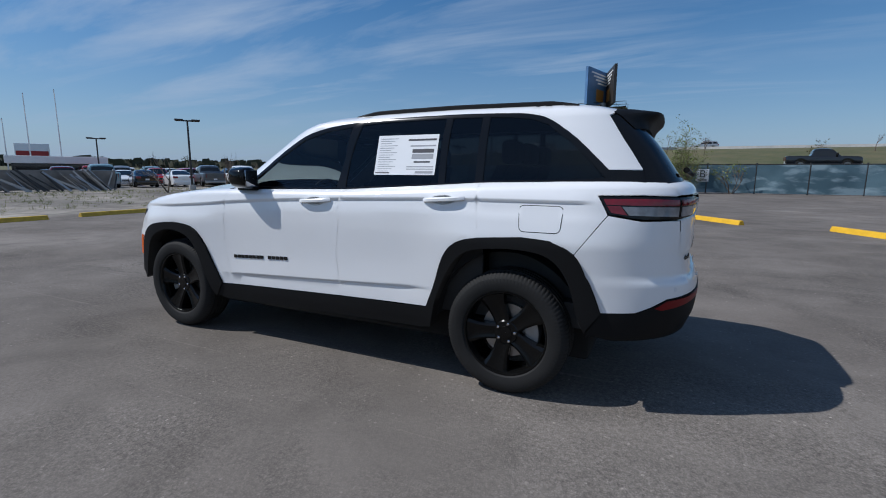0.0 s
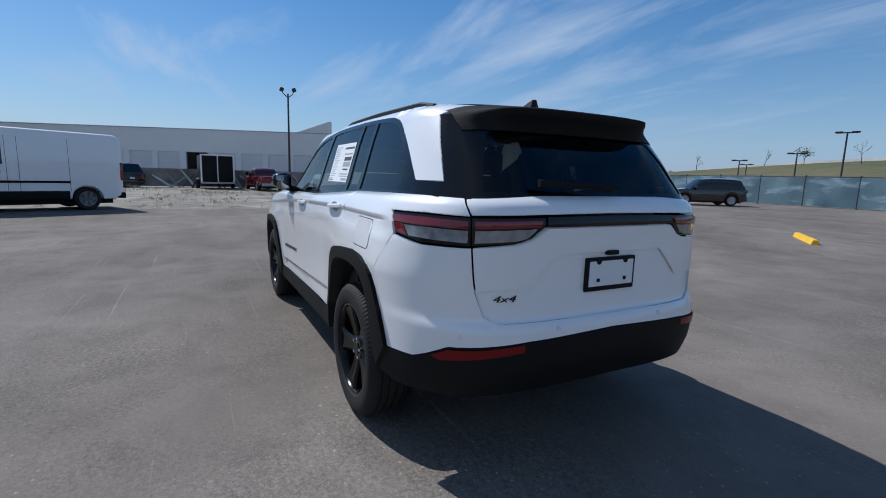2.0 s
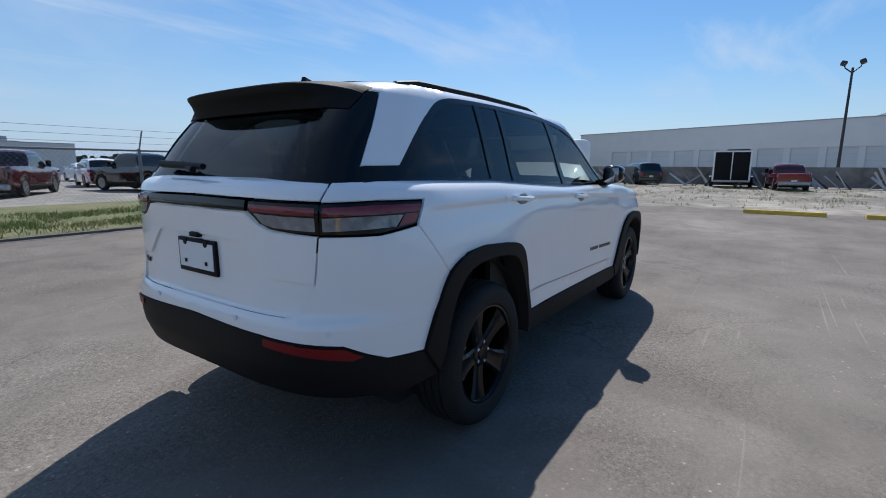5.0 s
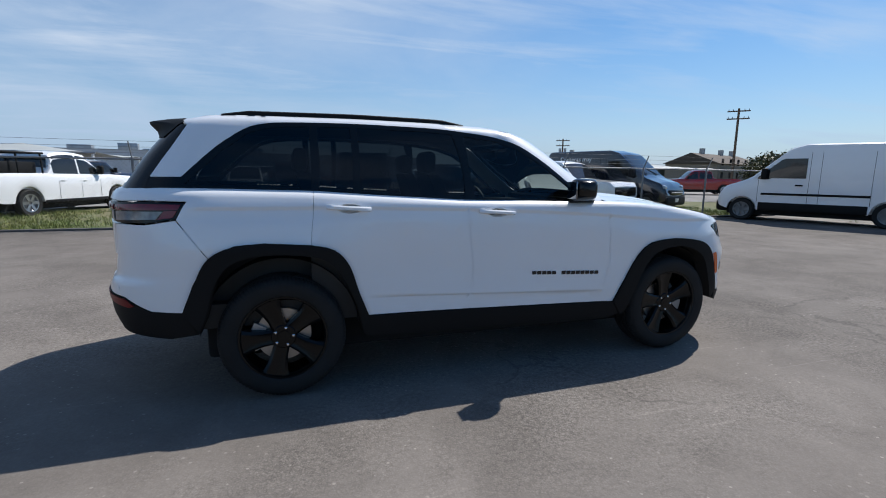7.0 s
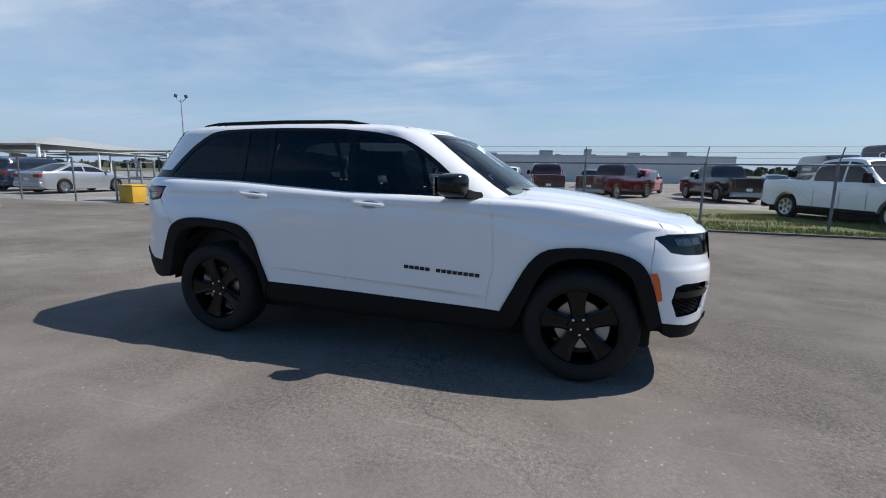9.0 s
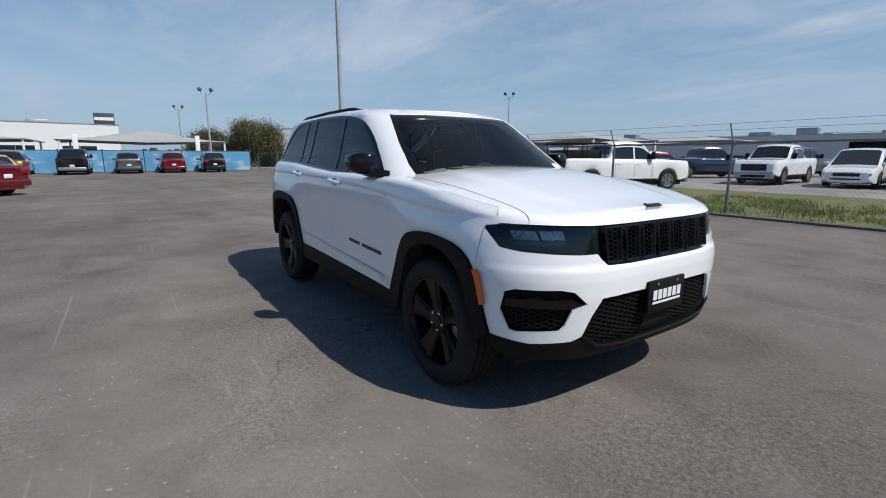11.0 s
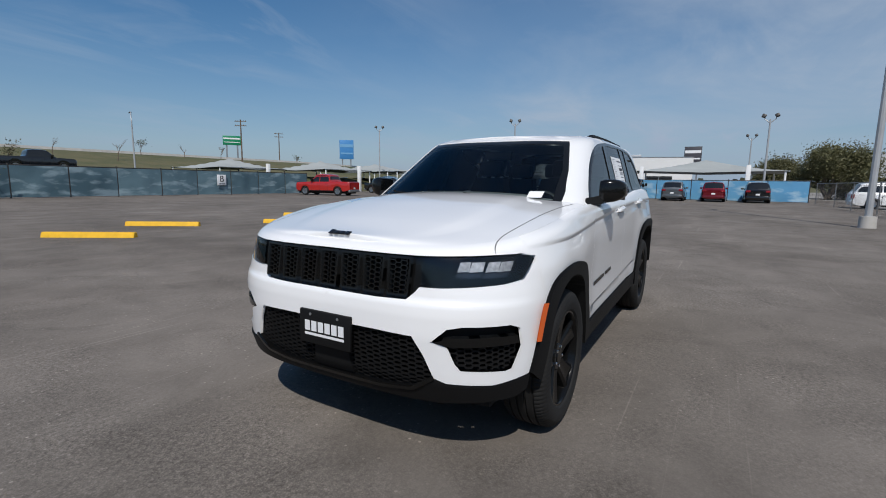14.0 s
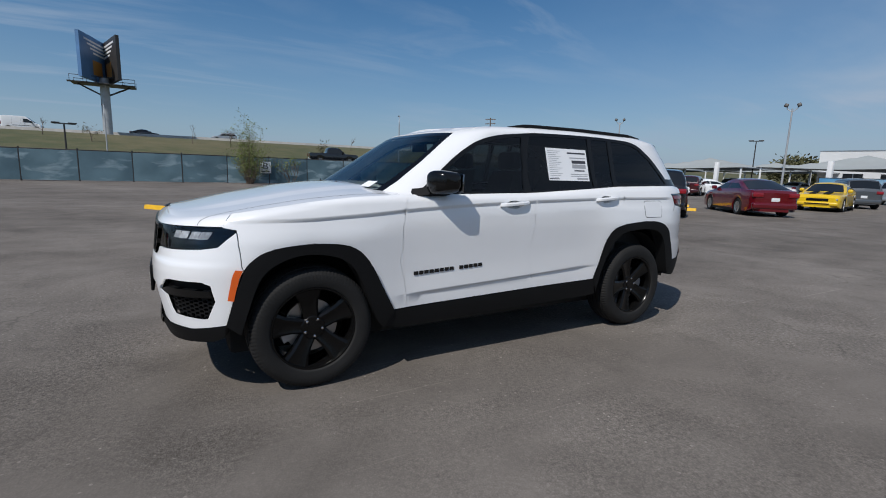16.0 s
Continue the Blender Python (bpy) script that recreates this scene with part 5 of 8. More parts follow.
# the shut line between hood and fender, a fine dark groove over the shoulder
def on_hood(x, y):
    hit, place, nrm, _ = hood.ray_cast((x, y, 1.6), (0, 0, -1))
    return place + Vector((0, 0, 0.0008)) if hit else None


bpy.context.view_layer.update()
for s in (1, -1):
    secs = []
    for x, y in curve([(2.092, 0.790), (2.078, 0.779), (2.030, 0.768), (1.942, 0.762), (1.80, 0.775), (1.50, 0.800), (1.20, 0.818), (0.97, 0.825)], 8):
        a_, c_ = on_hood(x, s * (y - 0.0022)), on_hood(x, s * (y + 0.0022))
        if a_ and c_:
            secs.append([a_, c_])
    if len(secs) > 2:
        b = bmesh.new()
        rings(b, secs)
        part("hood_gap", b, M_DARK, hood, angle=0)
for k, (y0, y1) in enumerate(((-0.066, -0.040), (-0.034, -0.004), (0.002, 0.032), (0.038, 0.068))):
    part("hood_badge", box(-0.003, 0.003, y0, y1, -0.014, 0.014 if k else 0.021, 0.001), M_BADGE, hood, "small black badge", m=pose(2.236, 0, 1.0905, 0, -64, 0))
part("cowl", box(0.82, 1.10, -0.72, 0.72, 1.15, 1.222, 0.02), M_BLACK, hero)

# rear
LAMP_Q = [("r", 0.7195, 1.226), ("x", -2.2, 1.231), ("x", -1.984, 1.227), ("x", -2.036, 1.136), ("x", -2.2, 1.108), ("r", 0.7195, 1.105)]
LAMP_G = [("r", 0.716, 1.226), ("r", 0.40, 1.230), ("r", 0.40, 1.196), ("r", 0.465, 1.141), ("r", 0.52, 1.120), ("r", 0.716, 1.106)]
BAR = [("r", 0.0, 1.236), ("r", 0.40, 1.232), ("r", 0.40, 1.190), ("r", 0.0, 1.190)]
GATE_UP = [("r", 0.0, 1.316), ("r", 0.72, 1.314), ("r", 0.716, 1.236), ("r", 0.40, 1.242), ("r", 0.0, 1.246)]
GATE_MID = [("r", 0.0, 1.182), ("r", 0.392, 1.182), ("r", 0.462, 1.132), ("r", 0.53, 1.112), ("r", 0.712, 1.098), ("r", 0.690, 0.915), ("r", 0.478, 0.925), ("r", 0.330, 1.064), ("r", 0.0, 1.066)]
GATE_LOW = [("r", 0.0, 1.062), ("r", 0.328, 1.060), ("r", 0.476, 0.921), ("r", 0.688, 0.911), ("r", 0.655, 0.81), ("r", 0.60, 0.786), ("r", 0.0, 0.784)]
REAR_BUMPER = [("r", 0.0, 0.776), ("r", 0.60, 0.778), ("r", 0.660, 0.807), ("r", 0.694, 0.91), ("r", 0.7165, 1.096), ("x", -2.2, 1.098), ("x", -2.036, 1.126), ("x", -1.876, 0.907), ("x", -1.952, 0.771), ("x", -2.028, 0.588), ("x", -2.20, 0.596), ("x", -2.27, 0.625), ("r", 0.79, 0.672), ("r", 0.476, 0.700), ("r", 0.0, 0.714)]
REAR_BLACK = [("r", 0.0, 0.711), ("r", 0.476, 0.697), ("r", 0.79, 0.669), ("x", -2.27, 0.622), ("x", -2.20, 0.593), ("x", -2.028, 0.585), ("x", -1.95, 0.455), ("x", -2.1, 0.43), ("r", 0.80, 0.44), ("r", 0.5, 0.455), ("r", 0.0, 0.46)]
gate = part("tailgate", skin("tailgate", panel(lower, GATE_MID, lip=0.03, inset=0.001, gap=0.04), WHITE), None, hero)
part("gate_upper_panel", skin("gate_upper_panel", panel(lower, GATE_UP, gap=0.04), WHITE), None, gate)
part("gate_lower_panel", skin("gate_lower_panel", panel(lower, GATE_LOW, off=-0.010, inset=-0.006, gap=0.04), WHITE), None, gate)
rbumper = part("rear_bumper", skin("rear_bumper", panel(lower, REAR_BUMPER, lip=0.03, gap=0.04), WHITE), None, hero)
part("lower_bumper", skin("lower_bumper", panel(lower, REAR_BLACK, off=0.004, lip=0.10, gap=0.045), M_BLACK), None, hero, "matt black plastic")
part("light_bar", skin("light_bar", panel(lower, BAR, off=0.002, lip=0.03, gap=0.04), M_GLOSSBLACK), None, gate, "gloss black bar between the tail lights")
for s in (1, -1):
    flip_ = s < 0
    q = part("tail_light", skin("tail_light", panel(lower, LAMP_Q, off=-0.006, lip=0.03, both=False, mirrored=flip_, gap=0.03), M_GLOSSBLACK), None, hero, "slim red and clear tail light")
    g = part("tail_light", skin("tail_light", panel(lower, LAMP_G, off=-0.006, lip=0.03, both=False, mirrored=flip_, gap=0.03), M_GLOSSBLACK), None, gate, "slim red and clear tail light")
    part("red_lens", skin("red_lens", panel(lower, [("r", 0.73, 1.212), ("x", -2.2, 1.218), ("x", -2.005, 1.215), ("x", -2.022, 1.183), ("x", -2.2, 1.180), ("r", 0.73, 1.176)], off=0.002, lip=0.008, both=False, mirrored=flip_, gap=0.03), M_RED), None, q)
    part("clear_lens", skin("clear_lens", panel(lower, [("r", 0.73, 1.172), ("x", -2.24, 1.176), ("x", -2.10, 1.176), ("x", -2.14, 1.128), ("r", 0.73, 1.118)], off=0.0, lip=0.006, both=False, mirrored=flip_, gap=0.03), M_TAILCLEAR), None, q)
    part("red_lens", skin("red_lens", panel(lower, [("x", -2.095, 1.180), ("x", -2.024, 1.180), ("x", -2.050, 1.140), ("x", -2.133, 1.128)], off=0.002, lip=0.006, both=False, mirrored=flip_, gap=0.02), M_RED), None, q)
    part("red_lens", skin("red_lens", panel(lower, [("r", 0.708, 1.212), ("r", 0.42, 1.218), ("r", 0.43, 1.188), ("r", 0.708, 1.178)], off=0.002, lip=0.008, both=False, mirrored=flip_, gap=0.03), M_RED), None, g)
    part("clear_lens", skin("clear_lens", panel(lower, [("r", 0.708, 1.172), ("r", 0.445, 1.182), ("r", 0.49, 1.140), ("r", 0.54, 1.128), ("r", 0.708, 1.118)], off=0.0, lip=0.006, both=False, mirrored=flip_, gap=0.03), M_TAILCLEAR), None, g)
    part("reflector", skin("reflector", panel(lower, [("r", 0.50, 0.690), ("r", 0.79, 0.664), ("x", -2.29, 0.624), ("r", 0.81, 0.610), ("r", 0.50, 0.658)], off=0.010, lip=0.01, both=False, mirrored=flip_, gap=0.03), M_REDLOW), None, hero, "low red reflector")
    for y, z in ((0.752, 0.722), (0.323, 0.742)):
        p_ = lower.point(lower.u("r", y, z), z); n_ = lower.normal(lower.u("r", y, z), z)
        e_ = Vector((p_.x, s * p_.y, p_.z)); m_ = Vector((n_.x, s * n_.y, n_.z))
        part("parking_sensor", tube(e_ - m_ * 0.004, e_ + m_ * 0.0015, 0.012, seg=16), M_PLATE, rbumper)
# rear plate in its black frame
xp = -2.468
fr_ = box(xp - 0.014, xp + 0.004, -0.156, 0.156, 0.882, 1.040, 0.004)
rp = part("plate_frame", fr_, M_BLACK, gate)
part("paper_plate", box(xp - 0.017, xp - 0.012, -0.140, 0.140, 0.906, 1.024, 0.0), M_PLATE, rp, "blank white paper plate")
for y, z in ((-0.085, 0.935), (0.085, 0.935)):
    part("plate_stud", box(xp - 0.021, xp - 0.015, y - 0.008, y + 0.008, z - 0.008, z + 0.008), M_BLACK, rp)
for y in (-0.085, 0.085):
    part("frame_tab", tube((xp - 0.0185, y, 1.024), (xp - 0.012, y, 1.024), 0.016, seg=14), M_BLACK, rp)
part("camera_pod", box(-2.492, -2.44, -0.035, 0.035, 1.050, 1.072, 0.006), M_BLACK, gate)
# drive badge in letters
cu = bpy.data.curves.new("drive_badge", "FONT")
cu.body, cu.size, cu.extrude, cu.align_x, cu.shear = "4x4", 0.040, 0.003, "CENTER", 0.25
tmp = new("drive_badge_text", cu)
dg = bpy.context.evaluated_depsgraph_get()
bme = bpy.data.meshes.new_from_object(tmp.evaluated_get(dg))
bpy.data.objects.remove(tmp)
bme.materials.append(M_BADGE)
pz = 0.868
pn = lower.normal(lower.u("r", 0.575, pz), pz)
pp = lower.point(lower.u("r", 0.575, pz), pz) + pn * -0.0095
part("drive_badge", bme, None, gate, m=Matrix.Translation(pp) @ pose(0, 0, 0, 90, 0, -90 - math.degrees(math.asin(min(1, pn.y)))) @ Matrix.Diagonal((1.75, 1, 1, 1)))

# cabin: pillars, roof, glass
DLO_TOP = [(-2.013, 1.370), (-1.828, 1.547), (-1.669, 1.660), (-1.56, 1.697), (-1.42, 1.712), (-1.026, 1.722), (-0.485, 1.714), (-0.247, 1.697), (-0.007, 1.668), (0.192, 1.612), (0.389, 1.497), (0.564, 1.362), (0.76, 1.215)]
DLO_LOW = [(0.80, 1.196), (0.557, 1.204), (-0.27, 1.218), (-0.87, 1.250), (-1.274, 1.276), (-1.9, 1.292), (-2.205, 1.300)]
WS_EDGE = [("f", 0.745, 1.20), ("f", 0.735, 1.30), ("f", 0.690, 1.45), ("f", 0.640, 1.58), ("f", 0.600, 1.678)]
DLO_LINE = curve(DLO_TOP, 3)
SIDE_BLACK = xs_(DLO_LINE) + xs_(DLO_LOW) + [("x", -2.187, 1.366)]
PANE_F = xs_([(0.690, 1.232), (0.545, 1.345), (0.375, 1.475), (0.182, 1.588), (-0.01, 1.643), (-0.245, 1.672), (-0.222, 1.45), (-0.190, 1.243)])
PANE_R = xs_([(-0.325, 1.678), (-0.485, 1.690), (-0.985, 1.698), (-0.985, 1.283), (-0.87, 1.276), (-0.265, 1.246)])
PANE_V = xs_([(-1.03, 1.698), (-1.235, 1.695), (-1.235, 1.296), (-1.03, 1.286)])
PANE_Q = xs_([(-1.285, 1.694), (-1.42, 1.688), (-1.55, 1.672), (-1.652, 1.636), (-1.79, 1.535), (-1.93, 1.400), (-2.0, 1.326), (-1.9, 1.318), (-1.285, 1.302)])
ROOF_SIDE = [("x", 0.80, 1.199), ("x", 0.760, 1.216)] + xs_(DLO_LINE[::-1][1:]) + [("x", -2.187, 1.371), ("x", -2.08, 1.53), ("x", -1.985, 1.680), ("x", -2.05, 1.735), ("x", -1.7, 1.756), ("x", -1.0, 1.767), ("x", -0.45, 1.761), ("x", 0.0, 1.740), ("x", 0.12, 1.728)] + WS_EDGE[::-1]
for flip_ in (False, True):
    side_ = part("window_surround", skin("window_surround", panel(cabin, SIDE_BLACK, holes=[PANE_F, PANE_R, PANE_V, PANE_Q], inset=0, lip=0.02, both=False, mirrored=flip_, gap=0.04), M_GLOSSBLACK), None, hero, "gloss black window surround")
    for nm_, pane_, gm_ in (("front_side_window", PANE_F, GL_FRONT), ("rear_side_window", PANE_R, GL_DARK), ("vent_window", PANE_V, GL_DARK), ("quarter_window", PANE_Q, GL_DARK)):
        g_ = part(nm_, skin(nm_, panel(cabin, pane_, off=-0.006, lip=0, inset=-0.003, both=False, mirrored=flip_, gap=0.06), gm_), None, hero)
    part("roof_side", skin("roof_side", panel(cabin, ROOF_SIDE, lip=0.02, inset=0.001, both=False, mirrored=flip_, gap=0.035), WHITE), None, hero)
    s = -1 if flip_ else 1
    # chrome-dark trim under and over the glass
    b = bmesh.new()
    secs = []
    for x, z in DLO_LOW[::-1]:
        p_ = cabin.point(cabin.u("x", x, z), z); n_ = cabin.normal(cabin.u("x", x, z), z)
        secs.append([(q_.x, s * q_.y, q_.z) for q_ in (p_ + Vector((0, 0, 0.006)), p_ + n_ * 0.006 + Vector((0, 0, 0.004)), p_ + n_ * 0.006 - Vector((0, 0, 0.008)), p_ - Vector((0, 0, 0.012)))])
    rings(b, secs)
    part("waist_trim", b, M_GLOSSBLACK, hero)
WSCREEN = [("f", 0.0, 1.19)] + [("f", 0.74, 1.20)] + WS_EDGE[1:] + [("f", 0.30, 1.686), ("f", 0.0, 1.686)]
WPANE = [("f", 0.0, 1.235), ("f", 0.69, 1.245), ("f", 0.655, 1.45), ("f", 0.605, 1.58), ("f", 0.572, 1.645), ("f", 0.30, 1.652), ("f", 0.0, 1.652)]
HEADER = [("f", 0.0, 1.688), ("f", 0.30, 1.688), ("f", 0.598, 1.680), ("x", 0.125, 1.7275), ("x", 0.2, 1.722), ("x", 0.28, 1.717), ("f", 0.5, 1.711), ("f", 0.30, 1.709), ("f", 0.0, 1.709)]
part("roof_header", skin("roof_header", panel(cabin, HEADER, lip=0.015, inset=0.0, gap=0.03), WHITE), None, hero)
part("windscreen_border", skin("windscreen_border", panel(cabin, WSCREEN, holes=[WPANE], lip=0.01, inset=0.0, off=-0.004, gap=0.045), M_GLOSSBLACK), None, hero)
part("windscreen", skin("windscreen", panel(cabin, WPANE, off=-0.005, lip=0, inset=-0.003, gap=0.07), GL_SCREEN), None, hero)
RSCREEN = [("r", 0.0, 1.280), ("x", -2.207, 1.285), ("x", -2.189, 1.369), ("x", -2.084, 1.53), ("x", -1.989, 1.680), ("r", 0.50, 1.700), ("r", 0.0, 1.705)]
RPANE = [("r", 0.0, 1.335), ("r", 0.64, 1.330), ("r", 0.60, 1.45), ("r", 0.535, 1.585), ("r", 0.48, 1.612), ("r", 0.0, 1.620)]
part("rear_screen_border", skin("rear_screen_border", panel(cabin, RSCREEN, holes=[RPANE], lip=0.01, inset=0.001, gap=0.04), M_GLOSSBLACK), None, gate)
part("rear_screen", skin("rear_screen", panel(cabin, RPANE, off=-0.005, lip=0, inset=-0.003, gap=0.06), GL_DARK), None, gate)
# roof cap
us_ = list(np.linspace(-cabin.lr * 0.30, 0, 14)) + list(np.linspace(0.03, cabin.side, 34)) + list(np.linspace(cabin.side + 0.02, cabin.side + cabin.lf, 24))
P_, F_ = patch(cabin, us_, lambda x: 0.012 + 0.012 * step(0.5, -0.2, x))
rm = bpy.data.meshes.new("roof")
rm.from_pydata([tuple(p) for p in P_], [], F_)
rm.materials.append(WHITE)
smooth_by_angle(rm, 50)
roof = part("roof", rm, None, hero)
# spoiler: the roof runs on to a thin edge, black below and at its rounded ends
b, under = bmesh.new(), bmesh.new()
top_, low_ = [], []
for k in range(33):
    j = -1 + k / 16
    e = abs(j)
    xe = -2.258 + 0.125 * e ** 5
    zt = 1.742 - 0.012 * e ** 2 - 0.036 * e ** 8
    y0, y1 = 0.650 * j, 0.636 * j
    edge = Vector((xe, y1, zt - 0.030))
    top_.append([(-1.92, y0, zt - 0.004), (-2.02, y0, zt + 0.002), (-2.12, (y0 + y1) / 2, zt - 0.006), (xe + 0.03, y1, zt - 0.020), (xe + 0.008, y1, zt - 0.025)])
    zg = 1.606 - 0.006 * e ** 2
    ug = cabin.u("r", abs(y1) * 0.985, zg)
    gl = cabin.point(ug, zg) + cabin.normal(ug, zg) * 0.006
    gl.y = math.copysign(gl.y, j)
    low_.append([(xe + 0.008, y1, zt - 0.0252), tuple(edge), (xe + 0.004, y1, zt - 0.046), (xe + 0.022, y1 * 0.995, zt - 0.066), tuple(edge.lerp(gl, 0.55) + Vector((0.012, 0, -0.004))), tuple(gl), tuple(gl + Vector((0.03, 0, -0.004)))])



def melt(rows):
    """The rows with their ends drawn onto the cabin's skin."""
    out = []
    for k, row in enumerate(rows):
        w = step(0.66, 1.0, abs(-1 + k / 16))
        new_row = []
        for p in row:
            p = Vector(p)
            u = cabin.u("r", min(abs(p.y), 0.66), p.z)
            q = cabin.point(u, p.z) + cabin.normal(u, p.z) * 0.004
            q.y = math.copysign(q.y, p.y)
            new_row.append(p.lerp(q, w))
        out.append(new_row)
    return out


rings(b, melt(top_))
rings(under, melt(low_))
spoiler = part("spoiler", b, M_BLACK, gate, "black roof spoiler", angle=50)
part("spoiler_underside", under, M_BLACK, spoiler, angle=50)
for s in (1, -1):
    # roof rails
    b, secs = bmesh.new(), []
    for k in range(31):
        t = k / 30
        x = -1.80 + 1.60 * t
        zr_ = cabin.top(x) - 0.002
        h = 0.008 + 0.020 * min(1, math.sin(math.pi * t) * 3.2)
        y = s * 0.605
        secs.append([(x, y - 0.022, zr_ - 0.02), (x, y - 0.018, zr_ + h - 0.006), (x, y - 0.008, zr_ + h), (x, y + 0.008, zr_ + h), (x, y + 0.018, zr_ + h - 0.008), (x, y + 0.022, zr_ - 0.03)])
    rings(b, secs, cap0=True, cap1=True)
    part("roof_rail", b, M_BLACK, roof, "black roof rail", angle=45)
    # door mirror
    b, secs = bmesh.new(), []
    for k in range(15):
        t = k / 14
        y = 0.925 + 0.155 * t
        r = math.sin(math.pi * (0.16 + 0.80 * t) ** 0.75) ** 0.32
        xc, zc = 0.605 - 0.03 * t, 1.300 + 0.012 * t
        secs.append([(xc + math.copysign(abs(math.cos(a)) ** 0.45, math.cos(a)) * 0.090 * r + (0.02 if math.cos(a) > 0 else 0), s * y, zc + math.copysign(abs(math.sin(a)) ** 0.45, math.sin(a)) * 0.080 * r) for a in np.linspace(0, 2 * math.pi, 21)[:-1]])
    rings(b, secs, closed=True, cap0=True, cap1=True)
    mir = part("door_mirror", b, M_GLOSSBLACK, hero, "gloss black door mirror", angle=50)
    part("mirror_arm", rings(bmesh.new(), [[(x0_, s * y_, z0_), (x1_, s * y_, z0_), (x1_ - 0.02, s * y_, z1_), (x0_ + 0.02, s * y_, z1_)] for x0_, x1_, y_, z0_, z1_ in ((0.55, 0.80, 0.855, 1.200, 1.255), (0.54, 0.76, 0.90, 1.206, 1.262), (0.53, 0.70, 0.955, 1.222, 1.285))], closed=True, cap0=True, cap1=True), M_BLACK, mir)
    part("mirror_glass", box(0.488, 0.502, min(s * 0.950, s * 1.060), max(s * 0.950, s * 1.060), 1.240, 1.362, 0.003), M_MIRROR, mir)
    # wiper arms on the windscreen
    a_ = cabin.point(cabin.u("f", 0.50 if s > 0 else 0.05, 1.215), 1.215); c_ = cabin.point(cabin.u("f", 0.08 if s > 0 else 0.55, 1.262), 1.262)
    n_ = Vector((0.5, 0, 0.6)).normalized() * 0.016
    sy = 1 if s > 0 else -1
    part("wiper", tube(Vector((a_.x, sy * a_.y if s > 0 else -a_.y, a_.z)) + n_, Vector((c_.x, c_.y if s > 0 else -c_.y, c_.z)) + n_, 0.009, 0.006, 8), M_BLACK, hero)
b = bmesh.new()
rings(b, [[(-1.62, 0, 1.765), (-1.66, 0.03, 1.765), (-1.84, 0.036, 1.762), (-1.86, 0, 1.762), (-1.84, -0.036, 1.762), (-1.66, -0.03, 1.765)], [(-1.76, 0, 1.812), (-1.775, 0.012, 1.812), (-1.835, 0.014, 1.83), (-1.845, 0, 1.83), (-1.835, -0.014, 1.83), (-1.775, -0.012, 1.812)]], closed=True, cap1=True)
part("antenna_fin", b, M_BLACK, roof, "black shark-fin antenna")
# rear wiper
b = tube((-2.455, 0.02, 1.345), (-2.405, 0.20, 1.375), 0.014, 0.010, 8)
tube((-2.405, 0.40, 1.372), (-2.44, -0.04, 1.36), 0.018, 0.014, 8, b)
part("rear_wiper", b, M_BLACK, gate)

# window sticker behind the left rear glass, with its lines of print
def on_cabin(x, z, off):
    u = cabin.u("x", x, z)
    return cabin.point(u, z) + cabin.normal(u, z) * off


def sheet(name, x0, x1, z0, z1, off, material, parent, label=""):
    b = bmesh.new()
    rings(b, [[on_cabin(x0 + (x1 - x0) * i / 4, z0 + (z1 - z0) * k / 4, off) for i in range(5)] for k in range(5)])
    return part(name, b, material, parent, label, angle=60)


stick = sheet("price_sheet", -0.945, -0.480, 1.335, 1.600, -0.003, M_PAPER, hero, "white price sheet in the rear side window")
for k in range(15):
    z = 1.575 - k * 0.0155
    w = 0.14 - 0.05 * ((k * 7) % 3) / 2
    sheet("print_line", -0.50 - w, -0.50, z, z + 0.0035, -0.002, M_INKGREY, stick)
for x0, x1, z0, z1, mt in ((-0.93, -0.72, 1.560, 1.572, M_INK), (-0.93, -0.74, 1.522, 1.530, M_INKGREY), (-0.92, -0.76, 1.480, 1.505, M_INK), (-0.92, -0.76, 1.440, 1.472, M_INKGREY), (-0.90, -0.78, 1.415, 1.425, M_INK), (-0.93, -0.73, 1.385, 1.392, M_INKGREY), (-0.93, -0.73, 1.370, 1.376, M_INKGREY), (-0.93, -0.80, 1.345, 1.360, M_INKGREY), (-0.60, -0.49, 1.345, 1.352, M_INK)):
    sheet("print_block", x0, x1, z0, z1, -0.002, mt, stick)
# white tag at the foot of the windscreen
b = bmesh.new()
rings(b, [[cabin.point(cabin.u("f", y, z), z) + cabin.normal(cabin.u("f", y, z), z) * 0.004 for y in (0.53, 0.57, 0.62)] for z in (1.252, 1.272, 1.292)])
tag = part("windscreen_tag", b, M_PAPER, hero, "small white tag inside the windscreen")

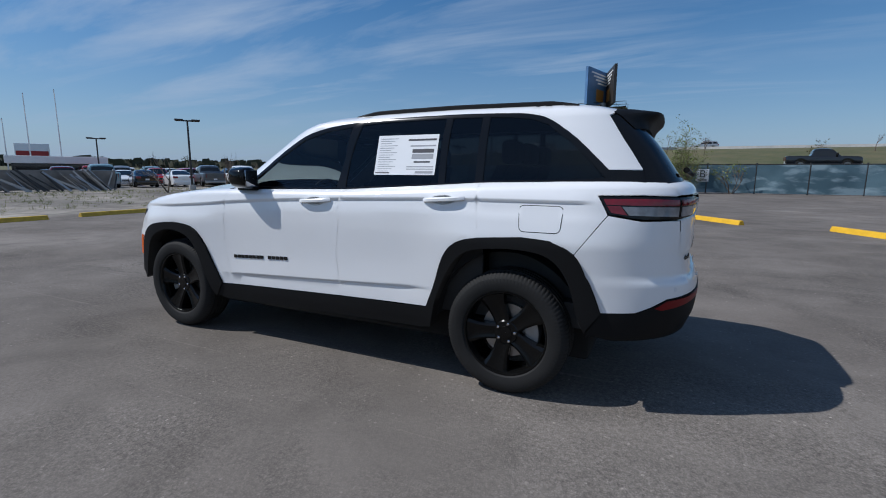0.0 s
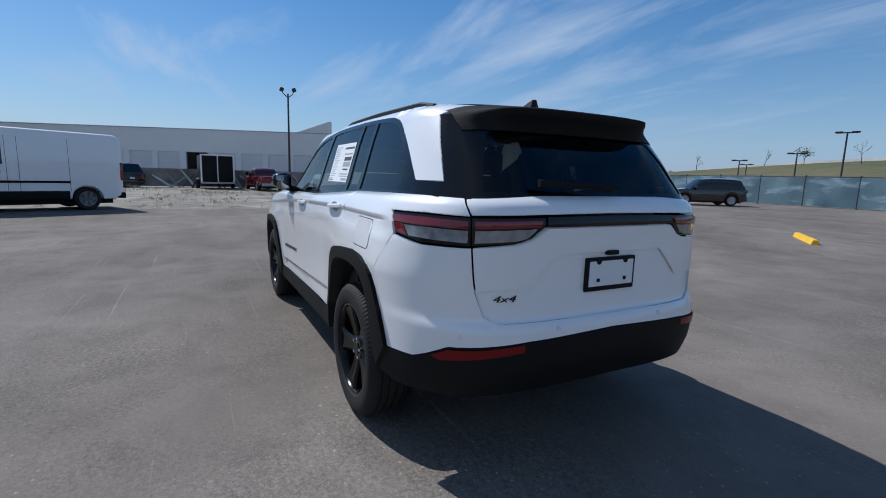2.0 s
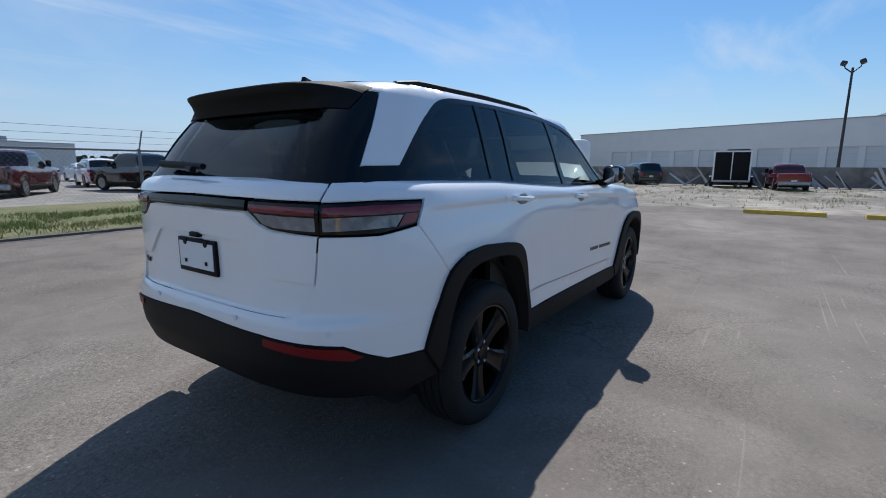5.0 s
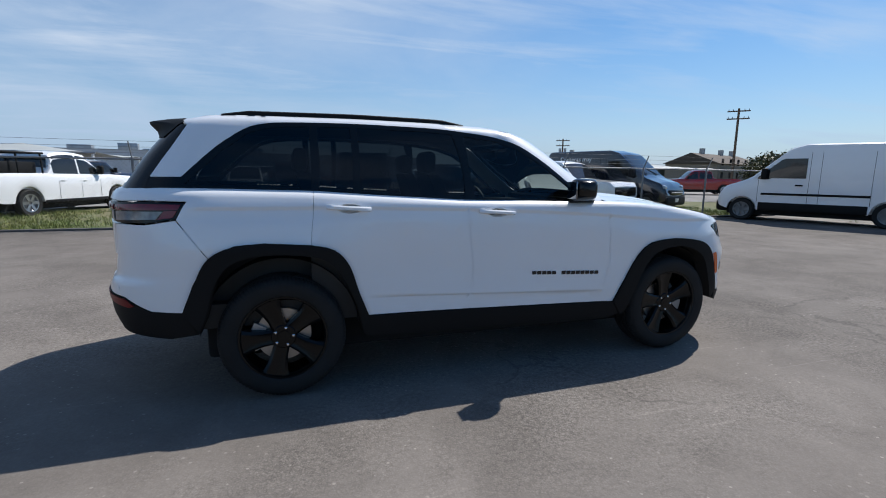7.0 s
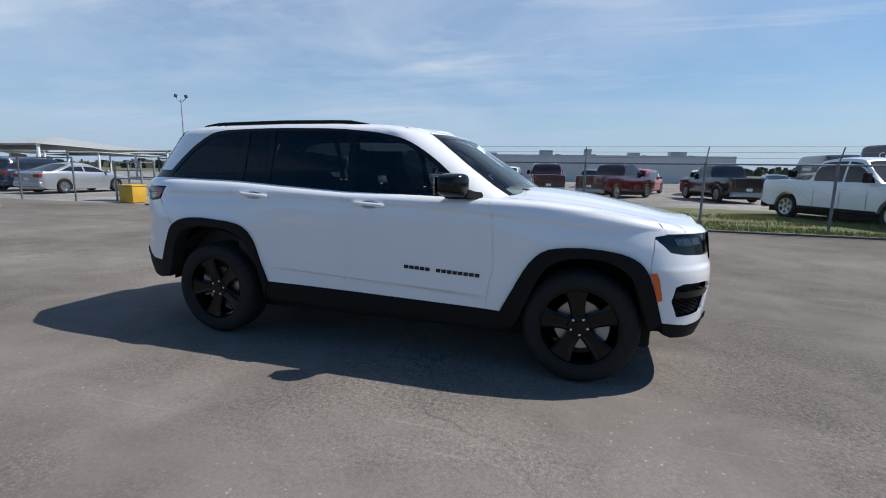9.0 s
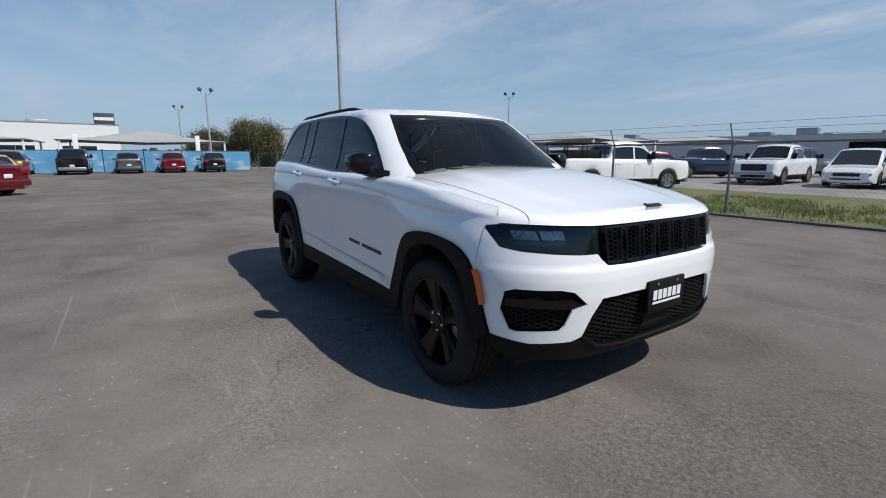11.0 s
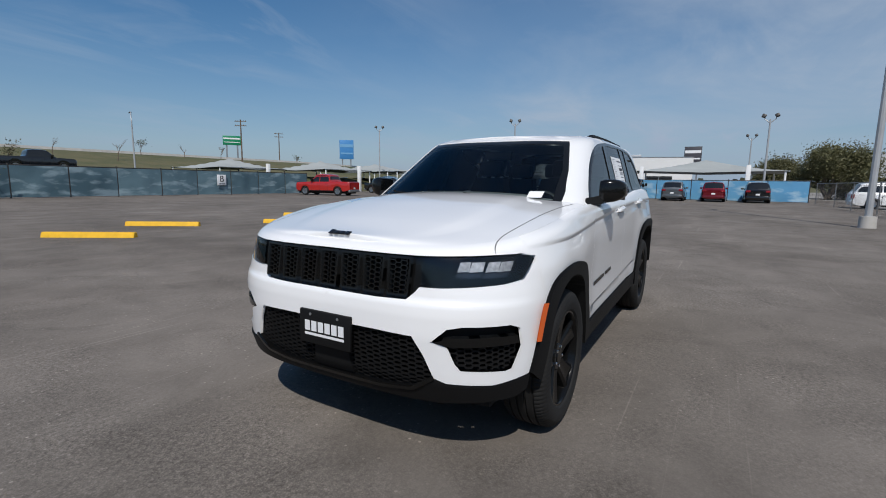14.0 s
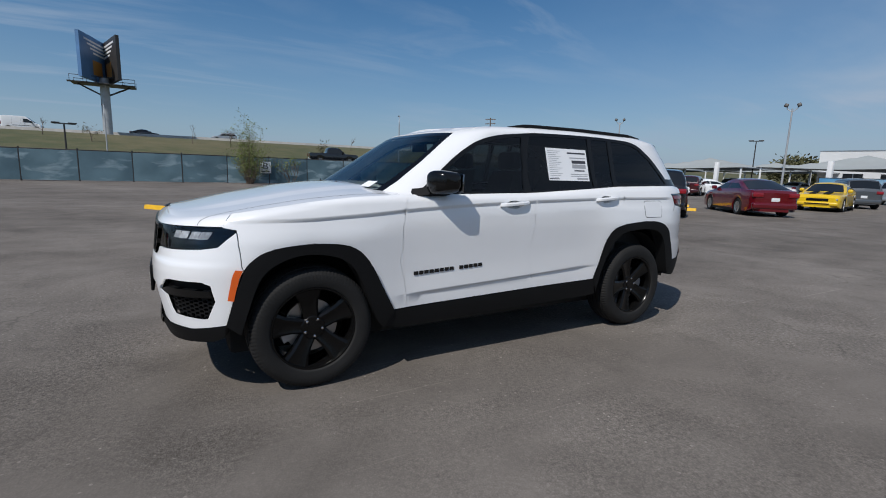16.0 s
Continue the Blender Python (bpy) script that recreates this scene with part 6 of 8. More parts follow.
# inside
b = box(0.42, 0.98, -0.70, 0.70, 0.86, 1.17, 0.05)
part("dashboard", b, M_DASH, hero)
for sx, rows_ in ((-0.22, 2), (-1.15, 3)):
    for k in range(rows_):
        y = (-0.38, 0.38)[k] if rows_ == 2 else (-0.42, 0.0, 0.42)[k]
        b = box(sx - 0.05, sx + 0.48, y - 0.24, y + 0.24, 0.62, 0.80, 0.05)
        st = part("seat", b, M_SEAT, hero)
        b = bmesh.new()
        rings(b, [[(sx - 0.02, y - 0.24, 0.75), (sx + 0.10, y - 0.22, 0.75), (sx + 0.10, y + 0.22, 0.75), (sx - 0.02, y + 0.24, 0.75)], [(sx - 0.14, y - 0.24, 1.15), (sx - 0.03, y - 0.21, 1.15), (sx - 0.03, y + 0.21, 1.15), (sx - 0.14, y + 0.24, 1.15)], [(sx - 0.22, y - 0.17, 1.40), (sx - 0.13, y - 0.15, 1.40), (sx - 0.13, y + 0.15, 1.40), (sx - 0.22, y + 0.17, 1.40)]], closed=True, cap1=True)
        part("seat_back", b, M_SEAT, st)
        part("head_rest", box(sx - 0.24, sx - 0.14, y - 0.13, y + 0.13, 1.41, 1.57, 0.04), M_SEAT, st)
b = bmesh.new()
prof = []
for k in range(24):
    a = 2 * math.pi * k / 24
    prof.append([Vector((0.36 - (0.185 * math.sin(a)) * 0.35, 0.38 + 0.185 * math.cos(a), 1.11 + 0.185 * math.sin(a) * 0.93)) + Vector((0.016 * math.cos(c), 0.016 * math.sin(c) * math.cos(a), 0.016 * math.sin(c) * math.sin(a))) for c in np.linspace(0, 2 * math.pi, 7)[:-1]])
rings(b, prof + [prof[0]], closed=True)
wheel_ = part("steering_wheel", b, M_DASH, hero)
part("wheel_hub", box(0.33, 0.42, 0.31, 0.45, 1.05, 1.15, 0.02), M_DASH, wheel_)
part("rear_view_mirror", box(0.28, 0.31, -0.12, 0.12, 1.54, 1.61, 0.01), M_DASH, hero)
part("cabin_floor", box(-2.2, 1.0, -0.84, 0.84, 0.45, 0.60), M_DASH, hero)
part("cargo_side", box(-2.12, -1.3, -0.74, 0.74, 0.60, 1.10), M_DASH, hero)
for s in (1, -1):
    part("door_lining", box(-1.3, 0.85, min(s * 0.83, s * 0.86), max(s * 0.83, s * 0.86), 0.6, 1.19), M_DASH, hero)
part("headliner", box(-1.9, 0.0, -0.60, 0.60, 1.715, 1.735, 0.0), M_HEADLINER, hero)

# underside and wheel wells
# the underbody is a plain black box, hung low to block sky light beneath
part("underbody", box(-1.95, 1.95, -0.72, 0.72, 0.21, 0.46, 0.03), M_DARK, hero)
part("engine_block", box(1.0, 2.20, -0.60, 0.60, 0.30, 0.98, 0.03), M_DARK, hero)
part("rear_box", box(-2.30, -1.98, -0.60, 0.60, 0.42, 0.98, 0.03), M_DARK, hero)
for ax in (1.482, -1.482):
    for s in (1, -1):
        b, secs = bmesh.new(), []
        for k in range(25):
            a = radians(5 + 170 * k / 24)
            rr = 0.47 if ax > 0 else 0.50
            x, z = ax + (0 if ax > 0 else -0.0) + rr * math.cos(a) * 0.95, 0.385 + rr * math.sin(a)
            secs.append([(x, s * 0.915, z), (x, s * 0.60, z), (ax, s * 0.58, 0.385)])
        rings(b, secs)
        part("wheel_well", b, M_DARK, hero)

# wheels: five broad spokes, tyre with ribs and shoulder blocks
R_T, W_T = 0.386, 0.262
prof = [(0.256, -0.105), (0.272, -0.122), (0.305, -0.131), (0.345, -0.127), (0.366, -0.114), (0.378, -0.098), (0.383, -0.080), (0.383, -0.070), (0.374, -0.068), (0.374, -0.060), (0.386, -0.058), (0.386, -0.028), (0.376, -0.026), (0.376, -0.018), (0.386, -0.016)]
prof = prof + [(r, -y) for r, y in prof[::-1]]
b, rows_ = bmesh.new(), []
for k in range(288):
    a = 2 * math.pi * k / 288
    ring_ = []
    for r, y in prof:
        w_ = a + y * 0.35
        r -= 0.005 if k % 3 == 0 and 0.075 < abs(y) < 0.116 and r > 0.36 else 0.0
        ring_.append((r * math.cos(w_), y, r * math.sin(w_)))
    rows_.append(ring_)
rings(b, rows_ + [rows_[0]])
bmesh.ops.remove_doubles(b, verts=b.verts, dist=1e-5)
tyre_me = mesh_of("tyre", b, M_TYRE); smooth_by_angle(tyre_me, 30)
b = lathe([(0.258, -0.108), (0.266, -0.10), (0.248, -0.09), (0.248, 0.085), (0.266, 0.106), (0.263, 0.114), (0.254, 0.114), (0.247, 0.102), (0.241, 0.055), (0.241, -0.08)], 72)
barrel_me = mesh_of("rim", b, M_RIMBLACK); smooth_by_angle(barrel_me, 30)
b = bmesh.new()
for k in range(5):
    a = 2 * math.pi * k / 5 + math.pi / 2
    m_ = Matrix.Rotation(-a, 4, "Y")
    prof = []
    for r, w, y0, y1 in ((0.03, 0.046, 0.074, 0.048), (0.072, 0.048, 0.080, 0.040), (0.12, 0.049, 0.084, 0.030), (0.18, 0.059, 0.094, 0.040), (0.232, 0.078, 0.103, 0.055), (0.256, 0.094, 0.108, 0.070)):
        prof.append([m_ @ Vector((r, y, z)) for y, z in ((y1, -w * 1.05), (y0 - 0.010, -w), (y0, -w * 0.72), (y0 - 0.007, -w * 0.25), (y0 - 0.007, w * 0.25), (y0, w * 0.72), (y0 - 0.010, w), (y1, w * 1.05))])
    rings(b, prof, cap1=True)
lathe([(0.078, 0.035), (0.078, 0.072), (0.070, 0.080), (0.040, 0.081), (0.038, 0.086), (0.001, 0.087)], 32, b)
spoke_me = mesh_of("spokes", b, M_RIMBLACK); smooth_by_angle(spoke_me, 32)
b = lathe([(0.001, -0.006), (0.085, -0.006), (0.09, 0.010), (0.168, 0.010), (0.168, -0.012), (0.09, -0.012)], 48)
disc_me = mesh_of("brake_disc", b, M_DISC); smooth_by_angle(disc_me, 30)
b = lathe([(0.001, 0.0), (0.0095, 0.0), (0.0095, 0.010), (0.006, 0.013), (0.001, 0.013)], 8)
nut_me = mesh_of("lug_nut", b, M_CHROME)
cal_b = bmesh.new()
secs = []
for k in range(9):
    a = radians(-28 + 56 * k / 8)
    secs.append([(r * math.cos(a), y, r * math.sin(a)) for r, y in ((0.115, 0.032), (0.195, 0.032), (0.20, -0.03), (0.115, -0.03))])
rings(cal_b, secs, closed=True, cap0=True, cap1=True)
cal_me = mesh_of("caliper", cal_b, M_STEEL)
for ax, turn_ in ((1.482, 8), (-1.482, 22)):
    for s in (1, -1):
        m_ = Matrix.Translation((ax, s * 0.842, 0.386)) @ (Matrix.Rotation(math.pi, 4, "Z") if s < 0 else Matrix.Identity(4))
        w_ = part("wheel", tyre_me, None, hero, "black all-season tyre on a gloss black five-spoke rim", m=m_ @ pose(0, 0, 0, 0, turn_, 0))
        part("rim", barrel_me, None, w_)
        part("spokes", spoke_me, None, w_)
        part("brake_disc", disc_me, None, w_, m=pose(0, 0.012, 0))
        part("caliper", cal_me, None, w_, m=pose(0, 0.012, 0, 0, -turn_ + (0 if s * ax > 0 else 180), 0))
        for k in range(5):
            a = 2 * math.pi * (k + 0.5) / 5 + math.pi / 2
            part("lug_nut", nut_me, None, w_, m=pose(0.057 * math.cos(a), 0.076, 0.057 * math.sin(a)))
# front plate panel: white bars for its lettering
fp_ = part("dealer_plate", box(2.340, 2.360, -0.168, 0.168, 0.532, 0.706, 0.006), M_BLACK, hero, "black dealer plate with white bars")
for k in range(6):
    part("plate_bar", box(2.3605, 2.3625, -0.128 + k * 0.0445, -0.128 + k * 0.0445 + 0.034, 0.600, 0.652, 0.0), M_PLATE, fp_, angle=0)
part("plate_bar", box(2.3605, 2.362, -0.130, 0.130, 0.577, 0.590, 0.0), M_PLATE, fp_, angle=0)
for y in (-0.09, 0.09):
    part("plate_screw", tube((2.358, y, 0.685), (2.364, y, 0.685), 0.007, seg=10), M_STEEL, fp_)

# ---- wheel stops, kerb, fences ----
def wheel_stop_mesh():
    b = bmesh.new()
    sec = [(-0.09, 0.0), (-0.085, 0.03), (-0.055, 0.115), (-0.045, 0.122), (0.045, 0.122), (0.055, 0.115), (0.085, 0.03), (0.09, 0.0)]
    rows = []
    for k, x in enumerate((-1.0, -0.985, -0.93, -0.5, 0, 0.5, 0.93, 0.985, 1.0)):
        f = 0.90 if k in (0, 8) else 1.0
        rows.append([(x, y * f, z * f) for y, z in sec])
    rings(b, rows, closed=True, cap0=True, cap1=True)
    me = mesh_of("wheel_stop", b, M_YELLOW)
    smooth_by_angle(me, 30)
    return me


STOP = wheel_stop_mesh()
M_YELLOWOLD = mat("faded_yellow_paint", (0.62, 0.40, 0.05), 0.7, var=0.25, scale=7, bump=0.4, bscale=40)
STOP_OLD = STOP.copy()
STOP_OLD.materials.clear(); STOP_OLD.materials.append(M_YELLOWOLD)
for me_, lab_, rows_ in ((STOP, "bright yellow concrete wheel stop on asphalt", [(2.3, -12.3, 126), (-1.1, -10.65, 125), (-3.55, -12.1, 126), (-6.45, -9.9, 118), (-8.95, -11.85, 118), (-12.1, -9.8, 115), (-14.65, -11.65, 120), (-20.2, -11.6, 120), (-17.6, -9.6, 118)]),
                         (STOP_OLD, "faded yellow concrete wheel stop on asphalt", [(13.5, -2.5, 89), (13.55, -5.35, 91), (13.6, -8.2, 90), (13.7, -11.2, 90), (13.75, -14.1, 90), (13.8, -17.0, 90), (13.85, -19.9, 91)])):
    for x, y, a in rows_:
        ob = new("wheel_stop", me_)
        ob.matrix_basis = pose(x, y, 0, 0, 0, a)
        tagged(ob, lab_, "wheel stop", "wheel stops")
b = bmesh.new()
rings(b, [[(x, 9.0 + 0.02 * math.sin(x), -0.02), (x, 9.0 + 0.02 * math.sin(x), 0.045), (x, 9.10 + 0.02 * math.sin(x), 0.05), (x, 9.13, -0.02)] for x in np.linspace(-14, 16, 60)])
solid("kerb", b, mat("asphalt_kerb", (0.12, 0.11, 0.10), 0.9, var=0.2, scale=5, bump=0.5, bscale=30), "low broken asphalt kerb along the verge", "kerb", "structure")


def chain_fence(name, posts, top=1.67, label="", arms=True, group=""):
    """Chain-link fence: posts, top rail, woven wire and strands of barbed wire on slanted arms."""
    ob = thing(name, label, "fence", group=group)
    for x, y in posts:
        b = tube((x, y, -0.05), (x, y, top + 0.04), 0.032, seg=10)
        p = part("post", b, M_GALV, ob)
        if arms:
            part("barb_arm", beam((x, y, top), (x, y - 0.22, top + 0.42), 0.03, 0.02, (1, 0, 0)), M_GALV, p)
    for (x0, y0), (x1, y1) in zip(posts, posts[1:]):
        part("top_rail", tube((x0, y0, top), (x1, y1, top), 0.022, seg=8), M_GALV, ob)
        d = Vector((x1 - x0, y1 - y0, 0)); L = d.length; d.normalize()
        V, F = [], []
        pitch, h = 0.095, top - 0.05
        n = int((L + h) / pitch)
        for sgn in (1, -1):
            for k in range(n):
                s0 = k * pitch - (h if sgn > 0 else 0)
                a0, a1 = s0, s0 + h * 1.0
                z0, z1 = (0.04, top) if sgn > 0 else (top, 0.04)
                if a0 < 0:
                    z0 += (z1 - z0) * (-a0 / (a1 - a0)); a0 = 0
                if a1 > L:
                    z1 = z0 + (z1 - z0) * ((L - a0) / (a1 - a0)); a1 = L
                if a1 - a0 < 0.02:
                    continue
                p0, p1 = Vector((x0, y0, 0)) + d * a0 + Vector((0, 0, z0)), Vector((x0, y0, 0)) + d * a1 + Vector((0, 0, z1))
                w = (p1 - p0).normalized()
                e1 = w.cross(Vector((-d.y, d.x, 0))).normalized() * 0.0013
                e2 = Vector((-d.y, d.x, 0)) * 0.0013
                i = len(V)
                V += [tuple(p + e) for p in (p0, p1) for e in (e1, e2, -e1 - e2)]
                F += [(i, i + 1, i + 4, i + 3), (i + 1, i + 2, i + 5, i + 4), (i + 2, i, i + 3, i + 5)]
        me = bpy.data.meshes.new("wire_mesh")
        me.from_pydata(V, [], F)
        me.materials.append(M_WIRE)
        part("wire_mesh", me, None, ob)
        if arms:
            for t in (0.35, 0.68, 1.0):
                part("barbed_wire", tube((x0, y0 - 0.22 * t, top + 0.42 * t), (x1, y1 - 0.22 * t, top + 0.42 * t), 0.0035, seg=5), M_WIRE, ob)
    return ob


chain_fence("chain_link_fence", [(x, 9.4 + 0.03 * math.sin(x)) for x in (15.8, 12.9, 10.1, 7.0, 4.2, 1.3, -1.75, -5.0, -8.3, -11.7)], label="galvanised chain-link fence with barbed wire on the verge")
chain_fence("gate_fence", [(-11.7, 9.4), (-13.3, 9.1)], 1.67, "chain-link gate panel standing open", False)
chain_fence("gate_fence", [(-17.9, 9.3), (-20.5, 9.0), (-24, 8.8), (-28, 8.7), (-33, 8.6), (-38, 8.6), (-44, 8.4)], 1.67, "chain-link fence along the rear drive", False)
chain_fence("gate_fence", [(-13.3, 9.1), (-13.0, 11.5), (-13.2, 14.0)], 1.67, "chain-link gate panel swung inwards", False)


def screen_fence(name, pts, high, material, label):
    """Fence hung with printed mesh screens, each bay a slack sheet between posts."""
    ob = thing(name, label, "fence")
    for x, y in pts:
        part("post", tube((x, y, -0.05), (x, y, high + 0.10), 0.055, seg=10), M_DPOLE, ob)
    for k, ((x0, y0), (x1, y1)) in enumerate(zip(pts, pts[1:])):
        part("rail", tube((x0, y0, high), (x1, y1, high), 0.035, seg=8), M_DPOLE, ob)
        d = Vector((x1 - x0, y1 - y0, 0)); n = Vector((d.y, -d.x, 0)).normalized()
        b, rows = bmesh.new(), []
        for i in range(13):
            t = i / 12
            row = []
            for j in range(7):
                q = j / 6
                w = noise.noise(Vector((x0 + d.x * t, y0 + d.y * t, q * 2)) * 0.9) * 0.10 * math.sin(math.pi * t) + 0.05 * math.sin(math.pi * t)
                p = Vector((x0, y0, 0)) + d * (0.012 + 0.976 * t) + n * (w + 0.05)
                row.append((p.x, p.y, 0.06 + (high - 0.10) * q))
            rows.append(row)
        rings(b, rows)
        part("screen", b, material, ob, angle=60)
    return ob


def screen_material(name, c1, c2, c3):
    m = mat(name, c1, 0.75, color2=c2, scale=0.55, bump=0.25, bscale=6, bdist=0.03)
    n, l = m.node_tree.nodes, m.node_tree.links
    p = n["Principled BSDF"]
    src = p.inputs["Base Color"].links[0].from_socket
    tc, w, r, mx = n.new("ShaderNodeTexCoord"), n.new("ShaderNodeTexNoise"), n.new("ShaderNodeValToRGB"), n.new("ShaderNodeMix")
    w.inputs["Scale"].default_value, w.inputs["Detail"].default_value, w.inputs["Distortion"].default_value = 0.8, 7, 0.3
    mp = n.new("ShaderNodeMapping"); mp.inputs["Scale"].default_value = (0.8, 0.8, 2.2)
    l.new(tc.outputs["Object"], mp.inputs[0]); l.new(mp.outputs[0], w.inputs["Vector"])
    r.color_ramp.elements[0].position, r.color_ramp.elements[1].position = 0.52, 0.66
    l.new(w.outputs["Fac"], r.inputs[0])
    mx.data_type = "RGBA"
    l.new(r.outputs[0], mx.inputs["Factor"]); l.new(src, mx.inputs["A"]); mx.inputs["B"].default_value = (*c3, 1)
    l.new(mx.outputs["Result"], p.inputs["Base Color"])
    return m


M_SCREEN = screen_material("grey_blue_screen", (0.060, 0.115, 0.145), (0.13, 0.215, 0.255), (0.24, 0.33, 0.37))
M_SCREENB = screen_material("sky_blue_screen", (0.08, 0.26, 0.46), (0.12, 0.34, 0.54), (0.30, 0.46, 0.58))
screen_fence("screen_fence", [(x, -36.3 + 0.1 * math.sin(x)) for x in np.arange(38, -34, -3.05)], 2.08, M_SCREEN, "fence hung with faded blue-green printed screens")
screen_fence("screen_fence", [(-47.6, y) for y in np.arange(-16, 8.5, 3.05)], 1.9, M_SCREENB, "fence hung with bright sky-blue printed screens")


def letter_mesh(body, size, material, depth=0.004):
    cu = bpy.data.curves.new("letters", "FONT")
    cu.body, cu.size, cu.extrude, cu.align_x, cu.align_y = body, size, depth, "CENTER", "CENTER"
    t = new("letters_tmp", cu)
    me = bpy.data.meshes.new_from_object(t.evaluated_get(bpy.context.evaluated_depsgraph_get()))
    bpy.data.objects.remove(t)
    me.materials.append(material)
    return me


M_SIGNW = mat("sign_white", (0.78, 0.79, 0.80), 0.4)
for x in (-4.4, -22.0):
    ob = thing("row_sign", "white sign with a black letter B on the screen fence", "sign", pose(x, -36.05, 1.30))
    part("board", box(-0.42, 0.42, -0.02, 0.02, -0.45, 0.45, 0.004), M_SIGNW, ob)
    part("letter", letter_mesh("B", 0.75, M_INK), None, ob, m=pose(0, 0.026, 0.08, 90, 0, 180))
    part("bar", box(-0.3, 0.3, 0.02, 0.025, -0.38, -0.30), M_INK, ob, angle=0)
    part("bracket", box(-0.05, 0.05, -0.30, -0.02, -0.1, 0.1), M_GALV, ob)


# ---- poles ----
def flood_pole(x, y, h, head="double", material=None, label="", square=False, a=0):
    material = material or M_POLE
    ob = thing("light_pole", label or "tall grey lot light pole with twin floodlights", "lamp", pose(x, y, 0, 0, 0, a))
    b = tube((0, 0, 0), (0, 0, h), 0.11 if h > 7 else 0.08, 0.07 if h > 7 else 0.06, 10)
    part("pole", b, material, ob)
    part("base", tube((0, 0, -0.05), (0, 0, 0.40), 0.25, 0.24, 20), M_CONC, ob)
    if head == "double":
        for s in (1, -1):
            arm = part("arm", tube((0, 0, h - 0.35), (0, s * 0.42, h + 0.02), 0.04, seg=8), material, ob)
            part("bracket", tube((0, s * 0.42, h), (0, s * 0.46, h + 0.22), 0.035, seg=8), M_DPOLE, arm)
            part("floodlight", box(-0.14, 0.14, -0.17, 0.17, -0.16, 0.16, 0.05), M_DPOLE, ob, m=pose(0, s * 0.52, h + 0.34, s * 24, 18, 0))
    elif head == "tee":
        part("crossarm", box(-0.08, 0.08, -0.75, 0.75, h - 0.02, h + 0.08, 0.02), M_DPOLE, ob)
        for s in (1, -1):
            part("lamp_head", box(-0.16, 0.16, s * 0.55 - 0.28, s * 0.55 + 0.28, h + 0.02, h + 0.14, 0.03), M_DPOLE, ob)
    elif head == "gooseneck":
        b = bmesh.new()
        pts = [(0, 0, h - 0.05), (0.3, 0, h + 0.6), (0.9, 0, h + 1.0), (1.8, 0, h + 1.1)]
        for p, q in zip(pts, pts[1:]):
            tube(p, q, 0.05, 0.045, 8, b)
        part("arm", b, material, ob)
        part("lamp_head", box(1.6, 2.2, -0.14, 0.14, h + 1.03, h + 1.15, 0.03), M_DPOLE, ob)
    return ob


flood_pole(-17.2, 6.1, 13.5, "double", M_POLE, "tall pale steel light pole on a concrete base", a=20)
for x, y, h, hd, mt, lb in ((41, -6, 8.3, "double", M_DPOLE, "dark pole with twin floodlights by the service bays"), (29.8, -20.1, 5.0, "tee", M_DPOLE, "dark shoebox light pole at the lot edge"), (-50.1, 5.2, 7.6, "double", M_POLE, "grey pole with twin floodlights by the blue fence"),
                            (-51.3, -20.6, 8.6, "double", M_POLE, "grey pole with twin floodlights over the canopies"), (-54.1, -43.7, 9.2, "double", M_POLE, "grey pole with twin floodlights over the canopies"), (-74.3, 4.9, 8.0, "double", M_POLE, "grey pole with twin floodlights far behind"),
                            (-62, -29, 6.4, "tee", M_DPOLE, "dark shoebox light pole among canopies"), (-68, -14, 7.0, "tee", M_DPOLE, "dark shoebox light pole among canopies"), (15.9, -46.7, 5.9, "tee", M_DPOLE, "dark shoebox light pole beyond the screen fence"),
                            (9.5, -46, 4.3, "tee", M_DPOLE, "dark shoebox light pole beyond the screen fence"), (22, -52, 4.6, "tee", M_DPOLE, "dark shoebox light pole beyond the screen fence"), (30, -56, 4.2, "tee", M_DPOLE, "dark shoebox light pole beyond the screen fence"), (36, -68, 4.2, "tee", M_DPOLE, "dark shoebox light pole beyond the screen fence"),
                            (8, -60, 6.5, "gooseneck", M_POLE, "curved highway lamp on the bank road"), (-26, -58, 8, "gooseneck", M_POLE, "curved highway lamp on the bank road"), (-44, 40, 9, "double", M_POLE, "grey pole with twin floodlights in the rear lot"), (50.4, -25, 4.6, "tee", M_DPOLE, "dark shoebox light pole in the sales lot")):
    flood_pole(x, y, h, hd, mt, lb, a=math.degrees(math.atan2(y, x)))


def utility_pole(x, y, h, a, boxes=True):
    ob = thing("utility_pole", "weathered wooden utility pole with crossarms", "pole", pose(x, y, 0, 0, 0, a))
    part("pole", tube((0, 0, -0.2), (0, 0, h), 0.17, 0.12, 10), M_WOOD, ob)
    for z in (h - 0.4, h - 1.3):
        arm = part("crossarm", box(-0.06, 0.06, -1.2, 1.2, z, z + 0.14), M_WOOD, ob)
        for y_ in (-1.05, -0.6, 0.6, 1.05):
            part("insulator", tube((0, y_, z + 0.14), (0, y_, z + 0.34), 0.05, 0.03, 8), M_STEEL, arm)
    if boxes:
        for s in (1, -1):
            part("transformer", tube((0.1, s * 0.45, h - 2.6), (0.1, s * 0.45, h - 1.7), 0.24, seg=14), M_STEEL, ob)


utility_pole(50.8, 40.8, 9.7, 40, False)
utility_pole(46.4, 72.4, 8.0, 60)
utility_pole(-60, -84, 13.5, 30, False)
utility_pole(-92, -110, 15, 50, False)

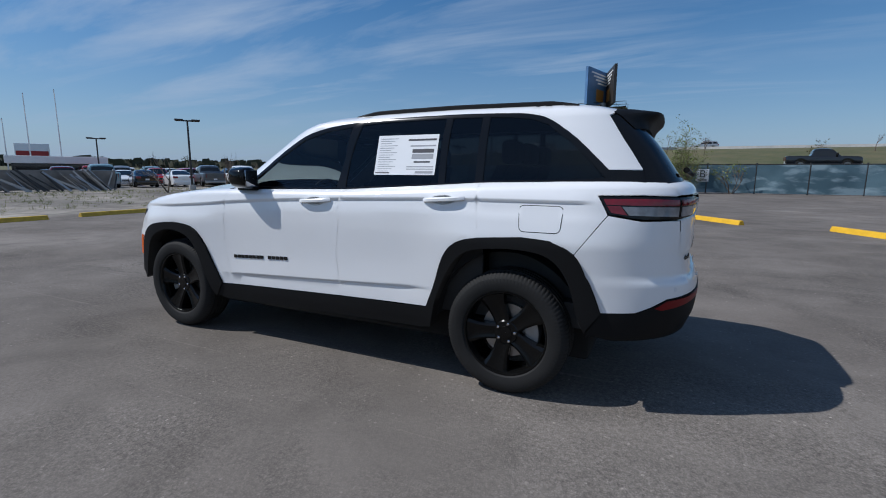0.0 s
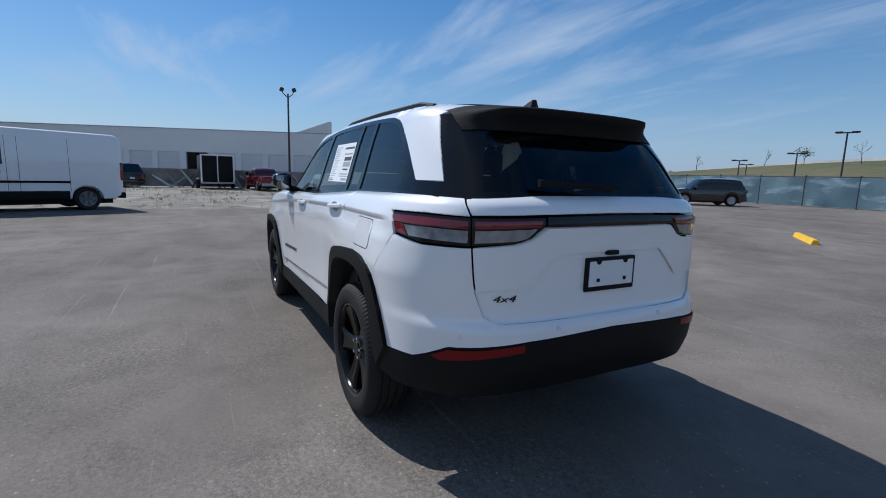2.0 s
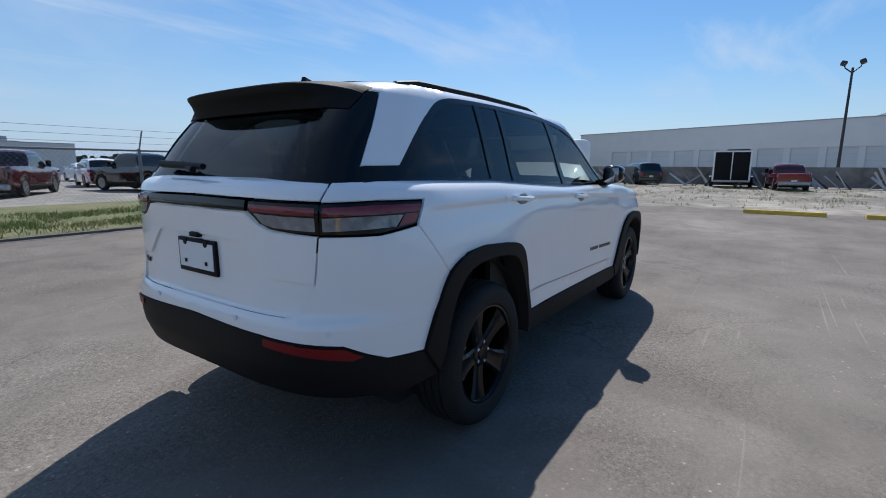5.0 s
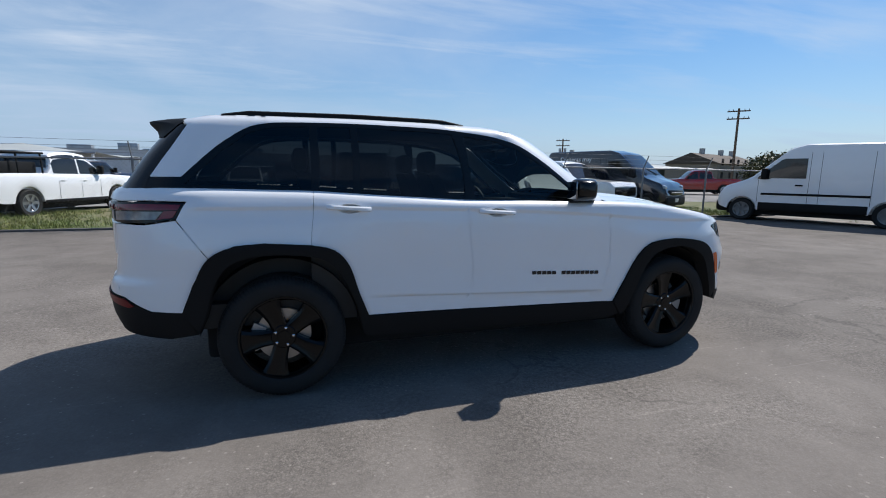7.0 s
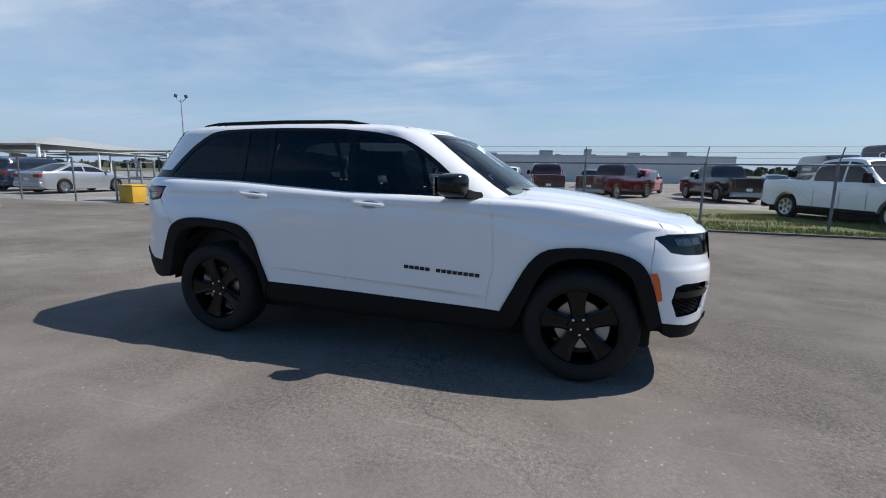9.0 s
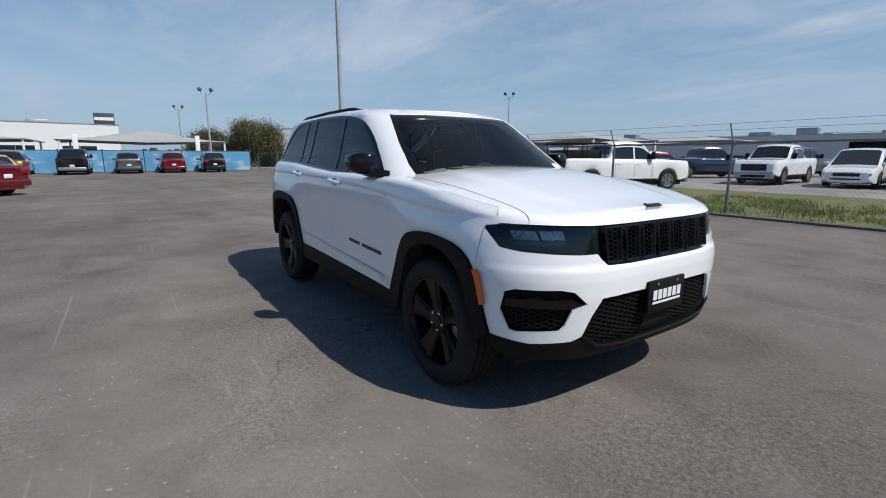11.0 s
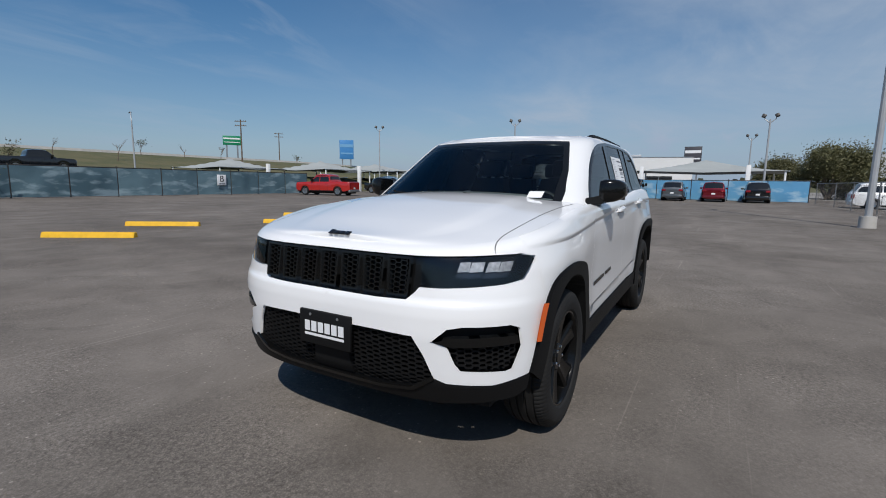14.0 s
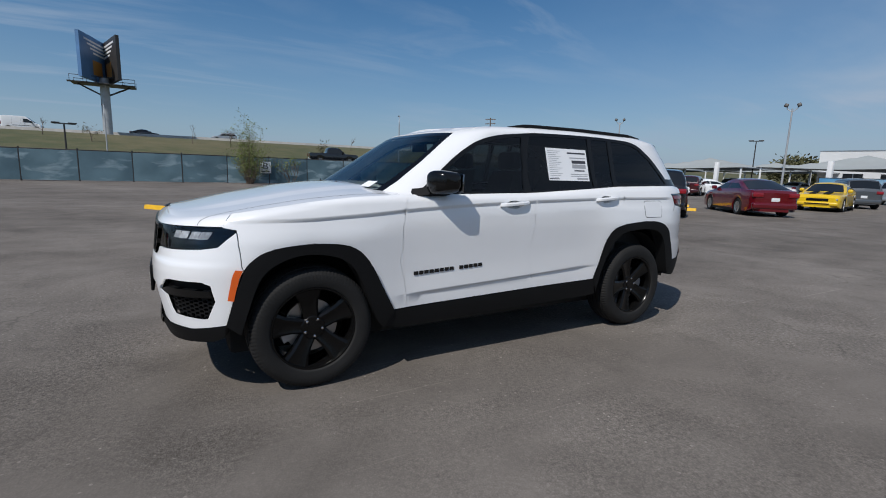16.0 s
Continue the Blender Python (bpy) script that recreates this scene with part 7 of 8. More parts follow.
# ---- buildings ----
def hall(name, label, m, length, depth, height, wall, doors=(), door_w=3.2, door_h=3.7, roof_units=(), windows=(), bay=-1):
    """A flat-roofed hall whose front lies on the x axis (y = 0), with bay doors set back in real openings."""
    ob = thing(name, label, "building", m)
    t = 0.25
    cuts = sorted(list(doors) + [w[0] for w in windows])
    kinds = {w[0]: w for w in windows}
    x = 0.0
    for c in cuts:
        w, z0, z1 = (door_w, 0.0, door_h) if c not in kinds else (kinds[c][1], kinds[c][2], kinds[c][3])
        part("wall_bay", box(x, c - w / 2, 0, t, -0.1, height), wall, ob, angle=0)
        part("lintel", box(c - w / 2, c + w / 2, 0, t, z1, height), wall, ob, angle=0)
        if z0 > 0:
            part("wall_bay", box(c - w / 2, c + w / 2, 0, t, -0.1, z0), wall, ob, angle=0)
        x = c + w / 2
    part("wall_bay", box(x, length, 0, t, -0.1, height), wall, ob, angle=0)
    part("wall", box(0, t, t, depth, -0.1, height), wall, ob, angle=0)
    part("wall", box(length - t, length, t, depth, -0.1, height), wall, ob, angle=0)
    part("wall", box(t, length - t, depth - t, depth, -0.1, height), wall, ob, angle=0)
    part("roof", box(t, length - t, t, depth - t, height - 0.5, height - 0.3), M_CONC, ob, angle=0)
    part("coping", box(-0.06, length + 0.06, -0.06, t + 0.04, height, height + 0.1), M_STEEL, ob, angle=0)
    for k, c in enumerate(doors):
        if k == bay:
            # an open bay: a near-black sheet stands in for the shade inside
            part("open_bay", box(c - door_w / 2, c + door_w / 2, 3.0, 3.1, -0.1, door_h), M_DARK, ob, "dark open bay", angle=0)
            continue
        d = part("bay_door", box(c - door_w / 2, c + door_w / 2, 0.12, 0.18, -0.1, door_h), M_DOORW, ob, angle=0)
        for j in range(1, 5):
            z = door_h * j / 5
            part("door_joint", box(c - door_w / 2, c + door_w / 2, 0.105, 0.122, z - 0.02, z + 0.02), M_WALLGREY, d, angle=0)
        for j in range(4):
            x0 = c - door_w / 2 + 0.3 + j * (door_w - 0.6) / 4
            part("door_window", box(x0, x0 + 0.5, 0.10, 0.123, door_h * 0.25, door_h * 0.25 + 0.3), M_DGLASS, d, angle=0)
    for c, w, z0, z1 in windows:
        p = part("window", box(c - w / 2, c + w / 2, 0.10, 0.14, z0, z1), M_DGLASS, ob, angle=0)
        for j in range(1, max(2, int(w / 1.6))):
            xm = c - w / 2 + w * j / max(2, int(w / 1.6))
            part("mullion", box(xm - 0.04, xm + 0.04, 0.07, 0.12, z0, z1), M_STEEL, p, angle=0)
    for xu, yu, wu, hu in roof_units:
        u = part("roof_unit", box(xu - wu / 2, xu + wu / 2, yu - wu * 0.4, yu + wu * 0.4, height - 0.3, height - 0.3 + hu, 0.04), M_STEEL, ob)
        part("vent_cap", box(xu + wu * 0.7, xu + wu * 1.1, yu - 0.3, yu + 0.3, height - 0.3, height + hu * 0.3, 0.03), M_STEEL, u)
    return ob


ang = math.degrees(math.atan2(35.7, 14.2))
svc = hall("service_hall", "long white flat-roofed service hall with bay doors", pose(70.5, 23.0, 0, 0, 0, ang + 180), 39.5, 7, 6.2, M_WALLWHITE, doors=[7.2, 10.4, 13.6, 16.8, 20.0, 23.3, 26.6, 29.8, 33.0, 36.1], door_w=2.55, door_h=3.5, bay=5)
part("end_wing", prism([(35.0, 6.2), (39.5, 6.2), (39.5, 7.75), (39.1, 7.7)], -0.02, 0.3), M_WALLWHITE, svc, angle=0)
hall("showroom", "low white showroom with a glass strip", pose(78, -17, 0, 0, 0, ang + 180), 9, 10, 5.4, M_WALLWHITE, windows=[(3.0, 4.0, 0.4, 2.6), (7.2, 2.4, 0.4, 2.6)])
hall("warehouse", "long low grey warehouse with roof units", pose(-55.2, 67.1, 0, 0, 0, 8), 78, 22, 4.1, M_WALLGREY, doors=[12, 26, 40, 58], door_w=4, door_h=3.2, bay=2, roof_units=[(8, 4, 2.2, 1.3), (14, 7, 1.4, 0.7), (20, 5, 1.6, 0.8), (27, 6, 2.8, 1.1), (33, 4, 2.4, 1.4), (41, 6, 1.4, 0.9), (50, 5, 2.2, 1.3), (57, 6, 1.2, 1.6), (64, 4, 1.8, 1.0), (71, 5, 2.4, 1.2)])
hall("dealership", "white flat-roofed dealership with dark windows", pose(-79.5, -29, 0, 0, 0, 100), 27, 16, 6.0, M_WALLWHITE, windows=[(4, 2.2, 1.2, 2.9), (8, 2.2, 1.2, 2.9), (15, 4, 0.6, 2.9), (22, 4, 0.6, 2.9)], roof_units=[(8, 4, 2.0, 1.0), (18, 5, 2.4, 1.0)])
hall("office_block", "white and grey office with dark windows", pose(-84, 18, 0, 0, 0, 73), 17, 14, 6.2, M_WALLGREY, windows=[(3.5, 4, 0.4, 2.8), (9, 3, 0.6, 2.8)])


def gable_house(x, y, a, w, d, h):
    ob = thing("apartment_house", "tan apartment house with a brown gabled roof", "building", pose(x, y, 0, 0, 0, a))
    part("wall", box(-w / 2, w / 2, -d / 2, d / 2, -0.2, h), mat("tan_siding", (0.32, 0.26, 0.20), 0.85, var=0.1, scale=1), ob, angle=0)
    b = bmesh.new()
    rings(b, [[(-w / 2 - 0.5, -d / 2 - 0.5, h - 0.1), (-w / 2 - 0.5, 0, h + 2.4), (-w / 2 - 0.5, d / 2 + 0.5, h - 0.1)], [(w / 2 + 0.5, -d / 2 - 0.5, h - 0.1), (w / 2 + 0.5, 0, h + 2.4), (w / 2 + 0.5, d / 2 + 0.5, h - 0.1)]], closed=True, cap0=True, cap1=True)
    r = part("roof", b, mat("brown_shingle", (0.11, 0.085, 0.065), 0.9, var=0.2, scale=2), ob, angle=0)
    for k in (-0.3, 0.1, 0.35):
        part("chimney", box(w * k - 0.4, w * k + 0.4, -0.5, 0.5, h + 1.2, h + 3.6), M_CONC, r, angle=0)
    for k in range(6):
        xw = -w / 2 + w * (k + 0.5) / 6
        for z in (1.2, 4.2):
            part("window", box(xw - 0.6, xw + 0.6, -d / 2 - 0.04, -d / 2 + 0.02, z, z + 1.4), M_DGLASS, ob, angle=0)


for q in ((100, 88, 20, 26, 12, 4.6), (128, 78, -15, 30, 12, 4.8), (78, 112, 35, 28, 12, 4.6), (150, 60, 10, 26, 12, 4.8)):
    gable_house(*q)


def canopy(x, y, w, d, h=3.0, rise=1.5, label="pale fabric shade canopy on steel posts over parked cars"):
    ob = thing("shade_canopy", label, "canopy", pose(x, y, 0), "shade canopies")
    n = 12
    b, rows = bmesh.new(), []
    for i in range(n + 1):
        u = -1 + 2 * i / n
        row = []
        for j in range(n + 1):
            v = -1 + 2 * j / n
            e = 1 - max(abs(u), abs(v))
            z = h + rise * e ** 1.25 - 0.35 * (1 - abs(u * v)) * (1 - e) * 0.6
            row.append((u * w / 2, v * d / 2, z))
        rows.append(row)
    rings(b, rows)
    part("fabric", b, M_CANOPY, ob, angle=50)
    for sx in (-1, 1):
        for sy in (-1, 1):
            part("post", tube((sx * w / 2 * 0.96, sy * d / 2 * 0.96, 0), (sx * w / 2 * 0.96, sy * d / 2 * 0.96, h), 0.10, seg=10), M_WHITEPOST, ob)
    for sy in (-1, 1):
        part("edge_beam", tube((-w / 2, sy * d / 2, h - 0.05), (w / 2, sy * d / 2, h - 0.05), 0.07, seg=8), M_STEEL, ob)
    return ob


for k, (x, y, w, d) in enumerate(((-60, 0, 12, 15), (-60, -17, 12, 15), (-61, -34, 12, 15), (-62, -51, 12, 15), (-50, -52, 10, 12), (-78, -34, 12, 15), (-78, -52, 12, 15), (-40, -60, 11, 11), (-22, 44, 14, 12), (-38, 40, 14, 12), (-54, 38, 14, 12), (-24, 30, 10, 8), (-38, 22, 12, 10), (-54, 22, 12, 12), (34, 52, 16, 12), (52, 58, 16, 12))):
    canopy(x, y, w, d, *((2.7, 0.8) if y > 15 else (3.0, 1.4)))
for x, y in ((-51.3, -5.8), (-48.2, 3.8), (-49.0, -26.0), (-47.9, -15.4), (-45, -40), (-36, -47)):
    b = box(-0.19, 0.19, -0.19, 0.19, -0.05, 3.35, 0.02)
    solid("white_bollard_post", b, M_WHITEPOST, "tall square white post beside parked cars", "post", group="white posts", m=pose(x, y, 0))

# trailer, scrap wall
tr = thing("cargo_trailer", "black enclosed trailer with white-edged doors", "trailer", pose(34.6, 0.2, 0, 0, 0, 3))
part("body", box(0, 4.2, -1.1, 1.1, 0.45, 2.5, 0.04), mat("trailer_black", (0.012, 0.012, 0.013), 0.4), tr)
for s in (1, -1):
    part("door", box(-0.05, 0.0, min(s * 0.04, s * 1.02), max(s * 0.04, s * 1.02), 0.55, 2.42, 0.01), M_BLACK, tr)
    part("corner_trim", box(-0.07, 0.02, s * 1.08 - 0.05, s * 1.08 + 0.05, 0.45, 2.5), M_WHITEPOST, tr)
    part("fender", box(1.4, 2.9, min(s * 1.1, s * 1.35), max(s * 1.1, s * 1.35), 0.70, 0.80, 0.02), M_CHROME, tr)
    add_wheel(tr, 2.15, s * 1.22, 0.33, 0.25, M_RIM)
part("centre_trim", box(-0.07, 0.0, -0.03, 0.03, 0.55, 2.42), M_WHITEPOST, tr)
part("top_trim", box(-0.07, 0.02, -1.1, 1.1, 2.42, 2.52), M_WHITEPOST, tr)
part("bumper_bar", box(-0.12, -0.04, -1.1, 1.1, 0.40, 0.52), M_STEEL, tr)
M_SCRAP = mat("weathered_board", (0.24, 0.22, 0.20), 0.9, var=0.4, scale=1.5, bump=0.4, bscale=8)
wall_ = thing("scrap_wall", "low stained grey concrete wall with leaning boards", "wall")
rnd = random.Random(5)
pts_ = [(37.5, 12), (37.8, 4), (38, -3), (37.0, -10), (35.6, -15.5), (34.8, -17.6)]
for (x0, y0), (x1, y1) in zip(pts_, pts_[1:]):
    part("wall_panel", beam((x0, y0, 0.75), (x1, y1, 0.75), 1.35, 0.2, (1, 0, 0)), M_SCRAP, wall_, angle=0)
    for k in range(16):
        t = rnd.random()
        x, y = x0 + (x1 - x0) * t - 0.3, y0 + (y1 - y0) * t
        lean = rnd.uniform(0.5, 1.5) * (1 if rnd.random() < 0.8 else -1)
        part("leaning_board", beam((x - 0.5, y, 0.0), (x, y + lean, rnd.uniform(0.8, 1.55)), rnd.uniform(0.05, 0.16), 0.04, (1, 0, 0)), rnd.choice((M_SCRAP, M_CONC, M_STEEL, M_DPOLE)), wall_, angle=0)
# yellow bin and white rack by the gate
bn = thing("storage_bin", "yellow plastic bin by the gate", "bin", pose(-15.4, 9.7, 0))
part("body", box(-0.35, 0.35, -0.3, 0.3, 0, 0.62, 0.03), mat("yellow_plastic", (0.62, 0.36, 0.03), 0.5, var=0.1), bn)
part("lid", box(-0.37, 0.37, -0.32, 0.32, 0.62, 0.68, 0.02), mat("yellow_lid", (0.66, 0.40, 0.04), 0.5), bn)
rk = thing("steel_rack", "open grey steel rack by the gate", "rack", pose(-16.3, 10.6, 0))
for s in (1, -1):
    for q in (1, -1):
        part("upright", box(s * 0.7 - 0.03, s * 0.7 + 0.03, q * 0.3 - 0.03, q * 0.3 + 0.03, 0, 1.6), M_STEEL, rk, angle=0)
for k in range(5):
    part("shelf", box(-0.72, 0.72, -0.33, 0.33, 0.2 + 0.33 * k, 0.24 + 0.33 * k), M_STEEL, rk, angle=0)

# ---- billboard and signs ----
bb = thing("billboard", "two-faced billboard on a thick steel column", "billboard", pose(11.3, -100.4, 4.2, 0, 0, 0))
part("column", tube((0, 0, -2), (0, 0, 11.5), 0.75, 0.7, 18), M_POLE, bb)
part("catwalk", box(-4.6, 4.6, -2.2, 2.2, 10.3, 10.42, 0.0), M_DPOLE, bb, angle=0)
for s in (1, -1):
    rail_ = part("guard_rail", tube((-4.6, s * 2.2, 11.4), (4.6, s * 2.2, 11.4), 0.05, seg=6), M_DPOLE, bb)
    for x in np.linspace(-4.6, 4.6, 6):
        part("rail_post", tube((x, s * 2.2, 10.4), (x, s * 2.2, 11.4), 0.04, seg=6), M_DPOLE, rail_)
    part("strut", beam((s * 3.8, 0, 10.3), (s * 0.5, 0, 8.6), 0.25, 0.25), M_DPOLE, bb, angle=0)
for s, mt, a in ((1, mat("blue_ad_face", (0.10, 0.22, 0.42), 0.5, var=0.25, scale=0.3), 74), (-1, M_DPOLE, 106)):
    f = part("face", box(-5.4, 5.4, -0.25, 0.25, -3.6, 3.6, 0.0), mt, bb, m=pose(s * 1.2, 0, 14.4, 0, 0, a), angle=0)
    part("ad_block", box(-2.2, 1.2, 0.26 if s > 0 else -0.30, 0.30 if s > 0 else -0.26, -2.6, -0.2), mat("orange_ad_block", (0.5, 0.25, 0.06), 0.5), f, angle=0)
    for k in range(4):
        part("ad_bar", box(-4.6, 3.8 - k, 0.26 if s > 0 else -0.30, 0.30 if s > 0 else -0.26, 2.6 - k * 0.6, 2.9 - k * 0.6), M_WHITEPOST, f, angle=0)
for k in range(8):
    arm_ = part("lamp_arm", tube((-4.4 + k * 1.25, 2.2, 10.35), (-4.4 + k * 1.25, 3.8, 10.1), 0.06, seg=6), M_DPOLE, bb)
    part("lamp_head", box(-4.75 + k * 1.25, -4.05 + k * 1.25, 3.6, 4.1, 9.95, 10.2, 0.05), M_DPOLE, arm_)


def pylon_sign(name, label, x, y, h, w, hh, m1, m2, a):
    ob = thing(name, label, "sign", pose(x, y, 0, 0, 0, a))
    for s in (-1, 1):
        part("leg", box(-0.2, 0.2, s * w * 0.3 - 0.2, s * w * 0.3 + 0.2, -0.2, h), M_STEEL, ob, angle=0)
    p = part("panel", box(-0.35, 0.35, -w / 2, w / 2, h, h + hh, 0.05), m1, ob)
    part("band", box(-0.38, 0.38, -w / 2 + 0.15, w / 2 - 0.15, h + hh * 0.62, h + hh * 0.78), m2, p, angle=0)
    part("band", box(-0.38, 0.38, -w / 2 + 0.3, w / 2 - 0.3, h + hh * 0.26, h + hh * 0.34), m2, p, angle=0)


pylon_sign("dealer_sign", "blue dealer pylon sign with pale bars", -113, -103, 8.4, 4.4, 6.0, M_GRAPHIC, mat("sign_pale_blue", (0.16, 0.36, 0.58), 0.4), 45)
pylon_sign("dealer_sign", "white dealer pylon sign with red bars", 88, -36, 0.4, 4.2, 5.2, M_SIGNW, mat("sign_red", (0.35, 0.03, 0.03), 0.5), -25)
pylon_sign("dealer_sign", "dark dealer pylon sign with a pale oval", -135, -5, 7.0, 4.0, 4.4, M_INK, M_SIGNW, 0)
pylon_sign("highway_sign", "green highway sign on posts", -78, -112, 10.5, 4.4, 2.4, M_SIGNGREEN, M_SIGNW, 55)
for x, y, h in ((76.5, -28.1, 8.0), (75.6, -30.3, 11.4), (74.3, -33.3, 12.2)):
    ob = thing("flag_pole", "bare slender white flagpole in the sales lot", "flagpole", pose(x, y, 0), "flagpoles")
    part("shaft", tube((0, 0, 0), (0, 0, h), 0.10, 0.05, 8), M_WHITEPOST, ob)
    part("ball", tube((0, 0, h), (0, 0, h + 0.16), 0.08, 0.02, 8), M_STEEL, ob)
kiosk = thing("sales_kiosk", "small white flat-roofed sales kiosk", "building", pose(62, -27, 0, 0, 0, -25))
part("wall", box(-2.6, 2.6, -4.0, 4.0, 0, 2.2), M_DGLASS, kiosk, angle=0)
part("roof", box(-3.0, 3.0, -4.5, 4.5, 2.2, 3.0, 0.05), M_WHITEPOST, kiosk, angle=0)

# ---- trees, bushes, grass ----
def branch(b, tips, p, d, length, r, depth, rnd, spread):
    """One limb and, from it, its smaller ones; tips collects the twig ends."""
    q = p + d * length
    tube(p, q, r, r * 0.62, 5 if depth < 2 else 6, b, caps=False)
    if depth == 0:
        tips.append((q, d))
        return
    for _ in range(rnd.choice((2, 3))):
        n = (d + Vector((rnd.gauss(0, spread), rnd.gauss(0, spread), rnd.gauss(0.12, spread * 0.6)))).normalized()
        branch(b, tips, p + d * length * rnd.uniform(0.55, 1.0), n, length * rnd.uniform(0.6, 0.85), r * 0.6, depth - 1, rnd, spread)


def leaf_cloud(centres, per, size, spread, rnd):
    """Many small two-faced leaves about the given places, as one mesh."""
    V, F = [], []
    for c, _ in centres:
        for _ in range(per):
            o = Vector((rnd.gauss(0, spread), rnd.gauss(0, spread), rnd.gauss(0, spread * 0.8)))
            n = Vector((rnd.gauss(0, 1), rnd.gauss(0, 1), rnd.gauss(0.4, 1))).normalized()
            t = n.orthogonal().normalized() * size * rnd.uniform(0.6, 1.3)
            w = n.cross(t) * 0.5
            p = c + o
            i = len(V)
            V += [tuple(p - t), tuple(p + w), tuple(p + t), tuple(p - w)]
            F.append((i, i + 1, i + 2, i + 3))
    me = bpy.data.meshes.new("leaves")
    me.from_pydata(V, [], F)
    return me


def tree(name, label, x, y, z, h, r, depth, seed, leaf=None, per=0, lsize=0.1, lspread=0.3, stems=1, spread=0.42, bark=None, open_=0.38):
    rnd = random.Random(seed)
    ob = thing(name, label, "tree" if stems == 1 else "bush", pose(x, y, z))
    b, tips = bmesh.new(), []
    for k in range(stems):
        d = Vector((rnd.gauss(0, 0.10 if stems == 1 else open_), rnd.gauss(0, 0.10 if stems == 1 else open_), 1)).normalized()
        branch(b, tips, Vector((rnd.gauss(0, 0.02 * stems), rnd.gauss(0, 0.02 * stems), -0.1)), d, h * 0.38, r, depth, rnd, spread)
    part("trunk", b, bark or M_BARK, ob)
    if leaf:
        me = leaf_cloud(tips, per, lsize, lspread, rnd)
        me.materials.append(leaf)
        part("crown", me, None, ob)
    return ob




def upright_bush(x, y, h, stems, seed):
    """A cone of thin upright stems with short twigs, in first leaf from low down to the tips."""
    rnd = random.Random(seed)
    ob = thing("spring_bush", "tall upright bush with fresh yellow-green leaves by the screen fence", "bush", pose(x, y, 0))
    b, spots = bmesh.new(), []
    for _ in range(stems):
        tilt, turn = abs(rnd.gauss(0, 0.48)), rnd.uniform(0, 2 * math.pi)
        d = Vector((math.cos(turn) * tilt, math.sin(turn) * tilt, 1)).normalized()
        length = h * rnd.uniform(0.45, 1.0) * (1 - 0.45 * min(0.9, tilt))
        p = Vector((rnd.gauss(0, 0.10), rnd.gauss(0, 0.10), -0.05))
        for k in range(5):
            q = p + (d + Vector((rnd.gauss(0, 0.07), rnd.gauss(0, 0.07), 0.05 * k))).normalized() * length / 5
            tube(p, q, 0.022 * (1 - k / 5.5), 0.022 * (1 - (k + 1) / 5.5), 5, b, caps=False)
            if k:
                spots.append((q, d))
                for _ in range(2):
                    e = q + Vector((rnd.gauss(0, 0.22), rnd.gauss(0, 0.22), rnd.uniform(0.05, 0.4)))
                    tube(q, e, 0.006, 0.003, 4, b, caps=False)
                    spots.append((e, d))
            p = q
    part("trunk", b, M_TWIG, ob, "thin grey-brown stems")
    me = leaf_cloud(spots, 7, 0.050, 0.13, rnd)
    me.materials.append(M_LEAFY)
    part("crown", me, None, ob, "sparse yellow-green leaves")


upright_bush(-3.1, -35.2, 5.2, 64, 11)
tree("spring_bush", "thin leafing sapling by the screen fence", -6.3, -35.6, 0, 2.4, 0.035, 3, 12, M_LEAFY, 4, 0.07, 0.18, stems=4, spread=0.35, bark=M_TWIG)
for k, (x, y, h) in enumerate(((31.5, -24.5, 3.4), (27.8, -16.8, 3.0), (32, -29, 2.6))):
    tree("bare_tree", "leafless young tree on the gravel strip", x, y, 0, h, 0.05, 4, 20 + k, stems=2, spread=0.5, bark=M_TWIG)
rnd = random.Random(9)
for k in range(20):
    x, y = -75 + k * 9.5 + rnd.uniform(-3, 3), rnd.uniform(-96, -66)
    tree("bank_tree", "small leafless tree on the highway bank", x, y, ground_height(x, y), rnd.uniform(2.2, 4.2), 0.07, 4, 40 + k, M_LEAFO if k % 3 == 0 else None, 5, 0.12, 0.35, spread=0.45, bark=M_TWIG)
for k, (x, y, h, w) in enumerate(((-66, 12.6, 5.7, 1), (-73, 8, 4.4, 1), (-105, 44, 7.5, 1), (-107, -44.5, 7.0, 1), (-109, -38, 6.0, 1), (95, 70, 6.5, 1), (84, 60, 6.0, 1), (112, 58, 6.0, 1), (128, 50, 6.5, 1))):
    tree("live_oak", "broad dark green-brown oak behind the lots", x, y, 0, h * (1.05 if k < 2 else 0.95), 0.3, 4, 80 + k, M_LEAFO, *((420, 0.12, 0.75) if k < 2 else (60, 0.36, 0.9)), stems=3 if k < 2 else 2, spread=0.62)


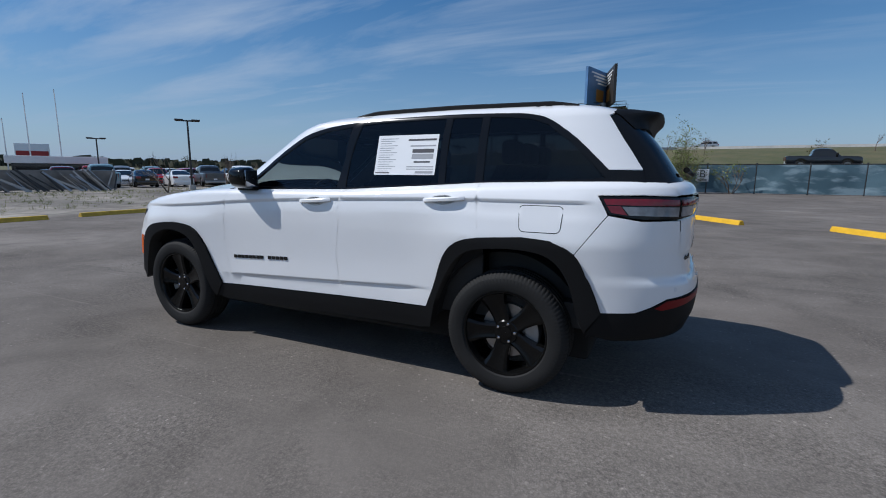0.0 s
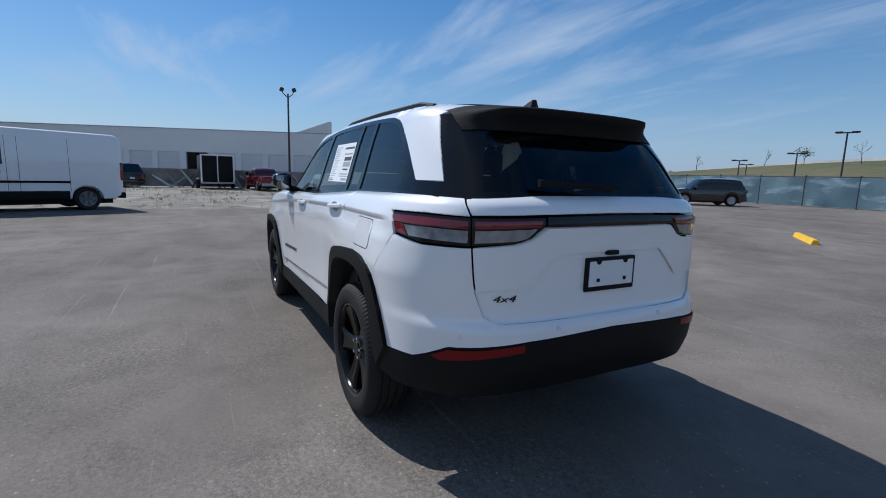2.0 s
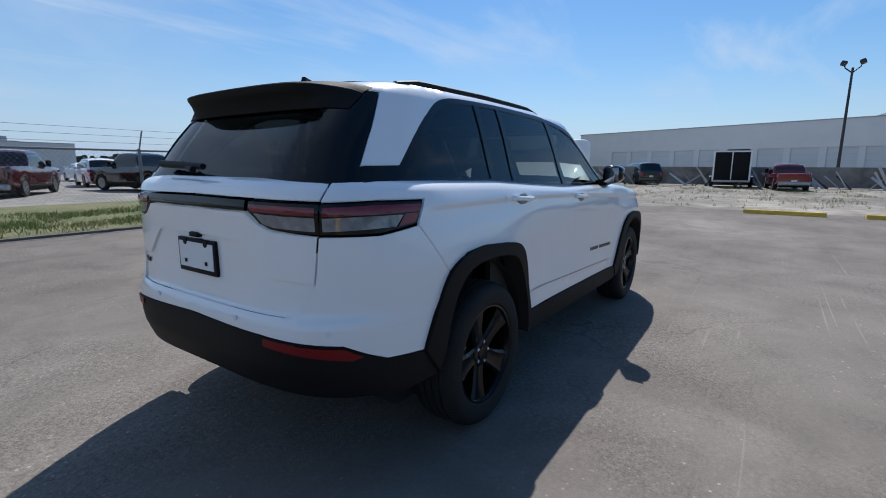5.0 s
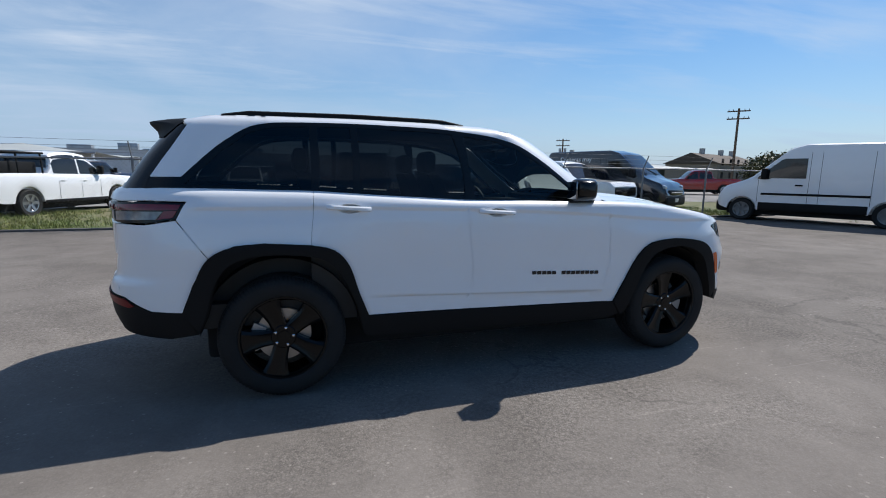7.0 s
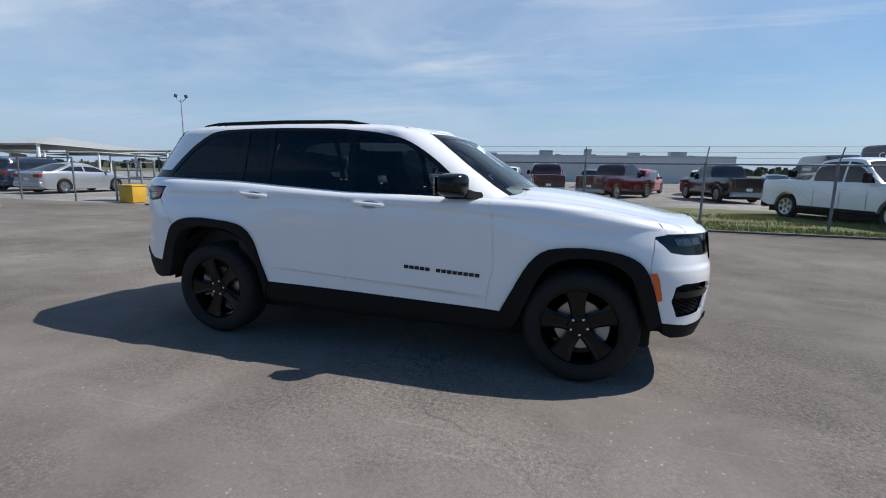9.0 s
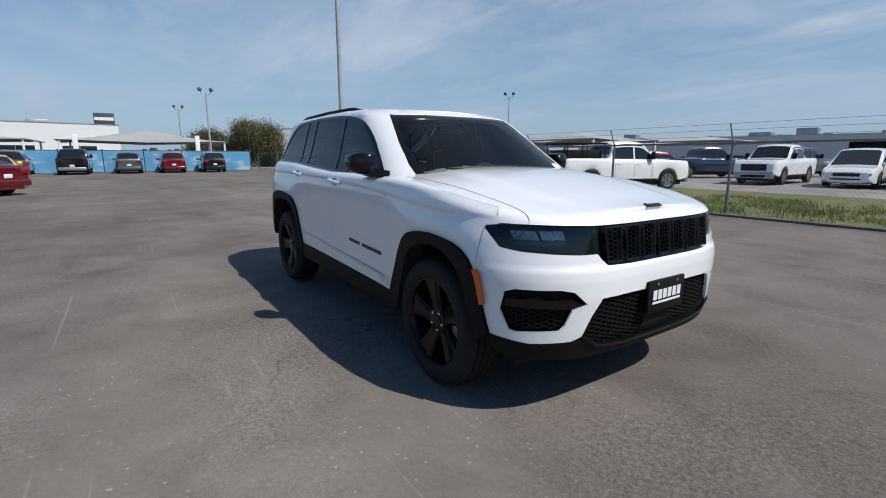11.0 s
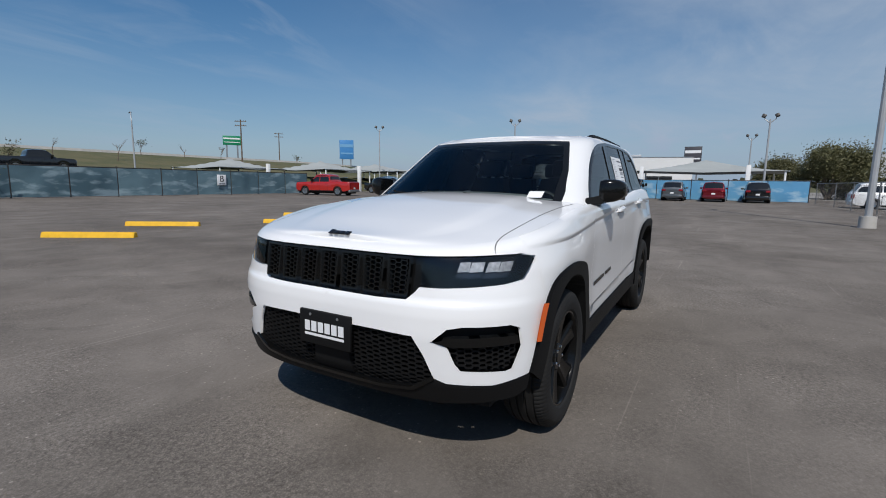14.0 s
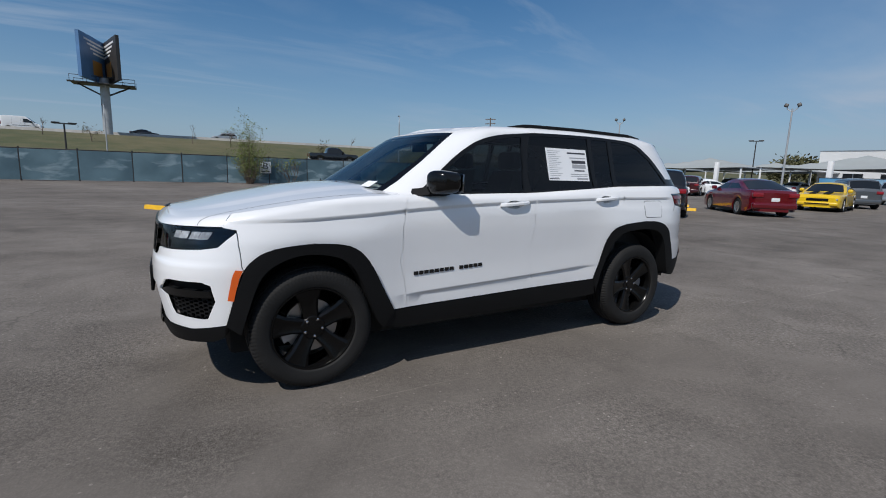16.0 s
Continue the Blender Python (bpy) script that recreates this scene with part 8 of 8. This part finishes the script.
def far_woods():
    """The low dark line of woods at the edge of sight."""
    rnd = random.Random(3)
    V, F = [], []
    for k in range(2600):
        a = radians(rnd.uniform(-62, 62)) if k % 3 else rnd.uniform(0, 2 * math.pi)
        d = rnd.uniform(330, 520)
        x, y = d * math.cos(a), d * math.sin(a)
        z = ground_height(x, y)
        w, h = rnd.uniform(4, 9), rnd.uniform(2.5, 6.5)
        for _ in range(5):
            ox, oy, oz = rnd.gauss(0, w * 0.4), rnd.gauss(0, w * 0.4), rnd.uniform(0, h * 0.8)
            t, s = rnd.uniform(0, math.pi), w * rnd.uniform(0.3, 0.55)
            i = len(V)
            cx, cy = math.cos(t) * s, math.sin(t) * s
            V += [(x + ox - cx, y + oy - cy, z + oz - s * 0.5), (x + ox + cx, y + oy + cy, z + oz - s * 0.4), (x + ox + cx * 0.6, y + oy + cy * 0.6, z + oz + s * 0.6), (x + ox - cx * 0.5, y + oy - cy * 0.5, z + oz + s * 0.7)]
            F.append((i, i + 1, i + 2, i + 3))
    me = bpy.data.meshes.new("far_woods")
    me.from_pydata(V, [], F)
    me.materials.append(mat("far_leaf", (0.055, 0.058, 0.035), 0.9, var=0.3, scale=0.05))
    tagged(new("far_woods", me), "low dark line of distant woods", "woods", kind="stuff")


far_woods()


def grass(name, x0, x1, y0, y1, n, h, seed, label, dens):
    rnd = random.Random(seed)
    V, F = [], []
    while n > 0:
        x, y = rnd.uniform(x0, x1), rnd.uniform(y0, y1)
        if noise.noise(Vector((x * 0.55, y * 0.8, seed))) + dens(x, y) < rnd.uniform(-0.25, 0.5):
            n -= 0.3
            continue
        n -= 1
        for _ in range(4):
            px, py = x + rnd.gauss(0, 0.05), y + rnd.gauss(0, 0.05)
            a, l = rnd.uniform(0, 6.28), h * rnd.uniform(0.4, 1.3)
            dx, dy = math.cos(a) * 0.009, math.sin(a) * 0.009
            i = len(V)
            V += [(px - dx, py - dy, 0.03), (px + dx, py + dy, 0.03), (px + rnd.gauss(0, 0.04), py + rnd.gauss(0, 0.04), 0.03 + l)]
            F.append((i, i + 1, i + 2))
    me = bpy.data.meshes.new(name)
    me.from_pydata(V, [], F)
    me.materials.append(mat(name + "_blade", (0.12, 0.19, 0.03), 0.7, color2=(0.24, 0.22, 0.07), scale=0.8))
    tagged(new(name, me), label, "grass", kind="stuff")


grass("verge_grass", -13.5, 16, 9.1, 14.5, 15000, 0.11, 4, "short patchy green grass along the fence", lambda x, y: 0.25 * math.exp(-abs(y - 9.5)) + 0.0)
grass("gravel_weeds", 15, 33, -25, 12, 3500, 0.12, 6, "sparse weeds on the gravel strip", lambda x, y: -0.05 + 0.012 * (x - 20))

# ---- parked vehicles ----
def at(x, y, heading):
    return pose(x, y, 0, 0, 0, heading)


van("white high-roof cargo van with black cladding on the verge", at(14.9, 6.75, 116), WHITE, M_BLACK)
vehicle("pickup_truck", "white crew-cab pickup parked on grass", "truck", dict(PICKUP, bumper=M_BLACK, grille=0.9), WHITE, at(9.37, 13.42, -67))
van("black high-roof cargo van with white lettering on its side", at(12.05, 13.5, -65), C_NAVY, M_BLACK, "Contents may")
rack_ob = vehicle("pickup_truck", "white crew-cab pickup with a black bed rack", "truck", PICKUP, WHITE, at(-9.0, 15.0, 70))
for s in (1, -1):
    for x in (-2.75, -1.9, -1.1):
        part("rack_post", tube((x, s * 0.9, 1.26), (x, s * 0.86, 1.86), 0.025, seg=8), M_BLACK, rack_ob)
    part("rack_rail", tube((-2.85, s * 0.86, 1.88), (-1.0, s * 0.86, 1.88), 0.03, seg=8), M_BLACK, rack_ob)
for x in (-2.75, -1.9, -1.1):
    part("rack_bar", tube((x, -0.86, 1.88), (x, 0.86, 1.88), 0.025, seg=8), M_BLACK, rack_ob)
part("bed_load", box(-2.7, -1.15, -0.75, 0.75, 1.2, 1.62, 0.03), M_BLACK, rack_ob)
vehicle("sport_utility", "black sport utility vehicle with red lamps", "car", SUV, C_BLACK, at(-14.9, -8.4, 216))
vehicle("sedan", "maroon four-door sedan with chrome trim", "car", SEDAN, C_DRED, at(-20.0, -7.7, 231))
coupe_ = vehicle("coupe", "yellow coupe with black hood stripes", "car", COUPE, C_YEL, at(-28.2, -7.8, 12))
for s in (1, -1):
    part("hood_stripe", beam((1.15, s * 0.28, 0.992), (2.28, s * 0.28, 0.885), 0.26, 0.012, (0, 0, 1)), M_BLACK, coupe_, angle=0)
vehicle("sport_utility", "grey sport utility vehicle with privacy glass", "car", SUV, C_GREY, at(-34.3, -9.0, 215))
vehicle("pickup_truck", "bright red crew-cab pickup by the screen fence", "truck", PICKUP, C_RED, at(-29.3, -30.6, -80))
vehicle("pickup_truck", "black crew-cab pickup beside a red one", "truck", PICKUP, C_BLACK, at(-41.5, -32.5, -85))
for px, py, col, spec, lab in ((-44.5, -9.3, C_SILVER, SUV, "silver sport utility vehicle by the blue screen fence"), (-44.5, -5.6, C_BLACK, PICKUP, "black pickup backed from the blue screen fence"), (-45, -2.0, C_GREY, SUV, "grey hatchback by the blue screen fence"), (-45, 1.2, C_DRED, SUV, "dark red sport utility vehicle by the blue screen fence"), (-45, 4.4, C_BLACK, SUV, "black sport utility vehicle by the blue screen fence")):
    vehicle("parked_car", lab, "car", spec, col, at(px, py, 180), group="cars at the blue fence")
vehicle("sport_utility", "dark sport utility vehicle by the fence", "car", SUV, C_BLACK, at(15.6, -27.9, 57))
vehicle("pickup_truck", "dark red pickup with its tailgate to the lot", "truck", SMALL_PICKUP, C_DRED, at(34.2, -2.9, 8))
vehicle("sport_utility", "black minivan beside the trailer", "car", MINIVAN, C_BLACK, at(39, 7.0, 30))
vehicle("minivan", "white minivan in the rear lot", "van", MINIVAN, WHITE, at(-3.8, 26.2, -86))
vehicle("pickup_truck", "white pickup with a black grille", "truck", PICKUP, WHITE, at(-7.3, 26.2, -87))
vehicle("pickup_truck", "maroon pickup in the rear lot", "truck", PICKUP, C_WINE, at(-1.4, 27.2, 99))
vehicle("pickup_truck", "maroon pickup in the rear lot", "truck", PICKUP, C_WINE, at(2.9, 25.8, 58))
vehicle("minivan", "white minivan behind the gate", "van", MINIVAN, WHITE, at(-37.5, 11.8, 90))
vehicle("pickup_truck", "black pickup on the raised frontage road", "truck", PICKUP, C_BLACK, pose(-15.5, -54.6, 1.93, 0, 0, 175))
vehicle("sport_utility", "silver car high on the highway bank", "car", SUV, C_SILVER, pose(-8, -106, 6.25, 0, 0, 0))
van("white van high on the highway bank", pose(24, -106, 6.2, 0, 0, 180), WHITE, M_BLACK)
vehicle("sedan", "dark sedan high on the highway bank", "car", SEDAN, C_BLACK, pose(6, -107, 6.25, 0, 0, 180))
vehicle("pickup_truck", "black lifted pickup with its tailgate to the fence", "truck", PICKUP, C_BLACK, at(8.3, 25.9, 104))
van("black cargo van with a white two-line sign", at(13.2, 25.9, 88), C_BLACK, M_BLACK, bars=((-0.9, 0.0, 1.95), (-1.2, 0.0, 1.70)))
vehicle("pickup_truck", "black crew-cab pickup parked under a canopy frame", "truck", PICKUP, C_BLACK, at(-19.4, 20.4, 8), rim=M_RIMBLACK)
vehicle("sedan", "white four-door sedan under a canopy", "car", SEDAN, WHITE, at(-35.5, -23.2, 128))
vehicle("sport_utility", "wine-red sport utility vehicle near a canopy", "car", SUV, C_WINE, at(-38.5, -22.0, 205))
vehicle("sedan", "white sedan near a canopy", "car", SEDAN, WHITE, at(-42.0, -22.5, 145))
vehicle("sport_utility", "black sport utility vehicle near a canopy", "car", SUV, C_BLACK, at(-32.6, -25.6, 210))
rnd = random.Random(21)
cols_ = (C_BLACK, WHITE, C_SILVER, C_GREY, C_DRED, C_BLUE, WHITE, C_TEAL, C_RED)
protos = {}


def lot_car(x, y, a, z=0.0):
    """One of a few built cars again, at another place of the crowded lots."""
    key = (rnd.randrange(len(cols_)), rnd.randrange(3))
    nm = ("sedan", "sport_utility", "pickup_truck")[key[1]]
    if key not in protos:
        c = cols_[key[0]]
        word = c.name.split("_")[0]
        protos[key] = vehicle(nm, word + " " + ("four-door sedan", "sport utility vehicle", "crew-cab pickup")[key[1]] + " in a crowded sales lot", "car" if key[1] < 2 else "truck", (SEDAN, SUV, PICKUP)[key[1]], c, pose(x, y, z, 0, 0, a), group="cars for sale", fine=False)
    else:
        copy_thing(protos[key], pose(x, y, z, 0, 0, a))


for row, (x0, y0, a) in enumerate(((43, -18, -25), (49, -20, -25), (56, -24, -25), (63, -28, -25), (72, -34, -25), (84, -42, -25))):
    for k in range(11):
        t = k * 2.85
        lot_car(x0 - 0.42 * t + rnd.uniform(-0.3, 0.3), y0 - 0.9 * t, a + 180 * (row % 2) + rnd.uniform(-4, 4))
for x, y in ((-60, 0), (-60, -17), (-61, -34), (-62, -51)):
    for k in range(4):
        lot_car(x + 2, y - 5 + k * 3.3, 180 + rnd.uniform(-3, 3))
for k in range(13):
    lot_car(-48 + k * 5.0 + rnd.uniform(-1, 1), 46 + rnd.uniform(-2, 2), 90 + 180 * (k % 2) + rnd.uniform(-5, 5))
for x, y, a in ((-13, 30, 60), (-17, 31, 65), (-21, 33, 75), (-10, 36, 80), (5.0, 33, 70), (9.0, 34, 80), (14, 36, 85), (19, 34, 100), (23, 30, 120), (31, 27, 150), (-24.5, 14, 95), (-28, 14.5, 95)):
    lot_car(x, y, a)
